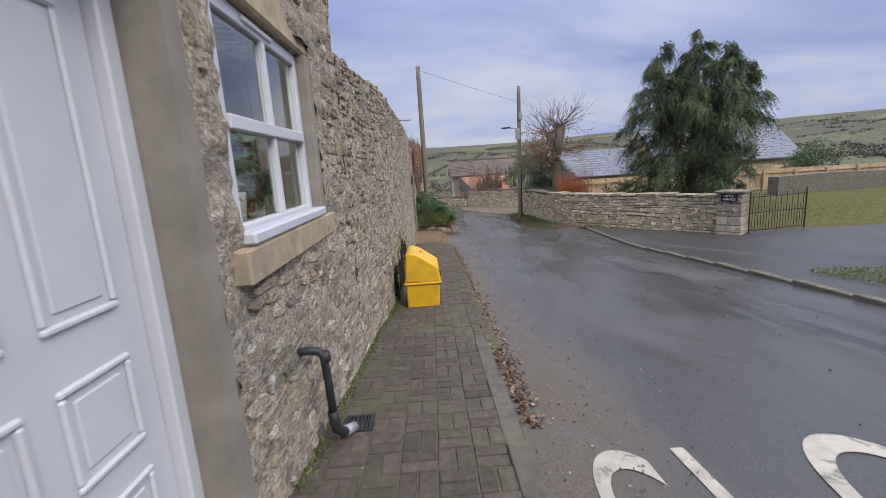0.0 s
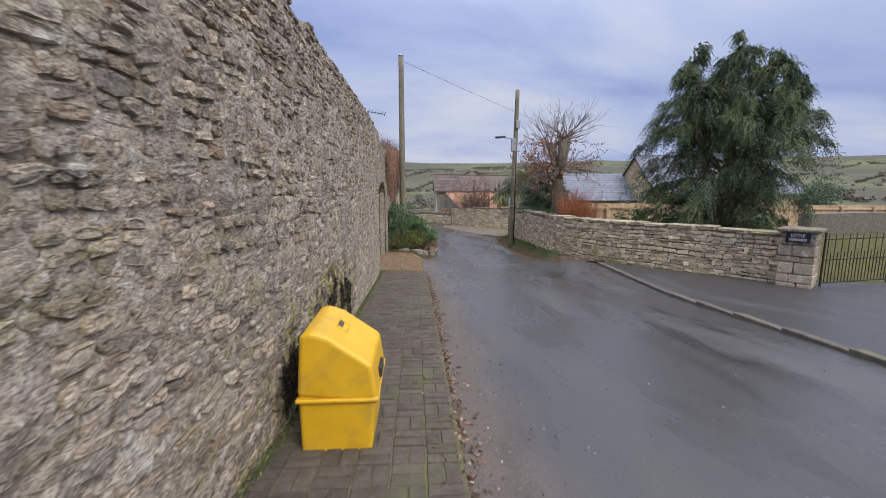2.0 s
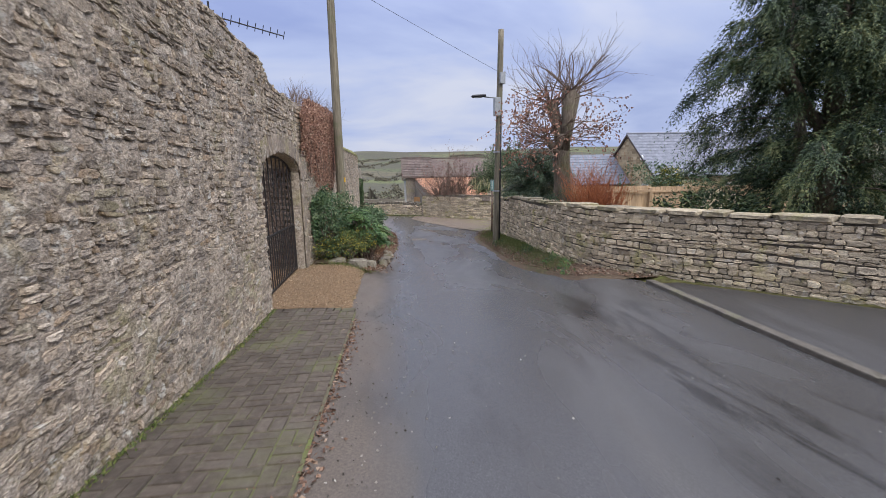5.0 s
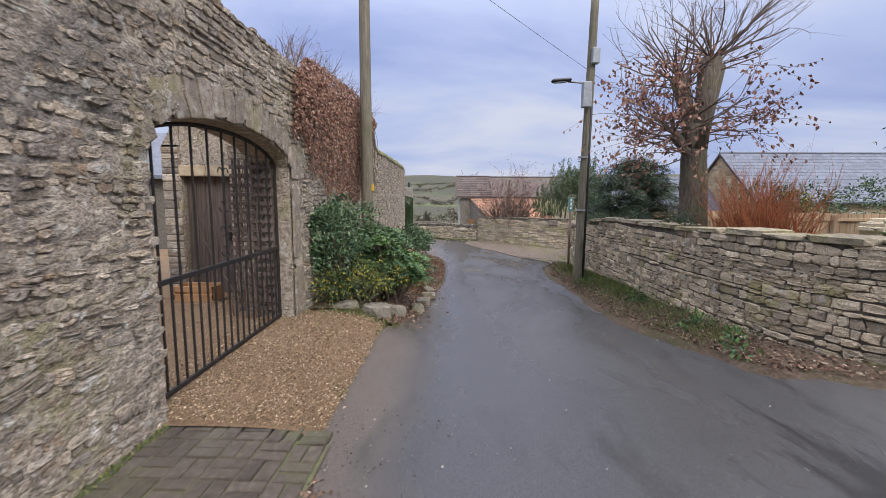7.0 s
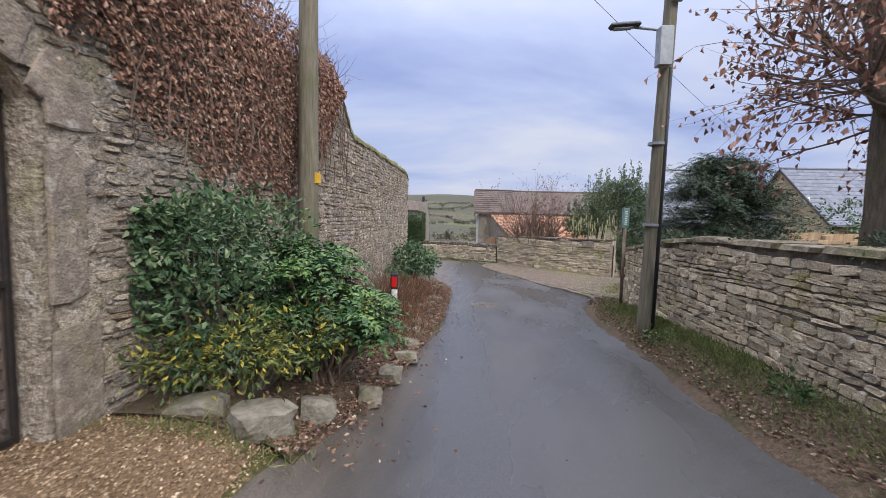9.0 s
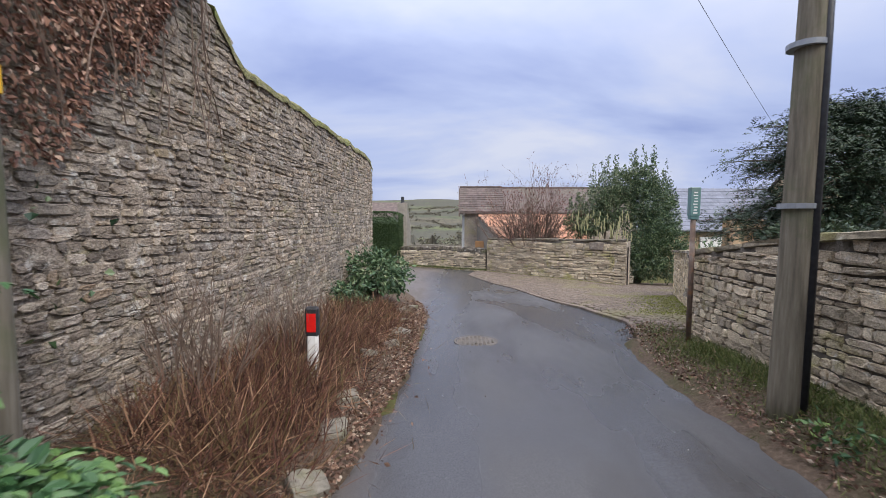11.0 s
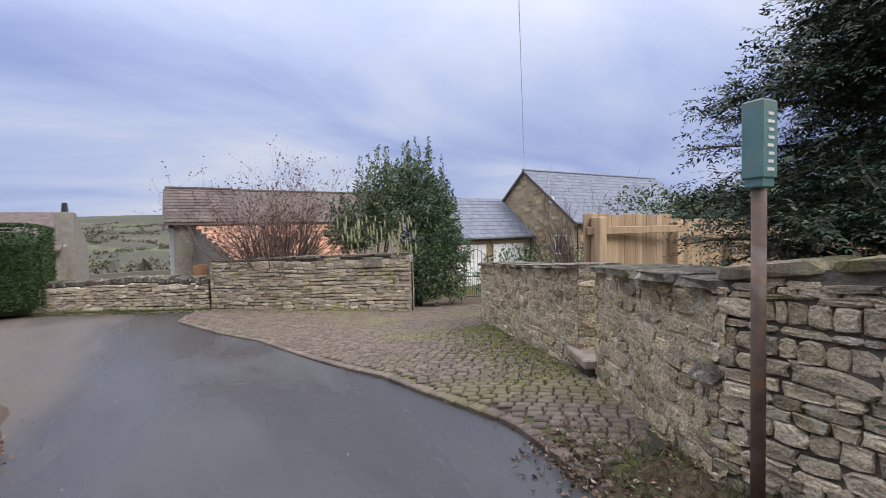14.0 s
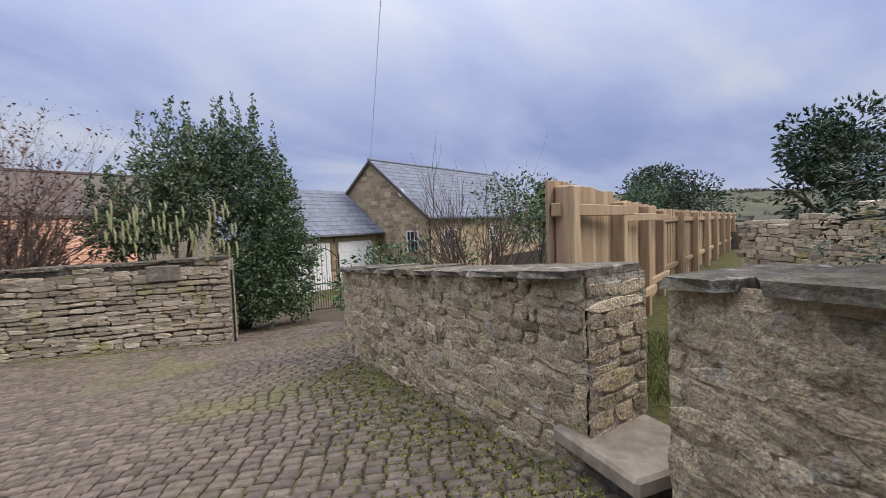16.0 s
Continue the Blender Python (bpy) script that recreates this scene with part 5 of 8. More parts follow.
def name_sign():
    # on the pillar's lane face
    tang = Vector((math.cos(radians(-52)), math.sin(radians(-52)), 0))
    n = Vector((-0.788, -0.616, 0))
    c = Vector((8.26, 11.70, 0.12)) + n * 0.325
    ob = thing("name_sign", c, "small black house-name sign with white lettering", "sign")
    mm = Matrix(((tang.x, -n.x, 0, c.x), (tang.y, -n.y, 0, c.y), (0, 0, 1, c.z), (0, 0, 0, 1)))
    m = MB()
    box(m, -0.2, 0.2, -0.012, 0.012, -0.105, 0.105, 0.006, mm)
    part("plate", m, M_SIGN, ob)
    for txt, z, width in (("LITTLE", 0.045, 0.22), ("WARWICK", -0.045, 0.30)):
        c2 = bpy.data.curves.new("letters", "FONT")
        c2.body = txt
        t = new("tmp_text", c2)
        bpy.context.view_layer.update()
        me = bpy.data.meshes.new_from_object(t.evaluated_get(bpy.context.evaluated_depsgraph_get()))
        bpy.data.objects.remove(t)
        q = np.empty(len(me.vertices) * 3)
        me.vertices.foreach_get("co", q)
        q = q.reshape(-1, 3)
        lo, hi = q.min(0), q.max(0)
        u = (q[:, 0] - lo[0]) / (hi[0] - lo[0]) * width - width / 2
        w = (q[:, 1] - lo[1]) / (hi[1] - lo[1]) * 0.06 - 0.03 + z
        q = np.stack([tang.x * u + n.x * 0.016, tang.y * u + n.y * 0.016, w], 1)
        me.vertices.foreach_set("co", q.ravel())
        me.update()
        o = new("lettering", me)
        me.materials.append(M_WHITE)
        o.parent = ob


name_sign()


def bar_gate(a, b, height, name, label, n, group="", arch=0.0, z0=None):
    """An iron gate leaf between two plan points."""
    a, b = Vector(a), Vector(b)
    z = (min(G(a.x, a.y), G(b.x, b.y)) if z0 is None else z0) + 0.06
    ob = thing(name, (a.x, a.y, z), label, "gate", group)
    d = b - a
    tp = lambda t: z + height + arch * math.sin(math.pi * min(1, t))
    for t in (0.0, 1.0):
        m = MB()
        p = a + d * t
        tube(m, [(p.x, p.y, z - 0.05), (p.x, p.y, tp(t) + 0.06)], 0.02, 6)
        part("stile", m, M_IRON, ob)
    for k in (0.02, 0.5):
        m = MB()
        tube(m, [(a.x, a.y, z + height * k), (b.x, b.y, z + height * k)], 0.013, 6)
        part("rail", m, M_IRON, ob)
    m = MB()
    tube(m, [((a + d * t).x, (a + d * t).y, tp(t) - 0.08) for t in np.linspace(0, 1, 10)], 0.013, 6)
    part("rail", m, M_IRON, ob)
    for i in range(1, n):
        t = i / n
        p = a + d * t
        m = MB()
        tube(m, [(p.x, p.y, z), (p.x, p.y, tp(t) - 0.02 if i % 2 else z + height * 0.62), (p.x, p.y, (tp(t) if i % 2 else z + height * 0.62) + 0.05)], [0.008, 0.008, 0.002], 6)
        part("bar", m, M_IRON, ob)


bar_gate((8.55, 11.45), (10.35, 11.75), 1.0, "iron_gate", "black iron entrance gate with pointed bars", 20)
bar_gate((7.5, 32.95), (7.95, 34.3), 1.25, "iron_gate", "black iron yard gate leaf, standing open", 10, arch=0.12)
bar_gate((10.3, 34.7), (11.0, 34.4), 1.35, "iron_gate", "black iron yard gate leaf, standing open", 12, arch=0.3)


# ---- water-main marker post, verge marker, manhole, step, ledge stone ----
def marker_post():
    x, y = 4.77, 23.85
    z = G(x, y)
    ob = thing("indicator_post", (x, y, z), "rusty steel post with a teal metal marker box on top", "post")
    m = MB()
    tube(m, [(x, y, z - 0.2), (x, y, 0.16)], 0.031, 12)
    part("post", m, M_RUST, ob, "rust-streaked steel post", smooth=True)
    m = MB()
    box(m, -0.06, 0.06, -0.048, 0.048, 0.0, 0.36, 0.008, pose(x, y, 0.155, 0, 0, -6))
    bx = part("marker_box", m, M_TEAL, ob)
    m = MB()
    box(m, -0.05, 0.05, -0.04, 0.04, 0.0, 0.05, 0.006, pose(x, y, 0.115, 0, 0, -6))
    part("collar", m, M_TEAL, ob)
    for k in range(8):
        m = MB()
        box(m, -0.026 + 0.006 * (k % 3), 0.026 - 0.005 * (k % 2), -0.0508, -0.0475, 0, 0.014, 0, pose(x, y, 0.19 + 0.036 * k, 0, 0, -6))
        part("digit_mark", m, M_WHITE, bx, "pale worn marking")


marker_post()


def verge_marker(x, y):
    z = G(x, y) - 0.04
    ob = thing("verge_marker", (x, y, z), "white plastic verge post with black top and red reflector", "marker post")
    m = MB()
    box(m, x - 0.055, x + 0.055, y - 0.03, y + 0.03, z - 0.1, z + 0.50, 0.02)
    part("post", m, M_WHITE, ob)
    m = MB()
    box(m, x - 0.065, x + 0.065, y - 0.037, y + 0.037, z + 0.47, z + 0.76, 0.02)
    c = part("black_cap", m, M_BLACKP, ob)
    m = MB()
    box(m, x - 0.045, x + 0.045, y - 0.044, y - 0.036, z + 0.52, z + 0.70, 0.003)
    part("reflector", m, M_RED, c, "red rectangular reflector")


verge_marker(0.43, 22.35)


def manhole():
    x, y, r = 2.1, 24.75, 0.29
    z = G(x, y) - 0.025
    ob = thing("manhole_cover", (x, y, z), "round cast-iron manhole cover with raised studs in the road", "manhole cover")
    m = MB()
    tube(m, [(x, y, z - 0.05), (x, y, z + 0.006)], r, 28)
    part("plate", m, M_MANHOLE, ob)
    m = MB()
    n = 28
    ring = [(x + rr * math.cos(2 * math.pi * k / n), y + rr * math.sin(2 * math.pi * k / n), z + 0.01) for rr in (r * 1.02, r * 1.14) for k in range(n)]
    m.add(ring, [(k, (k + 1) % n, n + (k + 1) % n, n + k) for k in range(n)])
    part("rim", m, M_MANHOLE, ob)
    m = MB()
    for i in range(-4, 5):
        for j in range(-4, 5):
            if math.hypot(i, j) * 0.062 < r * 0.9:
                px, py = x + i * 0.062, y + j * 0.062
                m = MB()
                box(m, px - 0.02, px + 0.02, py - 0.013, py + 0.013, z + 0.004, z + 0.014, 0.004)
                part("stud", m, M_MANHOLE, ob)


manhole()

m = MB()
box(m, -0.32, 0.32, -0.32, 0.28, -0.10, 0.0, 0.018, pose(6.23, 25.97, -1.37, 0, 0, 60))
solo("stone_step", m, M_STEP, "worn buff-grey stone slab step in the wall gap", "step")
m = MB()
box(m, -0.25, 0.25, -0.28, 0.20, -0.45, 0.0, 0.03, pose(6.23, 25.97, -1.47, 0, 0, 60))
solo("step_base", m, M_COPE, "rough dark stone block under the step", "step")

# a blank stone tablet let into the far wall, under its coping
m = MB()
box(m, -0.25, 0.25, -0.03, 0.03, -0.13, 0.13, 0.012, pose(6.608, 33.43, -0.80, 0, 0, -36.3))
solo("stone_tablet", m, M_ARCH, "plain dressed stone tablet set in the wall", "tablet")


def rock(mb, c, r, seed):
    rr = np.random.default_rng(seed)
    bm = bmesh.new()
    bmesh.ops.create_icosphere(bm, subdivisions=2, radius=1.0)
    for vv in bm.verts:
        k = 1 + 0.45 * noise.noise(vv.co * 1.1 + Vector((seed * 3.7, 0, 0))) + 0.16 * noise.noise(vv.co * 3.5 + Vector((0, seed, 0)))
        vv.co *= k * 1.15
        vv.co = Vector((max(-0.85, min(0.8, vv.co.x)), max(-0.8, min(0.85, vv.co.y)), max(-0.6, min(0.62 + 0.25 * vv.co.x, vv.co.z))))
    M4 = pose(c[0], c[1], c[2], rr.uniform(-12, 12), rr.uniform(-12, 12), rr.uniform(0, 360)) @ Matrix.Diagonal((*r, 1))
    vs = [tuple(M4 @ vv.co) for vv in bm.verts]
    fs = [tuple(vv.index for vv in ff.verts) for ff in bm.faces]
    bm.free()
    mb.add(vs, fs)


ROCKS = ((-0.10, 17.75, 0.22, 0.13, 0.10), (0.33, 17.78, 0.25, 0.20, 0.16), (0.56, 18.22, 0.20, 0.16, 0.15), (0.84, 18.78, 0.14, 0.13, 0.14), (0.92, 19.4, 0.15, 0.13, 0.12),
         (0.98, 20.1, 0.16, 0.11, 0.11), (0.95, 20.7, 0.15, 0.13, 0.10), (0.9, 21.4, 0.17, 0.12, 0.10), (0.85, 22.0, 0.13, 0.12, 0.12), (0.72, 23.45, 0.14, 0.12, 0.12),
         (0.9, 24.2, 0.15, 0.11, 0.09), (0.92, 24.95, 0.20, 0.13, 0.10), (0.80, 26.0, 0.17, 0.11, 0.07), (0.72, 26.7, 0.12, 0.11, 0.15), (0.85, 27.6, 0.14, 0.12, 0.08))
for k, (x, y, a, b, c) in enumerate(ROCKS):
    m = MB()
    rock(m, (x, y, G(x, y) + c * 0.45), (a, b, c), k)
    solo("edging_rock", m, M_ROCK, "pale lichened limestone boulder edging the bed", "rock", "rocks along the bed")
m = MB()
rock(m, (5.00, 24.16, -0.88), (0.13, 0.15, 0.095), 51)
solo("projecting_stone", m, M_COPE, "dark boulder jutting from the wall", "rock")


# ---- plants ----
def twig_tree(mb, p, d, length, radius, depth, rg, spread=0.55, up=0.25, tips=None, shrink=0.7, kids=(2, 4)):
    """Branches that fork again and again."""
    n = 4
    pts, rad = [np.array(p, dtype=float)], [radius]
    dd = np.array(d, dtype=float)
    for i in range(n):
        dd = dd + rg.normal(0, 0.13, 3) + np.array([0, 0, up * 0.18])
        dd /= np.linalg.norm(dd)
        pts.append(pts[-1] + dd * length / n)
        rad.append(radius * (1 - 0.42 * (i + 1) / n))
    tube(mb, pts, rad, 7 if radius > 0.03 else (5 if radius > 0.01 else 3), caps=False)
    if depth == 0:
        if tips is not None:
            tips.extend([(q, dd.copy()) for q in pts[1:]])
        return
    for k in range(int(rg.integers(kids[0], kids[1] + 1))):
        t = rg.uniform(0.45, 1.0)
        i = min(n, max(1, int(round(t * n))))
        nd = dd + rg.normal(0, spread, 3)
        nd[2] += up * 0.4
        nd /= np.linalg.norm(nd)
        twig_tree(mb, pts[i], nd, length * shrink * rg.uniform(0.75, 1.15), rad[i] * 0.62, depth - 1, rg, spread, up, tips, shrink, kids)


def weeping_conifer(x, y, top, width):
    rg = np.random.default_rng(101)
    z = G(x, y)
    ob = thing("weeping_conifer", (x, y, z), "large weeping green cypress with hanging sprays behind the wall", "tree")
    m = MB()
    tube(m, [(x, y, z - 0.2), (x + 0.05, y, z + 2), (x, y + 0.05, z + 4), (x, y, top - 0.5)], [0.24, 0.19, 0.11, 0.02], 10)
    tube(m, [(x + 0.2, y, z - 0.2), (x + 0.55, y + 0.1, z + 1.6), (x + 0.8, y + 0.2, z + 3.6)], [0.15, 0.12, 0.04], 8)
    tube(m, [(x - 0.2, y, z - 0.2), (x - 0.6, y - 0.1, z + 1.6), (x - 0.9, y + 0.1, z + 3.6)], [0.15, 0.12, 0.04], 8)
    part("trunk", m, M_BARK, ob, smooth=True)
    crown, wood = MB(), MB()
    H = top - z
    P, D, L = [], [], []

    def hang(q, a, drop, n, wide):
        """A tassel: fine twigs that arch off the bough and hang straight down."""
        for k in range(n):
            b = a + rg.normal(0, 0.8)
            P.append(np.asarray(q) + rg.normal(0, 0.07 * wide, 3))
            D.append((math.cos(b) * 0.42, math.sin(b) * 0.42, rg.uniform(-0.35, 0.25)))
            L.append(drop * rg.uniform(0.55, 1.15))

    def bough(p, a, length, rise, droop, heavy):
        s_ = np.linspace(0, 1, 8)
        pts = [np.array([p[0] + length * s * math.cos(a + 0.2 * s), p[1] + length * s * math.sin(a + 0.2 * s), p[2] + length * (rise * s - droop * s * s)]) for s in s_]
        tube(wood, pts, [0.035 * (1 - 0.85 * s) for s in s_], 4, caps=False)
        for s in np.concatenate([rg.uniform(0.2, 0.8, 3 + int(length * 3)), rg.uniform(0.82, 1.0, 5)]):
            i = min(6, int(s * 7))
            hang(pts[i] + (pts[i + 1] - pts[i]) * (s * 7 - i), a, rg.uniform(0.32, 0.62) * heavy, 9, 1.0)

    for lx, ly, lt in ((0.1, 0.0, top), (1.25, 0.35, top - 0.4), (-1.1, 0.4, top - 0.35), (-1.65, -0.5, top - 1.0), (0.5, -0.9, top - 0.8), (1.7, -0.3, top - 1.05), (-0.5, -0.6, top - 0.6)):
        h0 = z + H * 0.42
        tube(wood, [(x, y, h0 - 0.6), (x + lx * 0.8, y + ly * 0.8, h0 + 0.5), (x + lx, y + ly, lt)], [0.08, 0.05, 0.008], 5, caps=False)
        for k in range(15):
            t = (k + rg.uniform(0, 1)) / 15
            p = (x + lx * (0.8 + 0.2 * t), y + ly * (0.8 + 0.2 * t), h0 + 0.5 + (lt - h0 - 0.5) * t)
            bough(p, rg.uniform(0, 6.283), (0.22 + 0.8 * (1 - t)) * rg.uniform(0.6, 1.15), 0.5, 0.55, 0.55 + 0.4 * (1 - t))
    for k in range(66):
        t = 0.05 + 0.75 * (k + rg.uniform(0, 1)) / 66
        a = k * 2.4 + rg.normal(0, 0.25)
        env = width * (1.0 - 0.30 * max(0, (t - 0.45) / 0.55) ** 1.3)
        # the side towards the lane reaches out further
        env *= (1.0 + 0.12 * math.cos(a - math.pi)) * (0.82 + 0.18 * min(1.0, t / 0.3))
        bough((x, y, z + H * t * 0.86), a, env * rg.choice([0.6, 0.8, 1.0, 1.12]), 0.62, 0.62, 1.0)
    Pn, Dn, Ln = np.array(P), np.array(D), np.array(L)
    Ln = np.minimum(Ln, np.maximum(0.1, (Pn[:, 2] - z - 0.55) * 0.9))
    fronds(crown, Pn, Dn, Ln, 9, 0.088, 4.6, rg, droop=1.05, open_=0.34, flat=False, jitter=0.2)
    part("bough_work", wood, M_BARK, ob)
    part("crown", crown, L_CONIFER, ob, "drooping grey-green foliage")


weeping_conifer(9.72, 16.05, 5.45, 2.1)


def pollard_tree(x, y):
    rg = np.random.default_rng(103)
    z = G(x, y)
    ob = thing("pollarded_tree", (x, y, z), "pollarded tree with knobbly trunk, bare shoots and clinging brown leaves", "tree")
    m = MB()
    tube(m, [(x, y, z - 0.2), (x, y, 0.4), (x - 0.05, y, 1.2), (x - 0.05, y, 1.75)], [0.29, 0.225, 0.20, 0.17], 14)
    heads = []
    for dx, dy, h, r0 in ((-0.35, 0.1, 2.55, 0.13), (0.05, -0.1, 2.8, 0.16), (0.32, 0.2, 2.75, 0.14), (-0.15, 0.3, 2.4, 0.1), (-0.5, -0.2, 1.55, 0.08)):
        tube(m, [(x - 0.05, y, 1.35), (x + dx * 0.5, y + dy * 0.5, 1.9 if h > 2 else 1.3), (x + dx, y + dy, h)], [r0 * 1.25, r0 * 0.85, r0 * 1.1], 10)
        heads.append((x + dx, y + dy, h))
    part("trunk", m, M_BARK, ob, smooth=True)
    wood, tips = MB(), []
    for hx, hy, hz in heads:
        for k in range(14):
            d = rg.normal(0, 0.75, 3)
            d[2] = abs(d[2]) * 0.8 + 0.15
            d /= np.linalg.norm(d)
            twig_tree(wood, (hx, hy, hz), d, rg.uniform(0.6, 1.3), 0.016, 2, rg, 0.42, 0.22, tips, 0.62, (2, 3))
    for k in range(42):
        a = rg.uniform(0, 2 * math.pi)
        d = np.array([math.cos(a), math.sin(a), rg.uniform(-0.15, 0.4)])
        twig_tree(wood, (x - 0.05, y, rg.uniform(1.2, 2.2)), d, rg.uniform(0.6, 1.25), 0.013, 2, rg, 0.45, -0.1, tips, 0.66, (2, 3))
    part("shoot_growth", wood, M_TWIG, ob)
    crown = MB()
    sel = [tips[i] for i in rg.permutation(len(tips)) if tips[i][0][2] < 2.75]
    sel = sel[:1900]
    leaves(crown, [p + rg.normal(0, 0.03, 3) for p, d in sel], [d * 0.3 for p, d in sel], 0.075, 1.6, 0.8, 0.5, rg)
    part("dead_leaves", crown, L_BROWN, ob, "sparse withered brown leaves")


pollard_tree(5.60, 19.25)


def stem_bush(name, x, y, z, h, w, n, material, label, seed, leafmat=None, nl=0, category="shrub", lean=0.45, depth=2, spread=0.28):
    rg = np.random.default_rng(seed)
    ob = thing(name, (x, y, z), label, category)
    m, tips = MB(), []
    for k in range(n):
        a, r0 = rg.uniform(0, 2 * math.pi), rg.uniform(0, 0.25) * w
        d = np.array([math.cos(a) * lean * rg.uniform(0.1, 1), math.sin(a) * lean * rg.uniform(0.1, 1), 1.0])
        d /= np.linalg.norm(d)
        twig_tree(m, (x + r0 * math.cos(a), y + r0 * math.sin(a), z - 0.1), d, h * rg.uniform(0.5, 0.8), 0.012 * (h / 1.5), depth, rg, spread, 0.3, tips, 0.58, (2, 3))
    part("stem_growth", m, material, ob)
    if leafmat is not None and nl:
        c = MB()
        ix = rg.permutation(len(tips))[:nl]
        leaves(c, [tips[i][0] for i in ix], [tips[i][1] for i in ix], 0.07, 1.8, 0.1, 0.3, rg)
        part("leaf_growth", c, leafmat, ob)
    return ob


stem_bush("dogwood_shrub", 5.9, 18.0, G(5.9, 18.0), 1.5, 1.6, 190, M_REDTWIG, "dense upright rust-red dogwood stems", 105, lean=0.26)
stem_bush("bare_shrub", 4.75, 36.2, -2.0, 3.35, 2.0, 96, M_TWIG, "twiggy bare winter shrub with reddish tips behind the wall", 107, L_BERRY, 2200, lean=0.85, depth=3, spread=0.5)
stem_bush("bare_shrub", 9.9, 29.3, -1.9, 2.5, 1.6, 40, M_TWIG, "tall bare shoots behind the yard wall", 109, lean=0.5)
stem_bush("bare_shrub", 0.1, 22.6, G(0.1, 22.6), 0.9, 0.8, 30, M_TWIG, "bare purple-brown shrub against the wall", 111, lean=0.5)
stem_bush("bare_shrub", -0.1, 21.3, G(-0.1, 21.3), 1.1, 0.8, 26, M_TWIG, "bare purple-brown shrub against the wall", 112, lean=0.5)


def leafy(name, blobs, n, size, material, label, seed, category="shrub", aspect=1.9, droop=0.1, stems=True, base=None, shell=0.45, spikes=0):
    """A bush of many small leaves in overlapping clumps on branches."""
    rg = np.random.default_rng(seed)
    c0 = np.mean([b[0] for b in blobs], axis=0)
    bx, by = (c0[0], c0[1]) if base is None else base
    z = G(bx, by)
    ob = thing(name, (bx, by, z), label, category)
    if stems:
        m = MB()
        for (c, r) in blobs:
            for q in range(3):
                e = np.array(c) + rg.normal(0, 0.3, 3) * np.array(r)
                mid = (np.array([bx, by, z]) + e) / 2 + rg.normal(0, 0.05, 3)
                tube(m, [(bx + rg.normal(0, 0.05), by + rg.normal(0, 0.05), z - 0.1), mid, e], [0.03, 0.018, 0.006], 5, caps=False)
        part("branch_work", m, M_BARK, ob)
    m = MB()
    vol = sum(b[1][0] * b[1][1] + b[1][0] * b[1][2] + b[1][1] * b[1][2] for b in blobs)
    for (c, r) in blobs:
        k = int(n * (r[0] * r[1] + r[0] * r[2] + r[1] * r[2]) / vol)
        # leaves sit in small sprays, so that gaps stay between them
        ns = max(3, k // 14)
        sp, sd = blob_points(c, r, ns, rg, shell)
        sp = sp + rg.normal(0, 0.10, sp.shape) * np.array(r)
        pos = np.repeat(sp, 14, axis=0) + rg.normal(0, 1, (ns * 14, 3)) * size * 0.9
        pos[:, 2] = np.maximum(pos[:, 2], z + 0.02)
        leaves(m, pos, np.repeat(sd, 14, axis=0), size, aspect, droop, 0.28, rg)
        for q in range(spikes):
            a = rg.uniform(0, 2 * math.pi)
            st = np.array(c) + np.array([math.cos(a) * r[0] * 0.7, math.sin(a) * r[1] * 0.7, r[2] * rg.uniform(0.4, 0.8)])
            hh = rg.uniform(0.4, 1.0)
            u = rg.uniform(0, 1, 40)
            pos = st + np.stack([rg.normal(0, 0.085, 40) * (1.1 - u), rg.normal(0, 0.085, 40) * (1.1 - u), u * hh], 1)
            leaves(m, pos, np.tile([0, 0, 0.7], (40, 1)), size, aspect, 0, 0.28, rg)
    part("foliage", m, material, ob)
    return ob


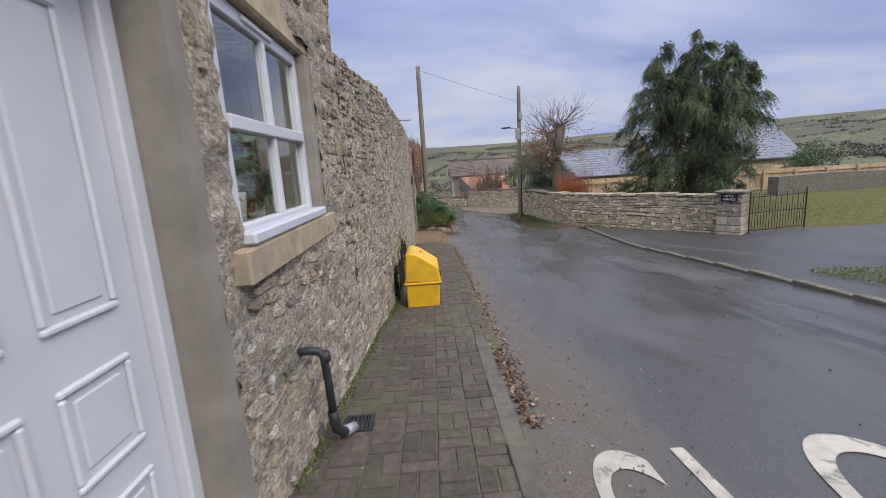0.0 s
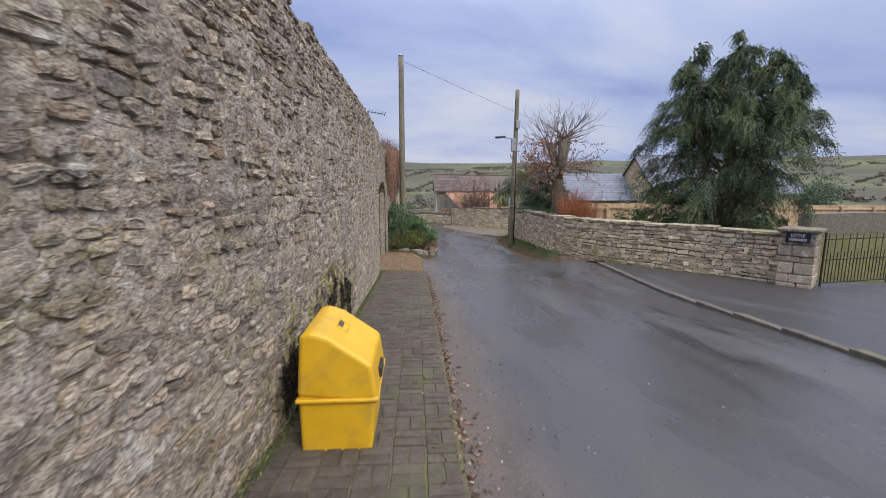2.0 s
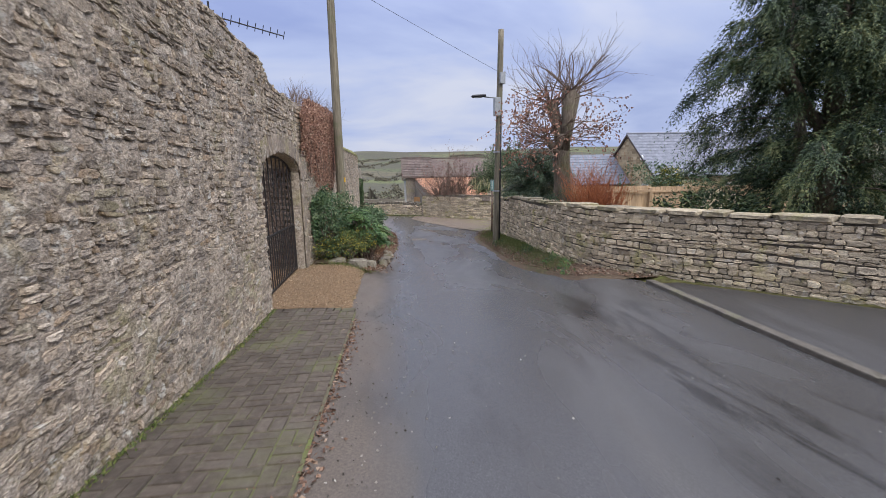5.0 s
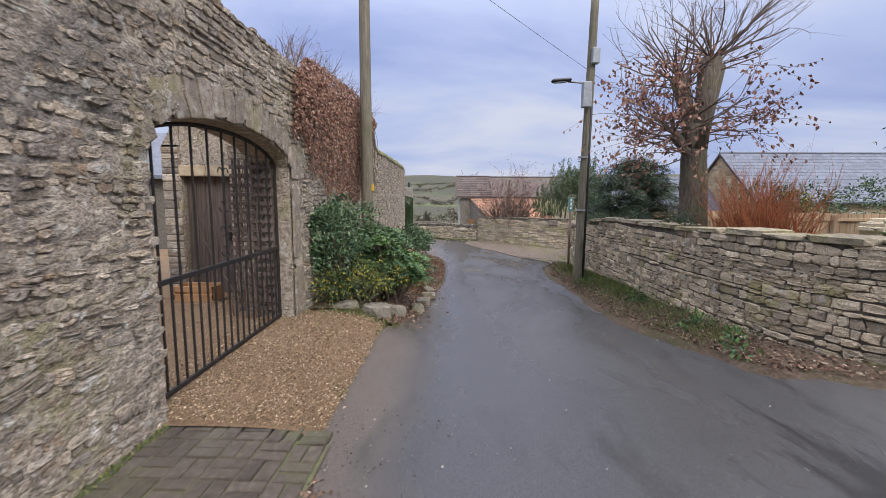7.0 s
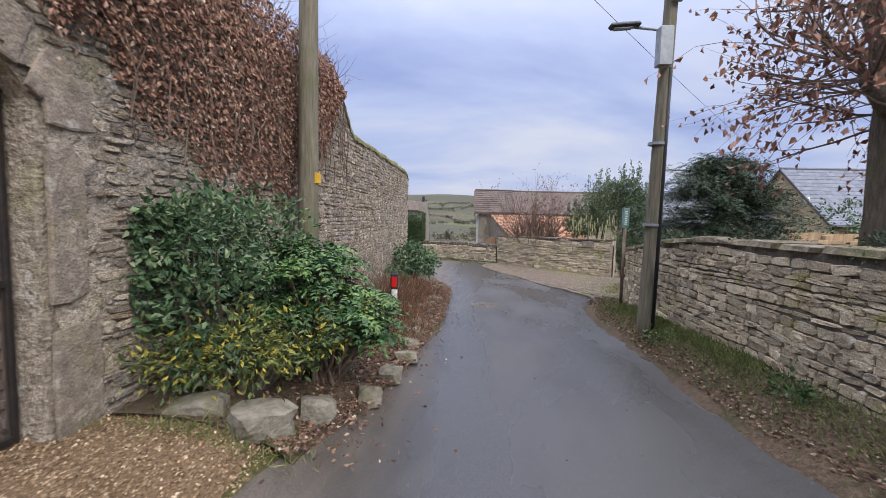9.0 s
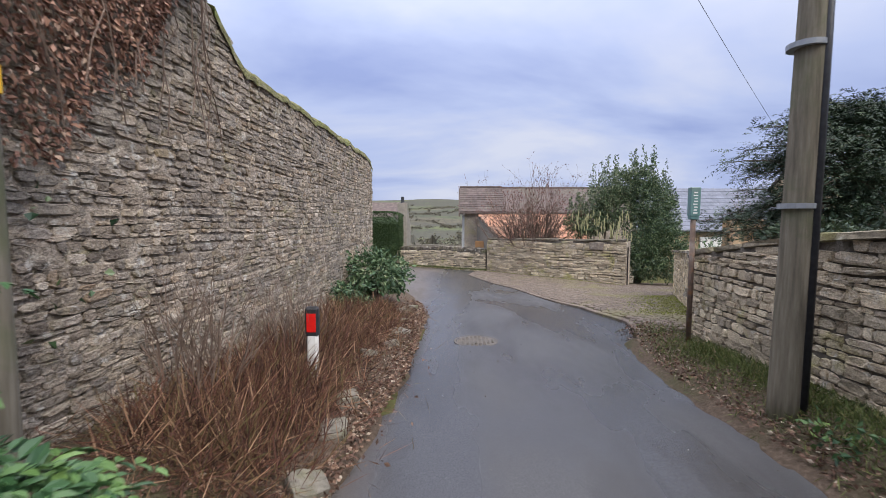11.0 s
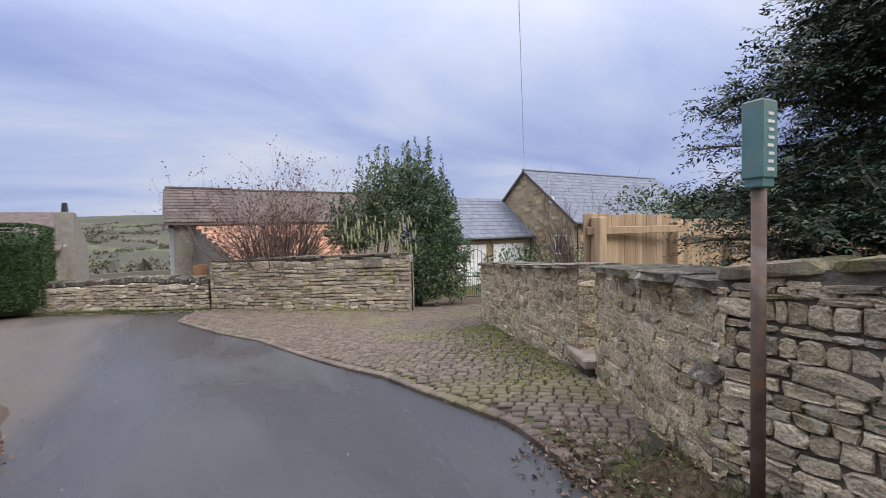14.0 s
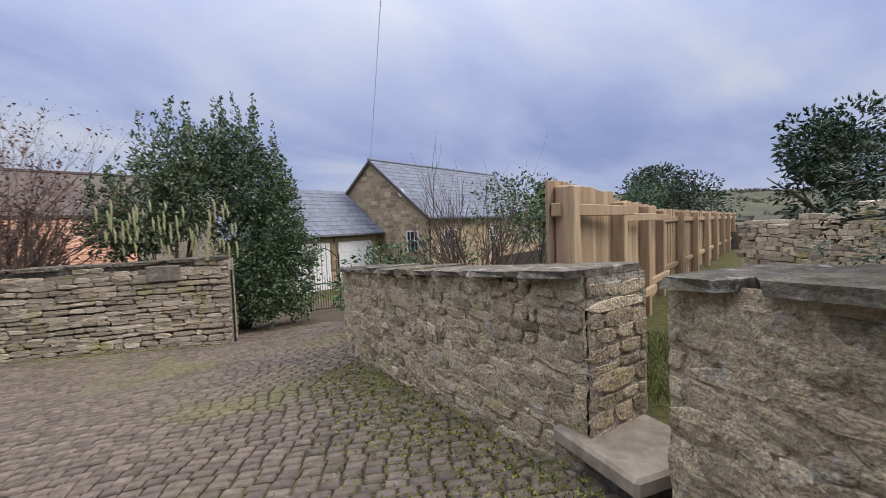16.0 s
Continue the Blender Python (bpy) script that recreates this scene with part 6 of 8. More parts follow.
def yew_tree(x, y, top, reach):
    """Tiers of feathery boughs round a short trunk."""
    rg = np.random.default_rng(113)
    z = G(x, y)
    ob = thing("yew_tree", (x, y, z), "dark green spreading yew overhanging the wall", "tree")
    m, wood, crown = MB(), MB(), MB()
    tube(m, [(x, y, z - 0.2), (x + 0.05, y, z + 1.2), (x, y + 0.03, top - 0.4)], [0.14, 0.11, 0.02], 9)
    part("trunk", m, M_BARK, ob, smooth=True)
    P, D, L = [], [], []
    for k in range(150):
        t = (k + rg.uniform(0, 1)) / 150
        a = k * 2.4 + rg.normal(0, 0.2)
        h0 = -0.6 + (top + 0.45) * t
        n_len = reach * math.sqrt(1.02 - t ** 2.2) * rg.choice([0.5, 0.75, 0.95, 1.0, 1.08])
        rise, turn = rg.uniform(0.05, 0.62), rg.normal(0, 0.35)
        s_ = np.linspace(0, 1, 7)
        pts = [np.array([x + n_len * s * math.cos(a + turn * s), y + n_len * s * math.sin(a + turn * s), h0 + n_len * (rise * s - 0.36 * s * s)]) for s in s_]
        tube(wood, pts, [0.022 * (1 - 0.8 * s) for s in s_], 4, caps=False)
        for j in range(22):
            s = 0.25 + 0.75 * (j + rg.uniform(0, 1)) / 22
            i = min(5, int(s * 6))
            q = pts[i] + (pts[i + 1] - pts[i]) * (s * 6 - i)
            b = a + (0.95 if j % 2 else -0.95) * rg.uniform(0.5, 1.1)
            P.append(q)
            D.append((math.cos(b), math.sin(b), rg.uniform(-0.5, 0.9)))
            L.append((0.34 * (1 - s) + 0.16) * rg.uniform(0.7, 1.2) * min(1.0, n_len + 0.25))
            for q2 in range(3):
                c = b + rg.normal(0, 0.8)
                P.append(q + rg.normal(0, 0.075, 3))
                D.append((math.cos(c), math.sin(c), rg.uniform(-0.5, 0.9)))
                L.append(rg.uniform(0.12, 0.24))
    fronds(crown, P, D, L, 6, 0.046, 3.0, rg, droop=0.35, open_=0.85, jitter=0.3)
    part("bough_work", wood, M_BARK, ob)
    part("foliage", crown, L_YEW, ob)


yew_tree(6.5, 23.7, 1.6, 1.42)
holly = leafy("holly_tree", [((8.73, 34.2, -0.75), (0.85, 0.8, 1.3)), ((9.03, 33.75, -1.0), (0.75, 0.55, 1.05)), ((8.38, 33.7, -1.2), (0.45, 0.5, 0.8)), ((8.75, 34.3, 0.75), (0.75, 0.7, 0.85)), ((9.15, 34.2, 0.1), (0.55, 0.6, 0.95)), ((8.55, 34.4, 1.45), (0.45, 0.5, 0.55))],
              25000, 0.08, L_HOLLY, "tall glossy evergreen holly beside the yard gate", 115, "tree", 1.9, 0.1, base=(8.4, 34.4), shell=0.5, spikes=9)
garrya = leafy("garrya_shrub", [((7.6, 34.6, 0.5), (0.75, 0.7, 0.75)), ((6.85, 34.9, 0.1), (0.7, 0.6, 0.6)), ((7.3, 34.8, 1.15), (0.6, 0.55, 0.65)), ((7.95, 34.6, 1.4), (0.5, 0.5, 0.5)), ((6.4, 35.1, -0.1), (0.45, 0.5, 0.45))],
               13000, 0.085, L_GARRYA, "loose grey-green shrub with hanging catkins over the wall", 116, "shrub", 2.1, 0.1, base=(7.3, 34.9), shell=0.3, spikes=10)
rg_c = np.random.default_rng(117)
for k in range(64):
    c = (rg_c.uniform(5.9, 7.5), 0, rg_c.uniform(-0.35, 0.45))
    y = 36.9 - (c[0] - 2.2) * 0.745 - 0.42 + 0.35 * rg_c.uniform(0, 1)
    m = MB()
    tube(m, [(c[0], y, c[2]), (c[0] + 0.012, y, c[2] - 0.1), (c[0] + 0.01, y, c[2] - rg_c.uniform(0.14, 0.30))], [0.008, 0.022, 0.009], 5)
    part("catkin", m, L_CATKIN, garrya, "long pale hanging catkin")

leafy("dark_shrub", [((-0.3, 18.45, 0.0), (0.32, 0.55, 0.42)), ((-0.25, 18.2, -0.45), (0.35, 0.55, 0.5)), ((-0.1, 18.9, -0.2), (0.4, 0.45, 0.55)), ((-0.4, 18.0, 0.1), (0.2, 0.3, 0.3))], 3600, 0.065, L_SHRUB, "dark glossy evergreen shrub against the wall", 119)
leafy("yellow_shrub", [((0.05, 18.0, -0.72), (0.42, 0.35, 0.26)), ((0.4, 18.35, -0.7), (0.3, 0.35, 0.22)), ((-0.35, 17.9, -0.78), (0.3, 0.25, 0.2))], 2300, 0.06, L_YELLOW, "low yellow-green variegated shrub over the rocks", 121, aspect=2.4)
leafy("laurel_shrub", [((-0.05, 27.2, -1.05), (0.42, 0.5, 0.42)), ((0.35, 27.6, -1.1), (0.35, 0.4, 0.35)), ((-0.15, 26.2, -1.3), (0.3, 0.45, 0.25)), ((0.3, 26.9, -0.95), (0.3, 0.3, 0.3))], 3600, 0.10, L_SHRUB, "dark leafy evergreen shrub at the wall's end", 123, droop=0.3)
leafy("garden_shrub", [((5.2, 22.3, -0.02), (0.32, 0.7, 0.13)), ((5.1, 20.3, 0.12), (0.22, 0.45, 0.1)), ((5.05, 18.6, 0.12), (0.2, 0.3, 0.1))], 2600, 0.05, L_YEW, "dark evergreen growth lapping over the wall top", 125)
leafy("garden_shrub", [((9.0, 30.6, -1.1), (1.0, 0.8, 0.6)), ((10.5, 30.9, -1.1), (1.2, 0.8, 0.6))], 2400, 0.09, L_SHRUB, "mixed evergreen garden shrubs beyond the wall", 127)
leafy("bay_shrub", [((15.5, 31.5, 0.2), (1.6, 1.2, 1.1)), ((17.8, 32.0, 0.1), (1.4, 1.2, 1.0)), ((21.5, 33.0, 0.3), (1.6, 1.4, 1.2))], 4200, 0.13, L_SHRUB, "broad evergreen shrubs with a yellowing one", 129)
leafy("yellow_shrub", [((16.3, 30.9, 0.25), (0.8, 0.7, 0.6))], 1000, 0.12, L_YELLOW, "yellow-leaved garden shrub beyond the fence", 131)
leafy("low_conifer", [((7.7, 16.5, -0.05), (1.0, 0.8, 0.38))], 2200, 0.09, L_CONIFER, "low spreading conifer under the cypress", 133)


def mahonia_shrub():
    """Rosettes of long leaves, each with pairs of pointed leaflets."""
    rg = np.random.default_rng(137)
    bx, by = 0.42, 18.85
    z = G(bx, by)
    ob = thing("mahonia_shrub", (bx, by, z), "bright green shrub with long paired leaflets over the rocks", "shrub")
    wood, m = MB(), MB()
    P, D, L = [], [], []
    for c, r, n in (((0.40, 18.72, -0.52), (0.46, 0.50, 0.48), 34), ((0.18, 19.1, -0.32), (0.42, 0.42, 0.42), 26), ((0.68, 19.05, -0.68), (0.32, 0.42, 0.32), 20)):
        tips, d = blob_points(c, r, n, rg, 0.5)
        for p, o in zip(tips, d):
            if p[2] < z + 0.10:
                continue
            tube(wood, [(bx + rg.normal(0, 0.06), by + rg.normal(0, 0.06), z - 0.05), (p + np.array((bx, by, z))) / 2 + rg.normal(0, 0.04, 3), p], [0.016, 0.012, 0.008], 5, caps=False)
            for q in range(9):
                a = q * 2.4 + rg.normal(0, 0.3)
                P.append(p)
                D.append((math.cos(a) * 0.9 + o[0] * 0.5, math.sin(a) * 0.9 + o[1] * 0.5, rg.uniform(0.15, 0.75)))
                L.append(rg.uniform(0.18, 0.34))
    fronds(m, P, D, L, 6, 0.068, 2.0, rg, droop=0.55, open_=1.0, jitter=0.10, broad=True)
    part("stalk_growth", wood, M_TWIG, ob)
    part("foliage", m, L_BRIGHT, ob, "glossy pinnate leaves")


mahonia_shrub()


def wall_climber():
    rg = np.random.default_rng(139)
    ob = thing("withered_climber", (-0.55, 20, 0.3), "withered brown climber hanging over the wall top", "climber")
    m, wood, tips = MB(), MB(), []
    n = 15000
    y = rg.uniform(17.3, 21.9, n)
    ztop = np.interp(y, (17.0, 17.7, 19.9, 21.4, 21.9), (1.75, 2.38, 2.5, 2.5, 2.2))
    zbot = np.interp(y, (17.0, 17.6, 18.4, 19.5, 20.6, 21.3, 21.9), (1.6, 1.3, 0.75, 0.5, 0.45, 1.1, 2.0)) + 0.12 * np.sin(y * 9) + rg.normal(0, 0.08, n)
    z = zbot + (ztop - zbot) * rg.uniform(0, 1, n) ** 0.9
    dep = 0.03 + 0.17 * np.sin(np.clip((z - zbot) / (ztop - zbot), 0, 1) * math.pi * 0.75) * rg.uniform(0.2, 1.0, n)
    x = np.array([face_x(q) for q in y]) + dep
    leaves(m, np.stack([x, y, z], 1), np.tile([0.5, 0, -0.5], (n, 1)), 0.046, 1.7, 0.5, 0.4, rg)
    part("dead_leaves", m, L_IVYDEAD, ob)
    for k in range(190):
        y0 = rg.uniform(17.5, 22.2)
        d = np.array([rg.normal(0.15, 0.4), rg.normal(0, 0.5), 1.0])
        twig_tree(wood, (face_x(y0) - rg.uniform(0, 0.3), y0, 2.2 if y0 < 22.2 else 1.9), d / np.linalg.norm(d), rg.uniform(0.25, 0.5), 0.006, 1, rg, 0.5, 0.1, tips, 0.7, (2, 4))
    for k in range(60):
        y0 = rg.uniform(17.8, 22.2)
        pts = [(face_x(y0) + 0.08, y0, 2.2)]
        for q in range(6):
            pts.append((pts[-1][0] + rg.normal(0.005, 0.03), pts[-1][1] + rg.normal(0, 0.08), pts[-1][2] - rg.uniform(0.15, 0.3)))
        tube(wood, pts, 0.005, 4, caps=False)
    part("stem_growth", wood, M_TWIG, ob)
    iv = thing("ivy", (-0.5, 18.5, -0.2), "thin green ivy clinging to the wall foot", "climber")
    m = MB()
    n = 1500
    y = 17.8 + np.abs(rg.normal(0, 1.0, n))
    z = -0.6 + rg.uniform(0, 1, n) * np.interp(y, (17.8, 19.5, 22), (0.9, 1.2, 0.5))
    leaves(m, np.stack([np.array([face_x(q) for q in y]) + 0.03 + rg.uniform(0, 0.06, n), y, z], 1), np.tile([0.8, 0, -0.2], (n, 1)), 0.06, 1.2, 0.2, 0.2, rg)
    part("foliage", m, L_SHRUB, iv)


wall_climber()


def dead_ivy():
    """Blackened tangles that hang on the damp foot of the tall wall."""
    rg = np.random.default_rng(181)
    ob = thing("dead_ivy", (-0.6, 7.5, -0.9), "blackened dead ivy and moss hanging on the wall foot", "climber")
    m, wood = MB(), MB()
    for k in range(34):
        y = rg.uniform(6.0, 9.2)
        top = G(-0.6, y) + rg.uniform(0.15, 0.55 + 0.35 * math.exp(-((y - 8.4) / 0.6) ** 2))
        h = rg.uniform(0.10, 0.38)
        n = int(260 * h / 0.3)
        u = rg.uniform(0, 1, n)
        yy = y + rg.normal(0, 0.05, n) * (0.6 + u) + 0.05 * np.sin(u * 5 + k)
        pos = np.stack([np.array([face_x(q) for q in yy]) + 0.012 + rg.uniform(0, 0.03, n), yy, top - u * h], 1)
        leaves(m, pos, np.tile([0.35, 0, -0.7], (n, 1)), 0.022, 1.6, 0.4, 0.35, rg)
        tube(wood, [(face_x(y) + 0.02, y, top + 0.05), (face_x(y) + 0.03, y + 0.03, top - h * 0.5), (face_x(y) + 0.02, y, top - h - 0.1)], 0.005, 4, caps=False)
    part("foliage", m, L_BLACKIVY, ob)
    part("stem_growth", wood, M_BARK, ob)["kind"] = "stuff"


dead_ivy()


def ground_stuff(name, label, material, spots, n, size, aspect, rg_seed, upright=0.0, lift=0.01, category="litter"):
    rg = np.random.default_rng(rg_seed)
    m = MB()
    for fx, k in spots:
        pos = []
        for q in range(int(n * k)):
            x, y = fx(rg)
            pos.append((x, y, G(x, y) + lift))
        if upright:
            d = np.tile([0, 0, upright], (len(pos), 1)) + rg.normal(0, 0.25, (len(pos), 3))
        else:
            d = rg.normal(0, 1, (len(pos), 3)) * np.array([1, 1, 0.08])
        leaves(m, pos, d * (2.5 if not upright else 1), size, aspect, 0, 0.15 if not upright else 0.05, rg)
    return solo(name, m, material, label, category, "", "stuff")


ground_stuff("leaf_litter", "dead brown leaves gathered along the kerb and verge", L_LITTER,
             [(lambda r: (0.50 + abs(r.normal(0, 0.07)) + 0.03 * math.sin(5 * r.uniform(0, 6)), r.uniform(2.5, 14.0)), 0.36),
              (lambda r: (0.42 + r.normal(0, 0.08), r.uniform(4.6, 10.5)), 0.12),
              (lambda r: (-0.2 + r.normal(0, 0.35), r.uniform(1, 14)), 0.05),
              (lambda r: (-0.2 + r.normal(0, 0.3), r.uniform(14.7, 17.6)), 0.05),
              (lambda r: (4.75 + r.normal(0, 0.2), 24.5 + r.normal(0, 0.35)), 0.12)], 9500, 0.042, 1.7, 141, lift=-0.020)
ground_stuff("leaf_litter", "thick fallen brown leaves over the bed and its edge", L_LITTER,
             [(lambda r: ((lambda y: (road_l(y) + 0.10 - abs(r.normal(0, 0.16)), y))(r.uniform(17.6, 28.5))), 0.5), (lambda r: (0.45 + r.normal(0, 0.35), r.uniform(17.6, 21.5)), 0.25),
              (lambda r: (0.6 + r.normal(0, 0.25), r.uniform(21.5, 28.0)), 0.25)], 9000, 0.042, 1.7, 142, lift=0.05)
ground_stuff("leaf_litter", "fallen brown leaves on the muddy verge", L_LITTER,
             [(lambda r: ((lambda y: (road_r(y) - 0.15 + abs(r.normal(0, 0.28)), y))(r.uniform(14.8, 25.2))), 1.0)], 4500, 0.040, 1.7, 146, lift=0.022)
ground_stuff("dead_grass", "tangled dead brown grass and bracken in the bed", L_BRACKEN,
             [(lambda r: (0.30 + r.normal(0, 0.33), r.uniform(20.4, 26.6)), 0.8), (lambda r: (0.55 + r.normal(0, 0.15), r.uniform(19.8, 27)), 0.2)], 15000, 0.25, 46, 143, 0.40, category="grass")
ground_stuff("dead_grass", "dead brown grass lying flat in the bed", L_BRACKEN,
             [(lambda r: (0.25 + r.normal(0, 0.35), r.uniform(20.4, 26.6)), 1.0)], 8000, 0.28, 44, 145, 0.10, lift=0.10, category="grass")
ground_stuff("dead_grass", "taller dead brown stems round the verge post", L_BRACKEN,
             [(lambda r: (0.35 + r.normal(0, 0.26), r.uniform(20.6, 22.2)), 0.6), (lambda r: (0.1 + r.normal(0, 0.2), r.uniform(22.2, 25.5)), 0.4)], 3200, 0.42, 60, 144, 0.75, category="grass")
ground_stuff("verge_grass", "short rough grass on the verge", L_GRASS,
             [(lambda r: (4.6 + r.normal(0, 0.2), r.uniform(16.5, 24)), 0.6), (lambda r: (4.72 + r.normal(0, 0.12), r.uniform(19.5, 23.6)), 0.5), (lambda r: (4.75 + r.normal(0, 0.2), 24.5 + r.normal(0, 0.3)), 0.04), (lambda r: (0.1 + r.normal(0, 0.3), r.uniform(17.4, 17.9)), 0.06),
              (lambda r: ((lambda t: (3.0 - 4.5 * t, 35.95 + 3.4 * t))(r.uniform(0, 1))), 0.3)], 15000, 0.085, 15, 147, 0.7, category="grass", lift=0.015)
ground_stuff("gap_grass", "rough grass seen through the wall gap", L_GRASS, [(lambda r: (r.uniform(7.2, 9.5), r.uniform(25.9, 27.3)), 1.0)], 4200, 0.13, 16, 149, 0.7, category="grass")
ground_stuff("pea_gravel", "loose golden pea gravel on the threshold", M_PEBBLE, [(lambda r: (r.uniform(-1.2, 0.50), r.uniform(14.55, 17.75)), 0.8), (lambda r: (r.uniform(-3.2, -1.2), r.uniform(14.0, 18.4)), 0.2)], 22000, 0.019, 1.25, 151, lift=0.018, category="gravel")
for k, (x, y) in enumerate(((4.55, 17.1), (4.5, 16.2), (4.6, 18.9), (4.35, 21.2))):
    leafy("verge_weed", [((x, y, G(x, y) + 0.06), (0.16, 0.18, 0.08))], 110, 0.06, L_BRIGHT, "bright green weed at the wall foot", 160 + k, "weed", 1.7, 0.1, False)


ground_stuff("road_grit", "scattered pale grit and small stones on the lane", L_GRIT,
             [(lambda r: (0.5 + abs(r.normal(0, 0.5)), r.uniform(1.0, 15)), 0.4), (lambda r: (r.uniform(0.5, 4.5), r.uniform(1, 30)), 0.12), (lambda r: (r.uniform(-0.6, 0.4), r.uniform(0.8, 14)), 0.5)], 3000, 0.02, 1.2, 157, lift=-0.018, category="grit")
ground_stuff("wall_foot_moss", "green moss along the foot of the tall wall", L_GRASS, [(lambda r: ((lambda y: (face_x(y) + 0.03 + abs(r.normal(0, 0.03)), y))(r.uniform(2.0, 14.5))), 1.0)], 3800, 0.03, 3.0, 159, 0.8, lift=0.0, category="moss")
ground_stuff("moss_tuft", "bright mossy grass at the forecourt edge", L_GRASS, [(lambda r: (5.6 + abs(r.normal(0, 0.9)), r.uniform(4.2, 6.3)), 1.0)], 3200, 0.05, 5, 153, 0.6, category="moss")


ground_stuff("yard_moss", "bright green moss between the setts by the wall", L_MOSS, [(lambda r: ((lambda y: (sett_r(y) - 0.1 - abs(r.normal(0, 0.55)), y))(r.uniform(26.0, 29.5))), 0.8), (lambda r: ((lambda t: (7.3 - 4.2 * t, 32.75 + 3.1 * t))(r.uniform(0, 1))), 0.2)], 9000, 0.024, 1.6, 155, 0.12, lift=0.010, category="moss")


def field_gate():
    ob = thing("field_gate", (30, 27.2, -1.6), "small grey timber field gate at the path's end", "gate")
    for k in range(4):
        m = MB()
        box(m, 29.98, 30.03, 26.5, 28.0, -1.3 + k * 0.24, -1.18 + k * 0.24, 0.01)
        part("rail", m, M_OLDWOOD, ob)
    for y in (26.45, 28.0):
        m = MB()
        box(m, 29.94, 30.08, y, y + 0.12, -2.2, -0.3, 0.02)
        part("post", m, M_OLDWOOD, ob)


field_gate()


# ---- clipped hedge by the far cottage ----
def hedge():
    rg = np.random.default_rng(171)
    ob = thing("clipped_hedge", (-2.3, 39.3, -2), "tall dark clipped yew hedge with a rounded top", "hedge")
    m = MB()
    box(m, -3.9, -1.05, 38.9, 40.4, -2.1, 0.22, 0.35)
    part("core", m, L_HEDGE, ob)
    n = 14000
    face = rg.choice(4, n, p=[0.45, 0.2, 0.25, 0.1])
    x = np.where(face == 1, -1.0 - 0.05 * rg.uniform(0, 1, n), rg.uniform(-3.9, -1.05, n))
    y = np.where(face == 0, 38.88, np.where(face == 3, 40.4, rg.uniform(38.9, 40.4, n)))
    zt = 0.40 - 0.25 * np.clip(np.abs(x + 2.4) - 0.9, 0, 1) ** 1.5
    z = np.where(face == 2, zt, rg.uniform(-1.9, 0.38, n))
    z = np.minimum(z, zt)
    leaves(m := MB(), np.stack([x, y, z], 1), np.stack([x * 0 + (face == 1), -1.0 * (face == 0), 1.0 * (face == 2)], 1), 0.09, 2, 0, 0.3, rg)
    part("foliage", m, L_HEDGE, ob)


hedge()


# ---- buildings ----
def roof_rows(ob, x0, x1, ya, za, yb, zb, material, name="slate_course", rows=14, skew=0.0):
    """Overlapping courses of slates from eave (a) to ridge (b), along x."""
    m = MB()
    for k in range(rows):
        t0, t1 = k / rows, (k + 1.12) / rows
        y0, z0 = ya + (yb - ya) * t0, za + (zb - za) * t0
        y1, z1 = ya + (yb - ya) * min(1, t1), za + (zb - za) * min(1, t1)
        w = 0.42
        n = int((x1 - x0) / w)
        s = 1 if yb > ya else -1
        xs0 = x0 + skew * (1 - t0)
        for i in range(n):
            xa, xb = xs0 + (x1 - xs0) * i / n, xs0 + (x1 - xs0) * (i + 1) / n - 0.012
            m.add([(xa, y0, z0 + 0.035), (xb, y0, z0 + 0.035), (xb, y1, z1 + 0.012), (xa, y1, z1 + 0.012), (xa, y0, z0 + 0.012), (xb, y0, z0 + 0.012)], [(0, 1, 2, 3), (4, 5, 1, 0)])
    o = part(name, m, material, ob)
    o["kind"] = "stuff"


def small_window(ob, axis, at, a0, a1, z0, z1):
    """A white casement in a wall plane x = at, facing west, or y = at, facing south."""
    def put(m, u0, u1, w0, w1, d0, d1):
        if axis == "x":
            box(m, at + d0, at + d1, u0, u1, w0, w1, 0.004)
        else:
            box(m, u0, u1, at + d0, at + d1, w0, w1, 0.004)
    m = MB()
    put(m, a0, a1, z0, z0 + 0.06, -0.06, 0.05)
    put(m, a0, a1, z1 - 0.06, z1, -0.06, 0.05)
    put(m, a0, a0 + 0.06, z0 + 0.06, z1 - 0.06, -0.06, 0.05)
    put(m, a1 - 0.06, a1, z0 + 0.06, z1 - 0.06, -0.06, 0.05)
    w = part("window", m, M_WHITE, ob)
    m = MB()
    for k in (1, 2):
        u = a0 + (a1 - a0) * k / 3
        put(m, u - 0.015, u + 0.015, z0 + 0.06, z1 - 0.06, -0.05, 0.02)
    u = (z0 + z1) / 2
    put(m, a0 + 0.06, a1 - 0.06, u - 0.025, u + 0.025, -0.055, 0.02)
    part("glazing_bars", m, M_WHITE, w)
    m = MB()
    put(m, a0 + 0.06, a1 - 0.06, z0 + 0.06, z1 - 0.06, -0.015, 0.0)
    part("pane", m, M_SIGN, w, "dark window glass")
    m = MB()
    put(m, a0 - 0.1, a1 + 0.1, z0 - 0.14, z0, -0.1, 0.05)
    part("sill", m, M_DRESSED, w)
    m = MB()
    put(m, a0 - 0.1, a1 + 0.1, z1, z1 + 0.2, -0.04, 0.05)
    part("lintel", m, M_DRESSED, w)


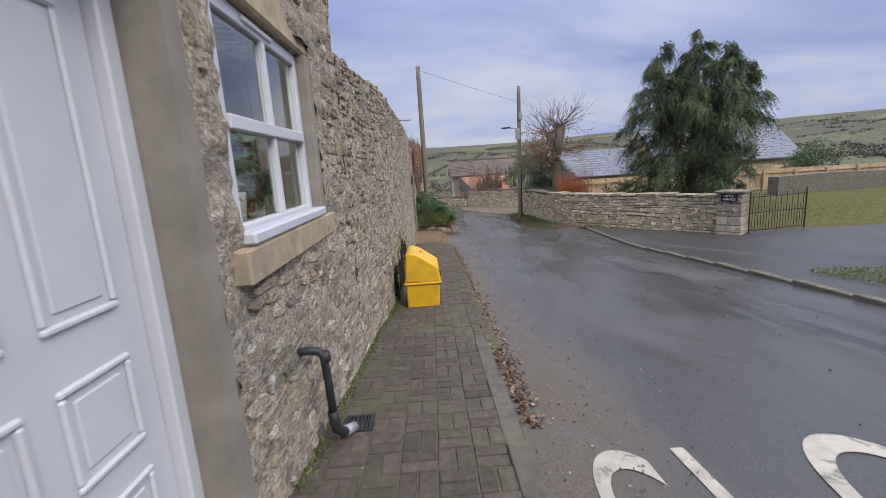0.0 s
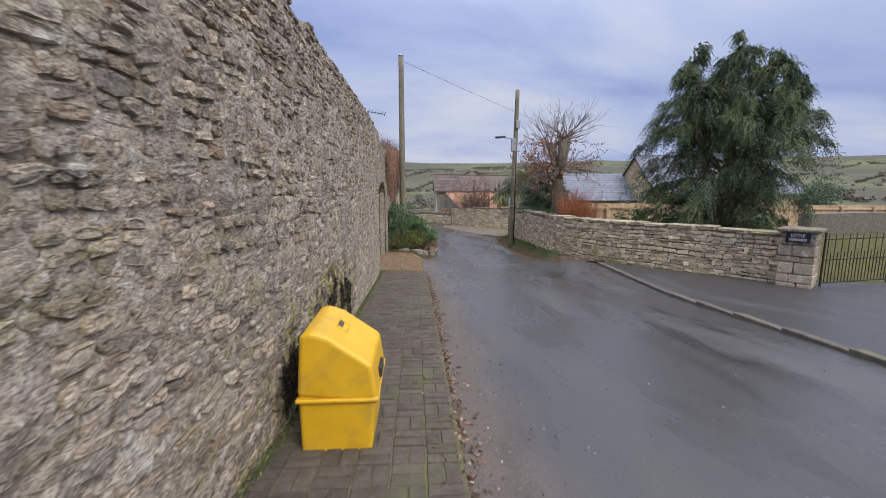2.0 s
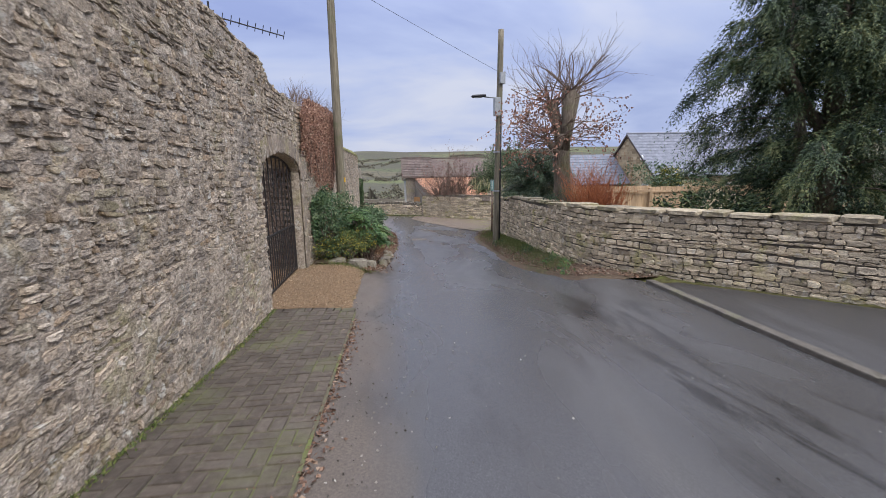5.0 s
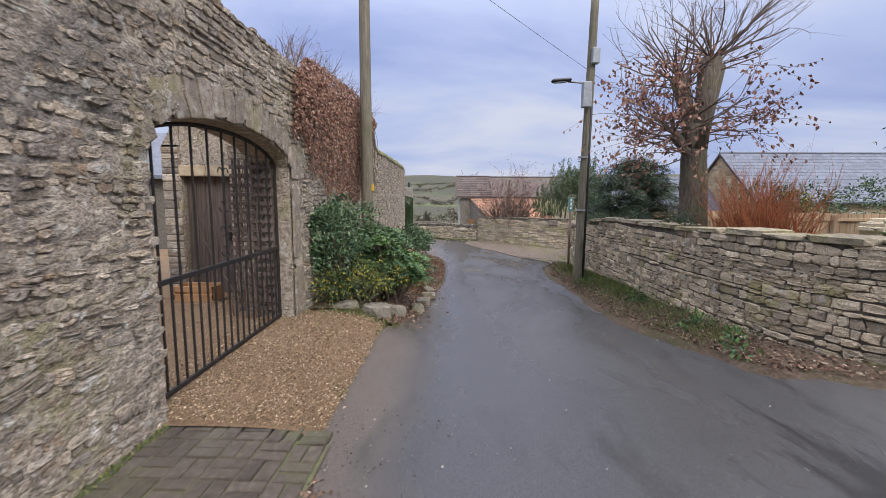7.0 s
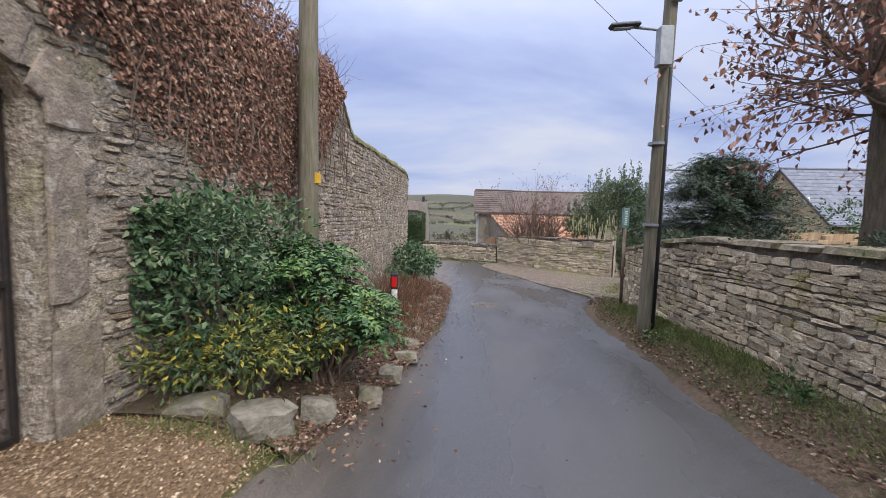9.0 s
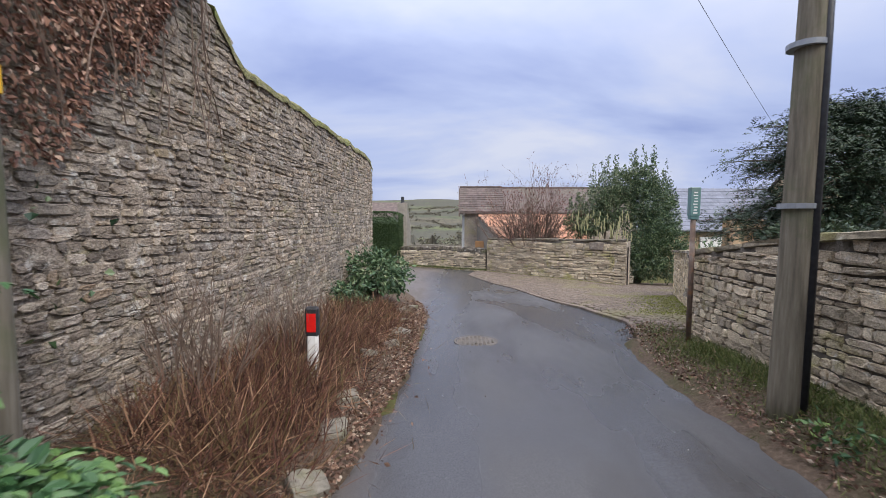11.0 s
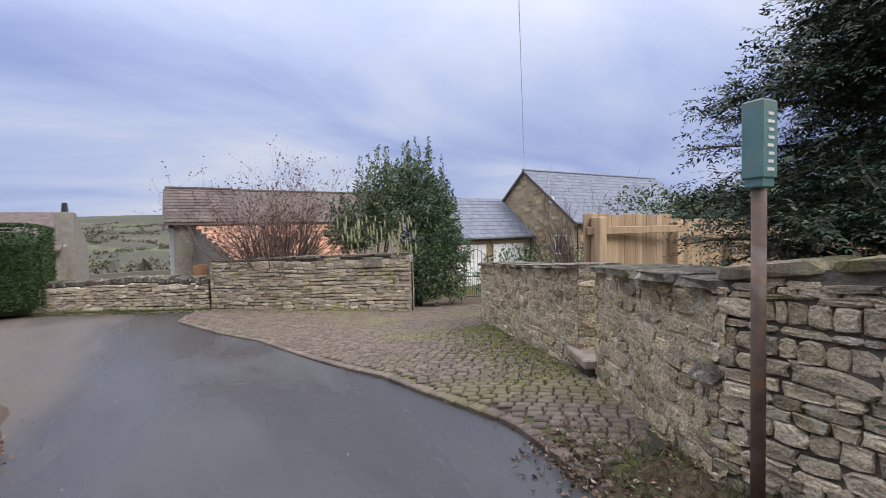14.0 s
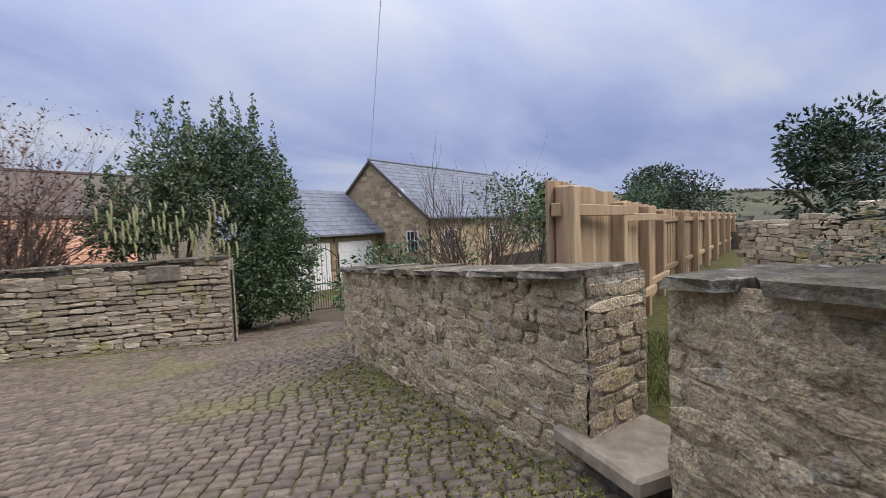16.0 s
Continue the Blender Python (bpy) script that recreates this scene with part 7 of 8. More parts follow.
def coursed_facing(ob, axis, at, a0, a1, z0, ztop, seed, skips=()):
    """Squared stones on a far wall, joined."""
    r = np.random.default_rng(seed)
    m, z = MB(), z0
    while z < 6:
        h, a = r.uniform(0.16, 0.24), a0
        while a < a1 - 0.06:
            l = min(r.uniform(0.25, 0.55), a1 - a)
            c = a + l / 2
            if z + h < ztop(c) and not any(s0 < c < s1 and w0 < z + h / 2 < w1 for s0, s1, w0, w1 in skips):
                d = r.uniform(0.008, 0.022)
                if axis == "x":
                    box(m, at - d, at + 0.02, a + 0.008, a + l - 0.008, z + 0.008, z + h - 0.008, 0)
                else:
                    box(m, a + 0.008, a + l - 0.008, at - d, at + 0.02, z + 0.008, z + h - 0.008, 0)
            a += l
        z += h
    o = part("stone_facing", m, M_HOUSESTONE, ob)
    o["kind"] = "stuff"


def new_house():
    ob = thing("stone_house", (21, 40, -3.2), "newly built sandstone house with grey slate roof and white windows", "house")
    ye, yr, yw, ze, zr = 39.5, 43.78, 48.06, 0.25, 3.66
    m = MB()
    extrude(m, [(ye + 0.3, -3.4), (yw - 0.3, -3.4), (yw - 0.3, ze + 0.1), (yr, zr - 0.12), (ye + 0.3, ze + 0.1)], "x", 21.0, 34.2)
    part("wall", m, M_HOUSESTONE, ob)
    coursed_facing(ob, "x", 21.0, ye + 0.3, yw - 0.3, -3.3, lambda y: ze + 0.05 + (zr - ze - 0.25) * (1 - abs(y - yr) / 4.28), 201, ((40.2, 41.4, -1.75, -0.2),))
    coursed_facing(ob, "y", ye + 0.3, 21.0, 34.2, -3.3, lambda x: ze + 0.05, 203, ((22.3, 23.6, -1.75, -0.2),))
    m = MB()
    for a, b in ((ye, yr), (yw, yr)):
        extrude(m, [(a, ze - 0.06), (b, zr - 0.06), (b, zr), (a, ze)], "x", 20.85, 34.4)
    rf = part("roof", m, M_SLATE, ob)
    roof_rows(rf, 20.85, 34.4, ye, ze, yr, zr, M_SLATE)
    m = MB()
    tube(m, [(20.85, yr, zr + 0.03), (34.4, yr, zr + 0.03)], 0.09, 8)
    part("ridge", m, M_SLATE, rf)
    m = MB()
    for a, b in ((ye, yr), (yw, yr)):
        extrude(m, [(a, ze - 0.2), (b, zr - 0.2), (b, zr - 0.02), (a, ze - 0.02)], "x", 20.84, 20.9)
    part("verge_board", m, M_OLDWOOD, rf)
    small_window(ob, "x", 21.0, 40.36, 41.2, -1.5, -0.4)
    small_window(ob, "y", ye + 0.3, 22.4, 23.5, -1.5, -0.4)
    small_window(ob, "y", ye + 0.3, 27.0, 28.1, -1.5, -0.4)
    m = MB()
    tube(m, [(21.1, ye - 0.05, ze - 0.08), (34.3, ye - 0.05, ze - 0.08)], 0.06, 6)
    tube(m, [(21.15, ye + 0.2, ze - 0.1), (21.15, ye + 0.2, -3.2)], 0.04, 6)
    part("gutter", m, M_BLACKP, ob)
    m = MB()
    tube(m, [(20.95, 41.4, 1.63), (20.88, 41.4, 1.63)], [0.2, 0.2], 14)
    part("alarm_box", m, M_WHITE, ob, "round white alarm box")
    gar = thing("garage_wing", (17, 43, -3.2), "stone garage wing with two white doors and slate roof", "garage")
    m = MB()
    extrude(m, [(43.2, -3.4), (48.6, -3.4), (48.6, -0.4), (46.1, 1.95), (43.2, -0.4)], "x", 12.0, 20.98)
    part("wall", m, M_HOUSESTONE, gar)
    coursed_facing(gar, "y", 43.2, 12.0, 20.98, -3.3, lambda x: -0.5, 207, ((15.3, 17.5, -4, -0.75), (17.8, 20.3, -4, -0.75)))
    m = MB()
    extrude(m, [(42.85, -0.52), (46.1, 2.0), (46.1, 2.06), (42.85, -0.46)], "x", 11.8, 20.98)
    extrude(m, [(49.0, -0.52), (46.1, 2.0), (46.1, 2.06), (49.0, -0.46)], "x", 11.8, 20.98)
    rf = part("roof", m, M_SLATE, gar)
    roof_rows(rf, 11.8, 20.98, 42.85, -0.46, 46.1, 2.06, M_SLATE, rows=11)
    for a, b in ((15.4, 17.4), (17.92, 20.22)):
        m = MB()
        box(m, a, b, 43.1, 43.19, -3.25, -0.84, 0.01)
        d = part("garage_door", m, M_WHITE, gar, "white up-and-over door")
        m = MB()
        for k in range(1, 5):
            box(m, a + 0.05, b - 0.05, 43.085, 43.105, -3.25 + 0.48 * k, -3.25 + 0.48 * k + 0.03, 0.004)
        part("door_rib", m, M_WHITE, d)
        m = MB()
        box(m, a - 0.2, b + 0.2, 43.1, 43.25, -0.84, -0.62, 0.01)
        part("lintel", m, M_DRESSED, gar)
    m = MB()
    tube(m, [(11.9, 42.8, -0.52), (20.9, 42.8, -0.52)], 0.05, 6)
    tube(m, [(20.75, 43.05, -0.55), (20.75, 43.05, -3.2)], 0.04, 6)
    part("gutter", m, M_BLACKP, gar)


new_house()


def old_barn():
    ob = thing("stone_barn", (6, 44, -2.3), "old stone barn with brown stone-tile roof and orange pantile lean-to", "barn")
    x0, x1, ye, yr, yw, ze, zr = 2.15, 10.6, 39.9, 42.3, 44.7, 0.45, 1.82
    m = MB()
    extrude(m, [(ye + 0.25, -3.2), (yw - 0.25, -3.2), (yw - 0.25, ze), (yr, zr - 0.1), (ye + 0.25, ze)], "x", x0, x1)
    part("wall", m, M_MORTAR, ob)
    m = MB()
    for a in (ye, yw):
        extrude(m, [(a, ze - 0.06), (yr, zr - 0.06), (yr, zr), (a, ze)], "x", x0 - 0.25, x1 + 0.2)
    rf = part("roof", m, M_STONESLATE, ob)
    roof_rows(rf, x0 - 0.25, 4.2, ye, ze + 0.02, yr, zr + 0.02, M_STONESLATE, "tile_course", 11)
    roof_rows(rf, 4.2, x1 + 0.2, ye, ze - 0.04, yr, zr - 0.04, M_STONESLATE, "tile_course", 11)
    m = MB()
    tube(m, [(x0 - 0.25, yr, zr + 0.03), (4.2, yr, zr + 0.03)], 0.07, 6)
    tube(m, [(4.2, yr, zr - 0.01), (x1, yr, zr - 0.01)], 0.07, 6)
    part("ridge", m, M_STONESLATE, rf)
    m = MB()
    extrude(m, [(ye, ze - 0.22), (yr, zr - 0.2), (yr, zr - 0.02), (ye, ze - 0.03)], "x", x0 - 0.3, x0 - 0.22)
    part("verge_board", m, M_OLDWOOD, rf)
    m = MB()
    pr = [(37.5, -2.6), (ye + 0.3, -2.6), (ye + 0.3, 0.28), (37.5, -0.85)]
    m.add([(2.75 + (ye + 0.3 - y) * 0.38, y, z) for y, z in pr] + [(7.5, y, z) for y, z in pr], [(3, 2, 1, 0), (4, 5, 6, 7), (0, 1, 5, 4), (1, 2, 6, 5), (2, 3, 7, 6), (3, 0, 4, 7)])
    lean = part("lean_to", m, M_CEMENT, ob, "rendered lean-to")
    roof_rows(lean, 2.70, 7.6, 37.3, -0.86, ye + 0.1, 0.36, M_PANTILE, "pantile_course", 8, skew=1.05)
    m = MB()
    box(m, 2.66, 3.12, 39.35, 39.43, -2.6, -0.95, 0.01)
    part("door", m, M_ORANGE, ob, "orange-brown wooden door")
    m = MB()
    box(m, 2.02, 2.16, 40.4, 40.7, -3, 0.3, 0.01)
    part("white_quoin", m, M_WHITE, ob)


old_barn()


def far_cottage():
    ob = thing("far_cottage", (-4, 50, -3), "far stone cottage with a tall chimney beside the hedge", "house")
    m = MB()
    extrude(m, [(46.2, -4), (51, -4), (51, -0.3), (48.6, 1.2), (46.2, -0.3)], "x", -10, -1.75)
    part("wall", m, M_CEMENT, ob)
    m = MB()
    for a in (45.9, 51.3):
        extrude(m, [(a, -0.5), (48.6, 1.15), (48.6, 1.25), (a, -0.4)], "x", -10.2, -1.85)
    rf = part("roof", m, M_STONESLATE, ob)
    m = MB()
    box(m, -2.1, -1.5, 46.4, 47.0, -4, 1.15, 0.02)
    c = part("chimney", m, M_CEMENT, ob)
    m = MB()
    tube(m, [(-1.8, 46.7, 1.1), (-1.8, 46.7, 1.55)], [0.13, 0.09], 10)
    part("chimney_pot", m, M_BLACKP, c)
    m = MB()
    box(m, -7.6, -7.0, 46.4, 47.0, 0, 1.7, 0.02)
    part("chimney", m, M_CEMENT, ob)
    for k, (x, y, w) in enumerate(((14, 90, 9), (-22, 105, 8), (30, 110, 9), (-6, 170, 9))):
        h = thing("village_house", (x, y, terrain(x, y)), "distant stone village house with dark roof", "house", "village houses in the valley")
        z = terrain(x, y)
        m = MB()
        extrude(m, [(y, z - 1), (y + 5, z - 1), (y + 5, z + 2.6), (y + 2.5, z + 4.4), (y, z + 2.6)], "x", x, x + w)
        part("wall", m, M_DRESSED if k % 2 else M_MORTAR, h)
        m = MB()
        for a in (y - 0.3, y + 5.3):
            extrude(m, [(a, z + 2.4), (y + 2.5, z + 4.4), (y + 2.5, z + 4.55), (a, z + 2.55)], "x", x - 0.3, x + w + 0.3)
        part("roof", m, M_SLATE if k % 2 else M_STONESLATE, h)
        for q in range(int(w // 2)):
            m = MB()
            box(m, x + 0.6 + q * 2, x + 1.5 + q * 2, y - 0.05, y + 0.05, z + 0.7, z + 1.8, 0.01)
            part("window", m, M_SIGN, h)


far_cottage()


# ---- board fence ----
def board_fence():
    ob = thing("board_fence", (7, 26.7, -1.9), "new light-brown close-board timber fence with square posts", "fence")
    fy = lambda x: float(np.interp(x, (7.0, 13.0, 29.0), (26.68, 27.25, 27.1)))
    x, k, w = 7.0, 0, 2.0
    while x < 28:
        top = (0.13, 0.055, 0.04)[k] if k < 3 else 0.03 - 0.014 * k
        z = G(min(x, 12), 26.7)
        m = MB()
        box(m, x - 0.075, x + 0.075, fy(x) - 0.15, fy(x) - 0.002, z - 0.3, top - 0.04, 0.012)
        part("post", m, M_FENCE, ob)
        for zr in (z + 0.35, top - 0.27):
            m = MB()
            box(m, x - 0.14 if k == 0 else x + 0.075, x + w - 0.075, fy(x) - 0.065, fy(x) - 0.002, zr, zr + 0.1, 0.006)
            part("rail", m, M_FENCE, ob)
        n = 15 if x < 17 else 9
        x_a = x - 0.18 if k == 0 else x
        for q in range(n):
            xa, xb = x_a + (x + w - x_a) * q / n, x_a + (x + w - x_a) * (q + 1) / n
            m = MB()
            e = 0.010 * math.sin(q * 7.3 + k)
            box(m, xa + 0.003, xb - 0.003, fy(xa) + 0.002 + 0.012 * (q % 2), fy(xa) + 0.022 + 0.012 * (q % 2), z, top + e, 0.003)
            part("board", m, M_FENCE, ob)
        x += w
        k += 1


board_fence()


# ---- further garden and field: ruined wall, trees, field walls, woods ----
def ruin_wall():
    r = np.random.default_rng(211)
    ob = thing("ruined_wall", (14.4, 24.6, -1.7), "rough broken stone field wall with uneven top", "wall")
    m = MB()
    a, b = Vector((16.2, 25.9)), Vector((12.6, 23.3))
    z, row = -1.9, 0
    while z < 0.7:
        h, u = r.uniform(0.06, 0.12), r.uniform(0, 0.05)
        while u < 1:
            l = r.uniform(0.12, 0.32)
            c = a.lerp(b, u)
            top = -0.50 + 0.42 * u + 0.25 * noise.noise((u * 5, 0, 3))
            if z < top:
                box(m, -l / 2, l / 2, -0.25, 0.25, -h / 2, h / 2, 0.012, pose(c.x, c.y, z + h / 2, r.normal(0, 3), r.normal(0, 3), 36 + r.normal(0, 4)))
            u += l / 4.4
        z += h * 0.97
        row += 1
    part("stones", m, M_DRY, ob)


ruin_wall()


def far_tree(x, y, h, w, material, label, seed, evergreen, name="tree"):
    rg = np.random.default_rng(seed)
    z = terrain(x, y)
    ob = thing(name, (x, y, z), label, "tree", "trees in the fields")
    m, tips = MB(), []
    tube(m, [(x, y, z - 0.3), (x, y, z + h * 0.3)], [0.03 * h, 0.022 * h], 7)
    for k in range(7):
        a = rg.uniform(0, 2 * math.pi)
        d = np.array([math.cos(a) * 0.6, math.sin(a) * 0.6, 0.8])
        twig_tree(m, (x, y, z + h * rg.uniform(0.2, 0.35)), d / np.linalg.norm(d), h * 0.33, 0.016 * h, 3 if not evergreen else 1, rg, 0.5, 0.25, tips, 0.62, (2, 4))
    part("trunk", m, M_BARK if evergreen else M_TWIG, ob)
    if evergreen:
        c = MB()
        for q in range(9):
            cc = np.array([x, y, z + h * 0.6]) + rg.normal(0, 0.28, 3) * np.array([w, w, h * 0.4])
            pos, d = blob_points(cc, (w * 0.42, w * 0.42, h * 0.2), 420, rg, 0.4)
            leaves(c, pos, d, h * 0.04, 2.2, 0.1, 0.3, rg)
        part("crown", c, material, ob)


far_tree(16.8, 24.4, 3.7, 1.7, L_YEW, "dark spreading pine by the ruined wall", 223, True)
far_tree(52, 36, 9, 4, L_YEW, "tall dark conifer across the field", 225, True)
far_tree(60, 34, 9, 8, L_YEW, "bare spreading winter tree across the field", 227, False)
far_tree(27, 31.3, 3.6, 2.2, L_SHRUB, "rounded evergreen across the field", 229, True)
far_tree(34, 22, 2.2, 2.6, L_HEDGE, "small dark evergreen bush in the field", 231, True)
far_tree(40, 31.5, 7.0, 5.0, L_YEW, "dark evergreen tree at the field edge", 233, True)
rg_t = np.random.default_rng(235)
for k in range(24):
    a = rg_t.uniform(-0.35, 1.35)
    d = rg_t.uniform(90, 420)
    far_tree(4 + d * math.sin(a), 20 + d * math.cos(a), rg_t.uniform(6, 11), 6, L_HEDGE, "distant winter tree in the valley", 240 + k, k % 3 == 0)


def field_walls():
    r = np.random.default_rng(251)
    for k, (x0, y0, x1, y1) in enumerate(((15, 18.5, 60, 26), (30, 16, 85, 12), (26, 12, 30, 60), (20, 30, 90, 60), (-30, 70, 60, 85), (-10, 130, 90, 150), (40, 100, 60, 240))):
        ob = thing("field_wall", (x0, y0, terrain(x0, y0)), "long dry-stone field wall", "wall", "field walls")
        p = along([(x0, y0), (x1, y1)], 3.0)
        m = MB()
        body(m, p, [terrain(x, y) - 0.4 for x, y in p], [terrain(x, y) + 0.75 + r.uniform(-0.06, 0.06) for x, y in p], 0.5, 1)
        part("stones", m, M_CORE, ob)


field_walls()


def far_woods():
    """Hedgerows and woods on the valley sides."""
    rg = np.random.default_rng(261)
    m = MB()
    pos = []
    for k in range(430):
        a = rg.uniform(-0.5, 1.6)
        d = rg.uniform(150, 1500) ** 1.0
        cx, cy = 4 + d * math.sin(a), 20 + d * math.cos(a)
        th = rg.uniform(0, math.pi)
        L = rg.uniform(40, 170)
        for q in range(int(L / 4)):
            u = rg.uniform(-0.5, 0.5) * L
            x, y = cx + u * math.cos(th) + rg.normal(0, 1.5), cy + u * math.sin(th) + rg.normal(0, 1.5)
            s = rg.uniform(2.0, 5.5)
            z = terrain(x, y)
            for w in range(7):
                pos.append((x + rg.normal(0, s * 0.35), y + rg.normal(0, s * 0.35), z + rg.uniform(0.1, 1.0) * s))
    leaves(m, pos, rg.normal(0, 1, (len(pos), 3)), 2.6, 1.3, 0, 0.4, rg)
    solo("far_woods", m, L_FARWOOD, "distant bare hedgerows and woods on the hills", "woods", "", "stuff")


L_FARWOOD = leaf_mat("winter_wood", [(0, (0.07, 0.07, 0.055)), (0.5, (0.12, 0.105, 0.08)), (1, (0.16, 0.15, 0.10))], 0.9)
far_woods()


# ---- stones, pavers, setts, copings: pieces last ----
def stone_template(seed, rough):
    """A hewn stone, 1 long (x), 1 high (z), its face towards +y, with rounded uneven edges."""
    r = np.random.default_rng(seed)
    base = [(-0.5, -0.5), (0.0, -0.5), (0.5, -0.5), (0.5, 0.0), (0.5, 0.5), (0.0, 0.5), (-0.5, 0.5), (-0.5, 0.0)]
    b = np.array(base) * np.array([0.97, 0.93])
    corner = np.array([1, 0, 1, 0, 1, 0, 1, 0])
    b *= (1 - corner * r.uniform(0.02, 0.05 + 0.16 * rough, 8))[:, None]
    b += r.uniform(-0.045, 0.045, (8, 2)) * (0.3 + rough)
    rings = [(1.0, -1.0), (1.0, 0.45), (0.90, 0.92), (0.68, 1.0)] if rough > 1.2 else [(1.0, -1.0), (1.0, 0.6), (0.92, 0.92), (0.6, 1.0)]
    v = []
    for k, (s, d) in enumerate(rings):
        for i in range(8):
            j = r.uniform(-0.25, 0.15) * (k >= 2)
            v.append((b[i, 0] * s, d + j, b[i, 1] * s))
    f = [(k * 8 + i, k * 8 + (i + 1) % 8, k * 8 + 8 + (i + 1) % 8, k * 8 + 8 + i) for k in range(3) for i in range(8)]
    f.append(tuple(range(24, 32)))
    return np.array(v), f


def block_template(bev=0.05, tilt=0.0, seed=0):
    m = MB()
    box(m, -0.5, 0.5, -0.5, 0.5, -0.5, 0.5, bev)
    r = np.random.default_rng(seed)
    v = np.concatenate(m.v)
    if tilt:
        v = v + r.normal(0, tilt, v.shape)
    return v, [f for f in m.f if max(f) < 24]


def top_block_template(bx, by, seed=0, dome=0.0):
    """A paving piece seen from above: walls, a chamfer and a top; unit size, top at z = 0.5."""
    r = np.random.default_rng(seed)
    c = np.array([(-0.5, -0.5), (0.5, -0.5), (0.5, 0.5), (-0.5, 0.5)]) + r.uniform(-0.02, 0.02, (4, 2)) * (1 + 4 * dome)
    v = [(x, y, -0.5) for x, y in c] + [(x, y, 0.30 - dome) for x, y in c] + [(x * (1 - 2 * bx), y * (1 - 2 * by), 0.5) for x, y in c]
    f = [(k * 4 + i, k * 4 + (i + 1) % 4, k * 4 + 4 + (i + 1) % 4, k * 4 + 4 + i) for k in range(2) for i in range(4)] + [(8, 9, 10, 11)]
    return np.array(v), f


def place(name, rest_name, pieces, templates, material, parent, near, count=300, smooth=False):
    """Pieces: (matrix 4x4 numpy, template number). The ones nearest to the plan point become parts of their own, the rest one joined part."""
    pieces = sorted(pieces, key=lambda p: (p[0][0, 3] - near[0]) ** 2 + (p[0][1, 3] - near[1]) ** 2 + 0.3 * (p[0][2, 3] - near[2]) ** 2)
    meshes = []
    for v, f in templates:
        me = bpy.data.meshes.new(name)
        me.from_pydata(v.tolist(), [], f)
        me.materials.append(material)
        if smooth:
            me.polygons.foreach_set("use_smooth", [True] * len(me.polygons))
        meshes.append(me)
    b = BASE[parent]
    for m, t in pieces[:count]:
        ob = new(name, meshes[t])
        ob.parent = parent
        mm = m.copy()
        mm[:3, 3] -= np.array(b)
        ob.matrix_basis = Matrix(mm.tolist())
    rest = MB()
    for m, t in pieces[count:]:
        v, f = templates[t]
        rest.add(v @ m[:3, :3].T + m[:3, 3], f)
    if rest.n:
        ob = part(rest_name, rest, material, parent, smooth=smooth)
        ob["kind"] = "stuff"


def frame_on(p, tangent, outward, size, roll=0.0):
    """Matrix of a stone: x along the wall, y outward, z up."""
    t = Vector((tangent[0], tangent[1], 0)).normalized()
    o = Vector((outward[0], outward[1], 0)).normalized()
    u = Vector((0, 0, 1))
    c, s = math.cos(roll), math.sin(roll)
    t2, u2 = t * c + u * s, u * c - t * s
    m = np.eye(4)
    m[:3, 0], m[:3, 1], m[:3, 2], m[:3, 3] = np.array(t2) * size[0], np.array(o) * size[1], np.array(u2) * size[2], p
    return m


def coat(parent, path, bottom, top, side, amp, material, res=0.045, hole=None, seed=0, lift=-0.001):
    """The uneven mortar face between the stones."""
    p = along(path, res)
    zs = np.arange(min(bottom(*q) for q in p) - 0.1, max(top(*q) for q in p) + res, res)
    v, ok = [], []
    for i, (x, y) in enumerate(p):
        a, b = p[max(i - 1, 0)], p[min(i + 1, len(p) - 1)]
        t = Vector((b[0] - a[0], b[1] - a[1])).normalized()
        ox, oy = t.y * side, -t.x * side
        zt, zb = top(x, y) + 0.02, bottom(x, y) - 0.1
        for z in zs:
            zz = min(max(z, zb), zt)
            q = Vector((x * 4.0, y * 4.0, zz * 6.5 + seed))
            d = amp * (0.9 * noise.noise(q) + 0.7 * noise.noise(q * 2.7) + 0.45 * noise.noise(q * 6.1)) + lift
            v.append((x + ox * d, y + oy * d, zz))
            ok.append(zb - 1e-6 <= z <= zt + res and not (hole and hole(x, y, zz)))
    n = len(zs)
    f = [(i * n + k, (i + 1) * n + k, (i + 1) * n + k + 1, i * n + k + 1) for i in range(len(p) - 1) for k in range(n - 1) if ok[i * n + k] and ok[(i + 1) * n + k] and ok[i * n + k + 1] and ok[(i + 1) * n + k + 1]]
    part("mortar_face", MB().add(v, f), material, parent, smooth=True)


STONES_R = [stone_template(s, 1.35) for s in range(14)]
STONES_D = [stone_template(50 + s, 1.25) for s in range(12)]


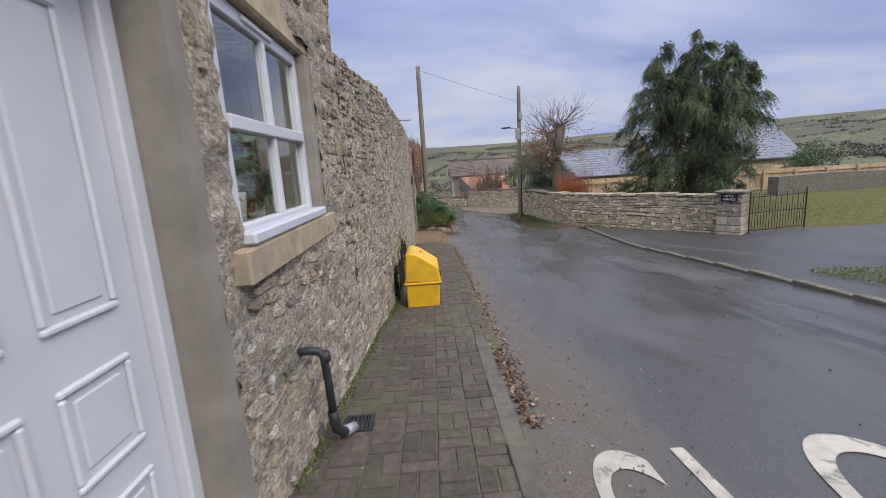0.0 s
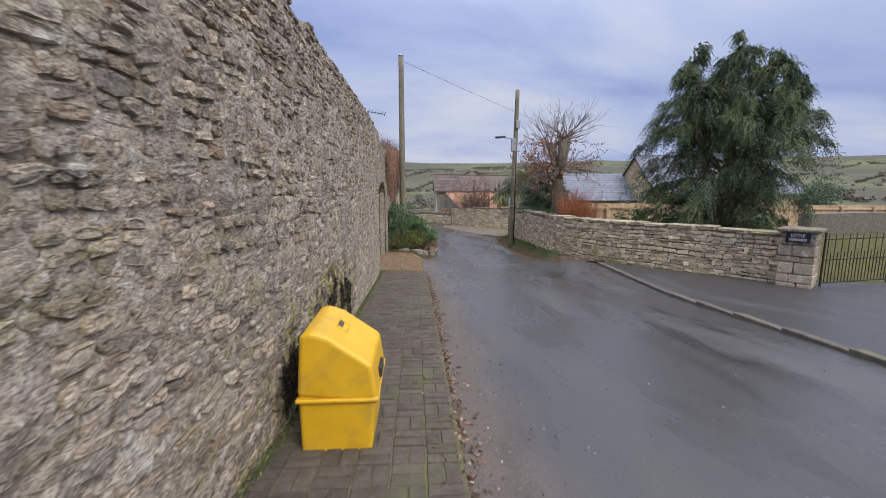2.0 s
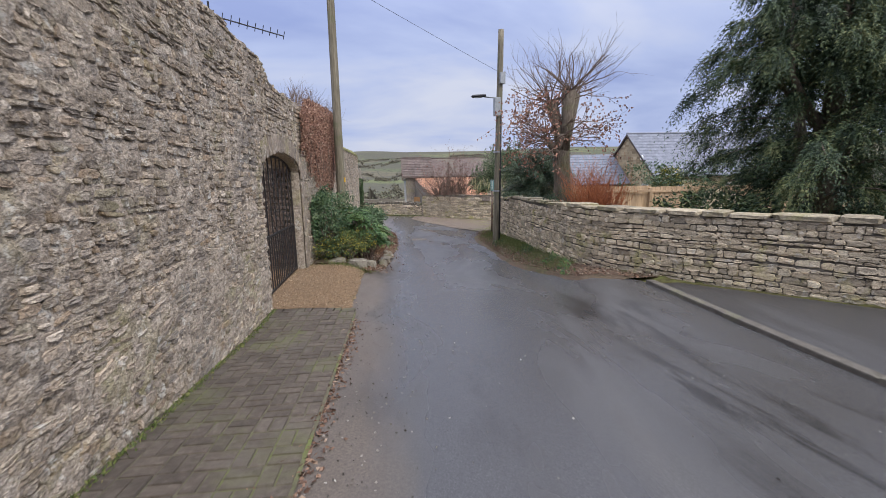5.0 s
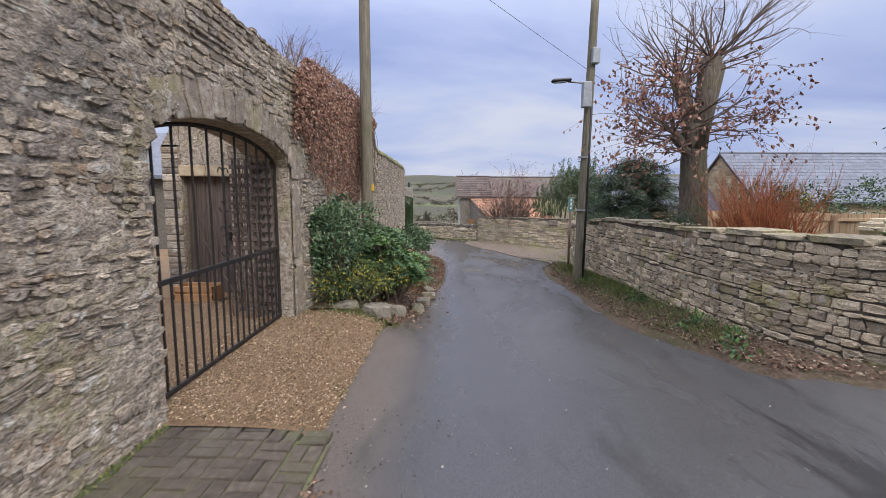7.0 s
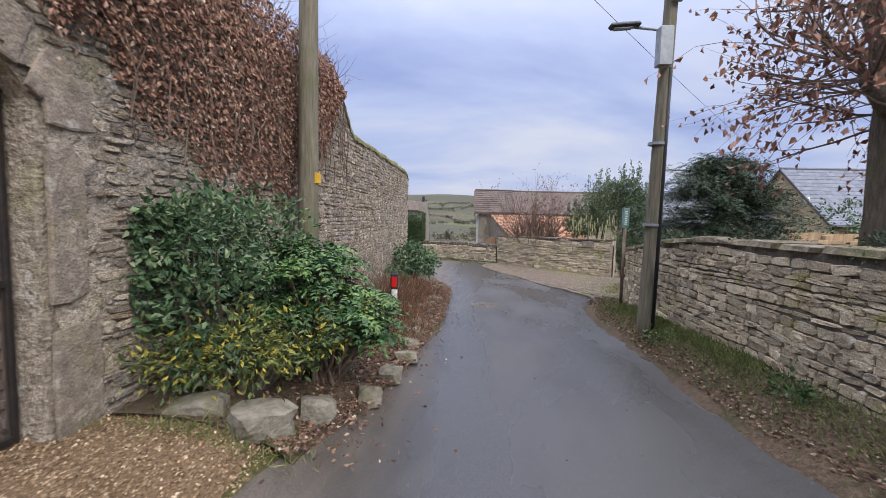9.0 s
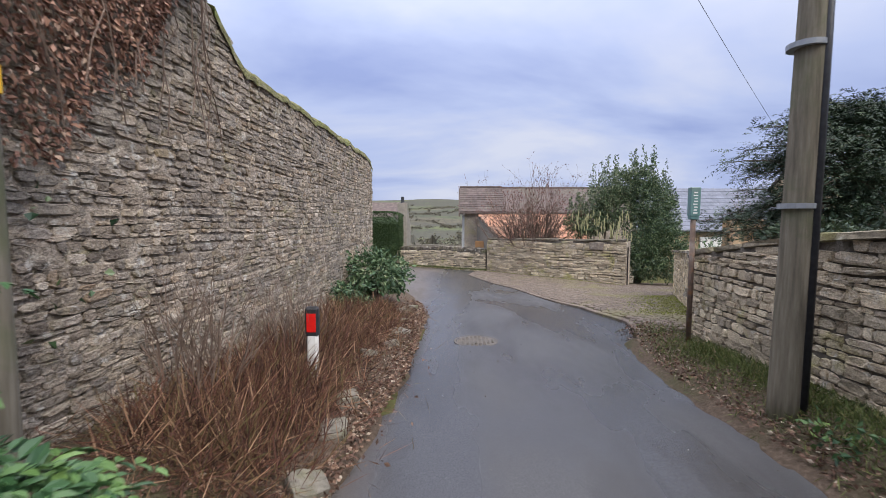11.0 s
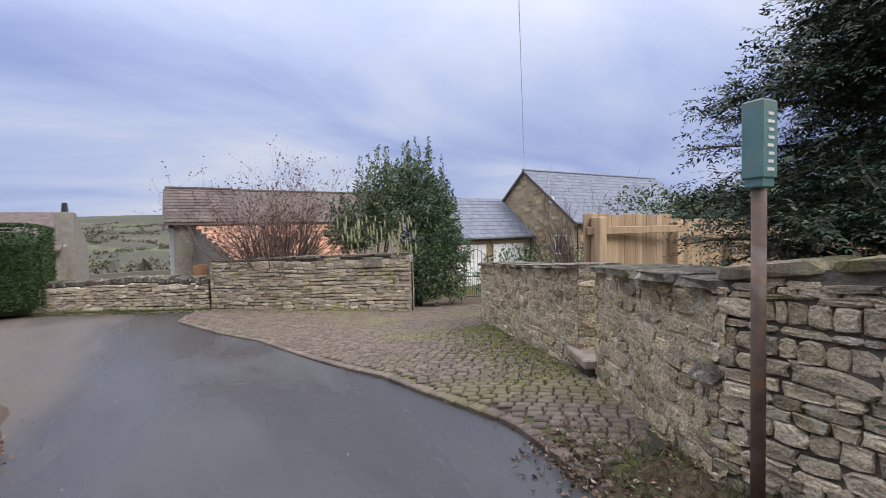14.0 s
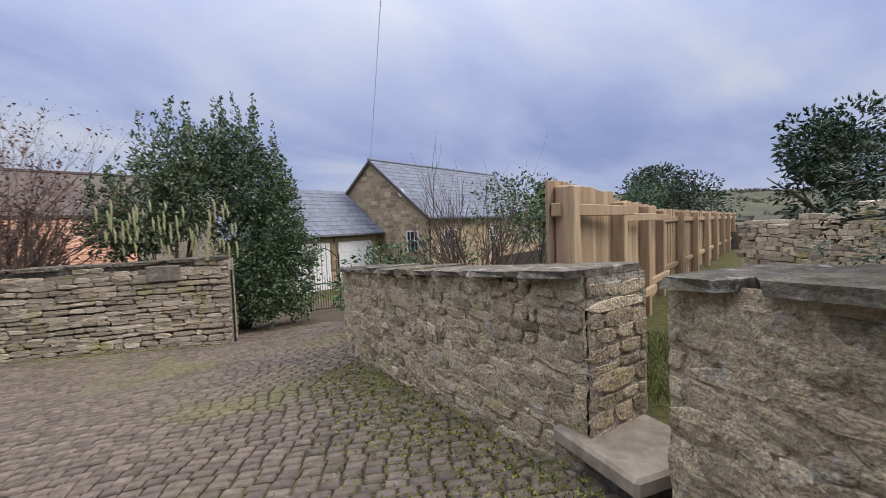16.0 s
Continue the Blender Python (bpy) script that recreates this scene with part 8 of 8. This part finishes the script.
def rubble(path, bottom, top, course, length, proud, seed, side, skip=None, ntemp=14, wave=0.05, fill=(0.97, 0.93), tilt=0.035):
    """Courses of stones on the face of a wall that follows a polyline."""
    r = np.random.default_rng(seed)
    p = along(path, 0.1)
    cum = [0.0]
    for a, b in zip(p, p[1:]):
        cum.append(cum[-1] + math.hypot(b[0] - a[0], b[1] - a[1]))
    px, py = [a for a, _ in p], [b for _, b in p]
    at = lambda s: (float(np.interp(s, cum, px)), float(np.interp(s, cum, py)))
    zmin = min(bottom(*q) for q in p)
    zmax = max(top(*q) for q in p)
    out, z, row = [], zmin - 0.05, 0
    while z < zmax + 0.3:
        h = r.uniform(*course)
        s = -r.uniform(0, length[1])
        while s < cum[-1]:
            l = r.uniform(*length) * r.choice([0.6, 0.85, 1.0, 1.0, 1.25, 1.6])
            a0, a1 = max(s, 0.0), min(s + l, cum[-1])
            s += l
            if a1 - a0 < 0.035:
                continue
            l, c = a1 - a0, (a0 + a1) / 2
            x, y = at(c)
            hh = h * r.choice([1.0, 1.0, 1.0, 0.85, 1.15])
            zc = z + h / 2 + wave * noise.noise((c * 0.9, row * 0.35, seed))
            if zc - hh * 0.4 < bottom(x, y) - 0.12 or zc + hh * 0.35 > top(x, y) or (skip and skip(x, y, zc, l, hh)):
                continue
            a, b = at(max(0, c - 0.1)), at(min(cum[-1], c + 0.1))
            t = (b[0] - a[0], b[1] - a[1])
            o = (t[1] * side, -t[0] * side)
            pr = proud * r.uniform(0.5, 1.5)
            out.append((frame_on((x, y, zc), t, o, (l * fill[0], pr, hh * fill[1]), r.normal(0, tilt)), int(r.integers(ntemp))))
        z += h
        row += 1
    return out


def west_skip(x, y, z, l, h):
    if ARCH0 - 0.32 - l * 0.4 < y < ARCH1 + 0.32 + l * 0.4 and z < arch_z(min(max(y, ARCH0), ARCH1)) + 0.30 and (ARCH0 - l * 0.45 < y < ARCH1 + 0.36 + l * 0.4) and not (z < 0.85 and y < ARCH0 - l * 0.4):
        return True
    return ARCH1 < y < ARCH1 + 0.36 and z < 1.0


WEST = [(face_x(y), y) for y in np.arange(3.95, 29.8, 0.5)] + [(face_x(29.8), 29.8)]
W_NEAR, W_FAR = [q for q in WEST if q[1] < 15.0], [q for q in WEST if q[1] > 14.9]
W_FAR.insert(0, W_NEAR[-1])
# broken rubble set deep in mortar as far as the gateway, thinner courses beyond it
pc = rubble(W_NEAR, lambda x, y: G(-0.6, y), lambda x, y: top_z(y) + 0.05, (0.026, 0.085), (0.045, 0.17), 0.019, 3, 1, west_skip, fill=(0.93, 0.88), wave=0.09, tilt=0.11)
pc += rubble(W_FAR, lambda x, y: G(-0.6, y), lambda x, y: top_z(y) + 0.05, (0.030, 0.085), (0.06, 0.20), 0.016, 4, 1, west_skip, fill=(0.95, 0.90))
place("stone", "stones_joined", pc, STONES_R, M_STONE, wall_west, (-0.65, 9.0, -0.2), 300)
coat(wall_west, W_NEAR, lambda x, y: G(-0.6, y), lambda x, y: top_z(y), 1, 0.032, M_MORTAR, 0.04, lambda x, y, z: ARCH0 - 0.02 < y < ARCH1 + 0.02 and z < arch_z(min(max(y, ARCH0), ARCH1)) + 0.03, 1, 0.009)
coat(wall_west, W_FAR, lambda x, y: G(-0.6, y), lambda x, y: top_z(y), 1, 0.032, M_MORTAR, 0.04, lambda x, y, z: ARCH0 - 0.02 < y < ARCH1 + 0.02 and z < arch_z(min(max(y, ARCH0), ARCH1)) + 0.03, 1, -0.002)
# the wall's end face
pc = rubble([(face_x(29.8), 29.81), (face_x(29.8) - 0.5, 29.81)], lambda x, y: G(x, y), lambda x, y: 1.3, (0.09, 0.17), (0.18, 0.3), 0.03, 5, 1)
place("stone", "end_stones", pc, STONES_R, M_STONE, wall_west, (0, 29.8, 0), 60)
# arch stones stand on edge round the arch
pc, c, h = [], (ARCH0 + ARCH1) / 2, (ARCH1 - ARCH0) / 2
r_arch = np.random.default_rng(9)
for i in range(15):
    y = ARCH0 - 0.10 + (ARCH1 - ARCH0 + 0.2) * (i + 0.5) / 15
    zz = arch_z(min(max(y, ARCH0), ARCH1))
    lean = (y - c) / h * 0.45
    m = frame_on((face_x(y) + 0.004, y + 0.15 * lean, zz + 0.15), (0, 1), (1, 0), (0.178, 0.012, 0.33 * r_arch.uniform(0.93, 1.06)), -lean)
    pc.append((m, int(r_arch.integers(4))))
place("arch_stone", "arch_rest", pc, [stone_template(80 + k, 0.5) for k in range(4)], M_ARCH, wall_west, (-0.6, 15, 1), 60)
# dressed jamb blocks beside the gateway
pc, z, k = [], G(-0.6, 17.3) - 0.05, 0
for hgt in (0.78, 1.10, 0.34):
    a = (0.34, 0.26, 0.36)[k]
    pc.append((frame_on((face_x(17.5), ARCH1 + 0.01 + a / 2, z + hgt / 2), (0, 1), (1, 0), (a, 0.014, hgt * 0.985)), k % 3))
    z, k = z + hgt, k + 1
place("jamb_block", "jamb_rest", pc, [stone_template(90, 0.6), stone_template(91, 0.9), stone_template(92, 0.8)], M_ARCH, wall_west, (-0.6, 17, 0), 60)


def house_skip(x, y, z, l, h):
    return (0.40 - l / 2 < y < 1.66 + l / 2 and z < 2.44 + h / 2) or (1.88 - l / 2 < y < 3.26 + l / 2 and 1.12 < z < 2.3) or (1.78 - l / 2 < y < 3.46 + l / 2 and 0.98 - h / 2 < z < 1.2) or (1.70 - l / 2 < y < 3.52 + l / 2 and 2.24 - h / 2 < z < 2.54 + h / 2)


pc = rubble([(face_x(y), y) for y in np.arange(-2.0, 3.9, 0.4)] + [(face_x(3.95), 3.95)], lambda x, y: G(-0.6, y), lambda x, y: 4.5, (0.04, 0.13), (0.06, 0.24), 0.015, 11, 1, house_skip, fill=(0.92, 0.86), wave=0.08, tilt=0.08)
coat(house_wall, [(face_x(y), y) for y in np.arange(-2.0, 3.95, 0.2)] + [(face_x(3.95), 3.95)], lambda x, y: G(-0.6, y), lambda x, y: 4.5, 1, 0.030, M_MORTAR, 0.04, lambda x, y, z: (0.43 < y < 1.62 and z < 2.3) or (1.9 < y < 3.2 and 1.1 < z < 2.3), 2, 0.007)
place("stone", "stones_joined", pc, STONES_R, M_STONE, house_wall, (-0.8, 2.4, 0.9), 300)

pc = rubble(EAST, G, top_east, (0.034, 0.112), (0.075, 0.24), 0.028, 21, -1, ntemp=12, wave=0.05, fill=(1.03, 1.02), tilt=0.045)
# no mortar here: a dark coat painting the shade between the east wall's stones
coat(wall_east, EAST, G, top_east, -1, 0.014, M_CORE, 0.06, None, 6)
place("stone", "stones_joined", pc, STONES_D, M_DRY, wall_east, (4.9, 18.5, -0.5), 300)
pc = rubble(PIER, G, top_pier, (0.045, 0.15), (0.10, 0.34), 0.011, 23, -1, fill=(0.90, 0.86), wave=0.07, tilt=0.08)
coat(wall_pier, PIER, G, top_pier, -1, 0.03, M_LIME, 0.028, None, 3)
place("stone", "stones_joined", pc, STONES_R, M_PIER, wall_pier, (5.3, 24.9, -0.8), 300)
pc = rubble(YARD, G, top_yard, (0.04, 0.13), (0.08, 0.28), 0.012, 25, -1, fill=(0.90, 0.86), wave=0.07, tilt=0.08)
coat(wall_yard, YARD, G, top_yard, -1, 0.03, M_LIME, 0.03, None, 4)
pc += rubble([(6.62, 25.97), (6.095, 26.142)], G, lambda x, y: -0.5, (0.05, 0.14), (0.12, 0.34), 0.008, 26, -1, fill=(0.98, 0.95))
coat(wall_yard, [(6.62, 25.97), (6.095, 26.142)], G, lambda x, y: -0.5, -1, 0.012, M_MORTAR, 0.03, None, 8)
place("stone", "stones_joined", pc, STONES_R, M_PIER, wall_yard, (6.4, 26.6, -0.9), 300)
pc = rubble([(7.41, 32.88), (3.02, 36.12)], G, top_far, (0.05, 0.10), (0.14, 0.32), 0.022, 27, -1, ntemp=12, fill=(1.03, 1.05))
place("stone", "stones_joined", pc, STONES_D, M_DRY, wall_far, (5.5, 34.3, -1.2), 300)
pc = rubble([(2.96, 36.17), (1.4, 37.3), (-1.5, 39.5), (-4.9, 41.9)], G, top_dry, (0.045, 0.10), (0.14, 0.32), 0.03, 29, -1, ntemp=12, fill=(1.02, 1.03))
place("stone", "stones_joined", pc, STONES_D, M_DRY, wall_dry, (1.0, 37.5, -1.6), 300)


# copings: flat slabs on the walls
def coping(path, top, width, thick, slab, inset, seed, side, parent, name="coping_slab", upright=False, material=None):
    r = np.random.default_rng(seed)
    p = along(path, 0.05)
    cum = [0.0]
    for a, b in zip(p, p[1:]):
        cum.append(cum[-1] + math.hypot(b[0] - a[0], b[1] - a[1]))
    at = lambda s: (float(np.interp(s, cum, [a for a, _ in p])), float(np.interp(s, cum, [b for _, b in p])))
    s, out = 0.0, []
    while s < cum[-1] - 0.05:
        l = min(r.uniform(*slab), cum[-1] - s)
        a, b = at(s), at(s + l)
        t = Vector((b[0] - a[0], b[1] - a[1], top(*b) - top(*a)))
        o = Vector((-t.y, t.x, 0)).normalized() * side
        q = Vector(((a[0] + b[0]) / 2, (a[1] + b[1]) / 2, 0)) + o * (width / 2 - inset)
        tk = thick * r.uniform(0.75, 1.3) * (1.6 if upright else 1.0)
        zt = (top(*a) + top(*b)) / 2 + tk / 2 - 0.004
        m = np.eye(4)
        tn = t.normalized()
        m[:3, 0] = np.array(tn) * (l - (0.012 if not upright else 0.004))
        m[:3, 1] = np.array(o) * width * r.uniform(0.94, 1.04)
        m[:3, 2] = np.array(tn.cross(o) * side) * tk
        m[:3, 3] = (q.x, q.y, zt)
        out.append((m, int(r.integers(6))))
        s += l
    place(name, "coping_rest", out, [block_template(0.14, 0.022, k) for k in range(6)], material or M_COPE, parent, (5, 20, 0), 200)


coping(EAST, top_east, 0.52, 0.075, (0.35, 0.75), 0.06, 31, -1, wall_east, material=M_BUFFCOPE)
coping(PIER, top_pier, 0.78, 0.06, (0.35, 0.7), 0.08, 32, -1, wall_pier)
coping(YARD, top_yard, 0.66, 0.055, (0.35, 0.7), 0.08, 33, -1, wall_yard)
coping(FAR, top_far, 0.50, 0.055, (0.4, 0.8), 0.06, 34, -1, wall_far)
coping(DRY, top_dry, 0.42, 0.10, (0.10, 0.24), 0.0, 35, -1, wall_dry, "top_stone", True)
mb, v, f = MB(), [], []
yy = np.arange(22.4, 29.75, 0.12)
for y in yy:
    a, z = face_x(y), top_z(y)
    for dx, dz in ((0.035, -0.05), (0.04, 0.02), (-0.04, 0.075), (-0.20, 0.115), (-0.36, 0.085), (-0.54, 0.0)):
        q = Vector((dx * 7, y * 5, z * 5))
        v.append((a + dx + 0.018 * noise.noise(q), y, z + dz + 0.03 * noise.noise(q + Vector((3, 0, 0)))))
f = [(i * 6 + k, (i + 1) * 6 + k, (i + 1) * 6 + k + 1, i * 6 + k + 1) for i in range(len(yy) - 1) for k in range(5)]
part("mossy_cap", mb.add(v, f), M_MOSSCAP, wall_west, "rounded mortar capping overgrown with moss", smooth=True)

# ---- block pavers: pairs laid crosswise, with a concrete edging ----
PAVE = [top_block_template(0.035, 0.04, s) for s in range(4)]
pavement = bpy.data.objects["pavement"]
r_pv = np.random.default_rng(41)
pc, U = [], 0.104
for j in range(-30, 72):
    y0 = j * 2 * U
    for i in range(0, 7):
        x0 = -0.90 + i * 2 * U
        for k in (0, 1):
            if (i + j) % 2:
                cx, cy, sx, sy = x0 + U, y0 + U * (0.5 + k), 2 * U, U
            else:
                cx, cy, sx, sy = x0 + U * (0.5 + k), y0 + U, U, 2 * U
            if not (-5.5 < cy < 14.58 and cx > face_x(cy) - 0.05 and cx + sx / 2 < (0.352 if cy < 4.16 else 0.57)):
                continue
            gy = (G(cx, cy + 0.1) - G(cx, cy - 0.1)) / 0.2
            m = np.eye(4)
            m[:3, 0] = (sx - 0.012, 0, r_pv.normal(0, 0.0012))
            m[:3, 1] = (0, sy - 0.012, gy * sy + r_pv.normal(0, 0.0012))
            m[:3, 2] = (0, 0, 0.05)
            m[:3, 3] = (cx, cy, G(cx, cy) - 0.025 + r_pv.normal(0, 0.0022))
            pc.append((m, int(r_pv.integers(4))))
place("paver", "pavers_joined", pc, PAVE, M_PAVER, pavement, (-0.1, 3.0, 0), 300)
pc = []
for k in range(-6, 17):
    y = k * 0.915
    gy = (G(0.4, y + 0.4) - G(0.4, y - 0.4)) / 0.8
    m = np.eye(4)
    m[:3, 0], m[:3, 1], m[:3, 2], m[:3, 3] = (0.125, 0, 0), (0, 0.909, gy * 0.909), (0, 0, 0.12), (0.40, y, G(0.4, y) - 0.055)
    if y < 4.3:
        pc.append((m, 0))
place("kerb_stone", "kerb_rest", pc, [block_template(0.06, 0.004, 3)], M_KERB, pavement, (0.4, 3, 0), 60)
fore = bpy.data.objects["forecourt"]
pc = []
for k in range(0, 20):
    y = -2.0 + k * 0.9
    if y > 14.9:
        continue
    x, dx = road_r(y) + 0.06, (road_r(y + 0.45) - road_r(y - 0.45))
    gy = (G(4.9, y + 0.4) - G(4.9, y - 0.4)) / 0.8
    m = np.eye(4)
    m[:3, 0], m[:3, 1], m[:3, 2], m[:3, 3] = (0.125, 0, 0), (dx, 0.895, gy * 0.895), (0, 0, 0.16), (x, y, G(4.9, y) - 0.058)
    pc.append((m, 0))
place("kerb_stone", "kerb_rest", pc, [block_template(0.06, 0.004, 3)], M_KERB, fore, (5, 6, 0), 60)

# ---- setts of the yard, in rows across ----
yard = bpy.data.objects["sett_yard"]
SETTS = [top_block_template(0.09, 0.13, 60 + s, 0.03) for s in range(8)]
r_st = np.random.default_rng(43)
pc = []
d_row = Vector((0.70, -0.714, 0)).normalized()
d_up = Vector((0.714, 0.70, 0)).normalized()
for j in range(-100, 136):
    off = r_st.uniform(0, 0.2)
    s = -14.0 + off
    while s < 14:
        l = r_st.uniform(0.122, 0.158)
        p = Vector((5.0, 29.0, 0)) + d_row * (s + l / 2) + d_up * (j * 0.096)
        s += l
        if not (24.6 < p.y < 36.0) or not (sett_l(p.y) + 0.02 < p.x < sett_r(p.y) + 0.02):
            continue
        gx = (G(p.x + 0.1, p.y) - G(p.x - 0.1, p.y)) / 0.2
        gy = (G(p.x, p.y + 0.1) - G(p.x, p.y - 0.1)) / 0.2
        m = np.eye(4)
        a, b = d_row * (l - 0.017), d_up * 0.080
        m[:3, 0] = (a.x, a.y, a.x * gx + a.y * gy)
        m[:3, 1] = (b.x, b.y, b.x * gx + b.y * gy)
        m[:3, 2] = (0, 0, 0.05)
        m[:3, 3] = (p.x, p.y, G(p.x, p.y) - 0.013 + r_st.normal(0, 0.0025))
        pc.append((m, int(r_st.integers(8))))
y = 24.7
while y < 35.6:
    x = road_r(y)
    t = Vector((road_r(y + 0.1) - road_r(y - 0.1), 0.2, 0)).normalized()
    n = Vector((t.y, -t.x, 0))
    l = r_st.uniform(0.19, 0.23)
    m = np.eye(4)
    gy = (G(x, y + 0.1) - G(x, y - 0.1)) / 0.2
    m[:3, 0], m[:3, 1], m[:3, 2], m[:3, 3] = (t.x * (l - 0.012), t.y * (l - 0.012), gy * t.y * l), (n.x * 0.125, n.y * 0.125, 0), (0, 0, -0.05), (x, y, G(x, y) - 0.02)
    m[:3, 2] = (0, 0, 0.05)
    pc.append((m, int(r_st.integers(8))))
    y += l * t.y
place("sett", "setts_joined", pc, SETTS, M_SETT, yard, (4.9, 26.2, -1.8), 300, smooth=False)
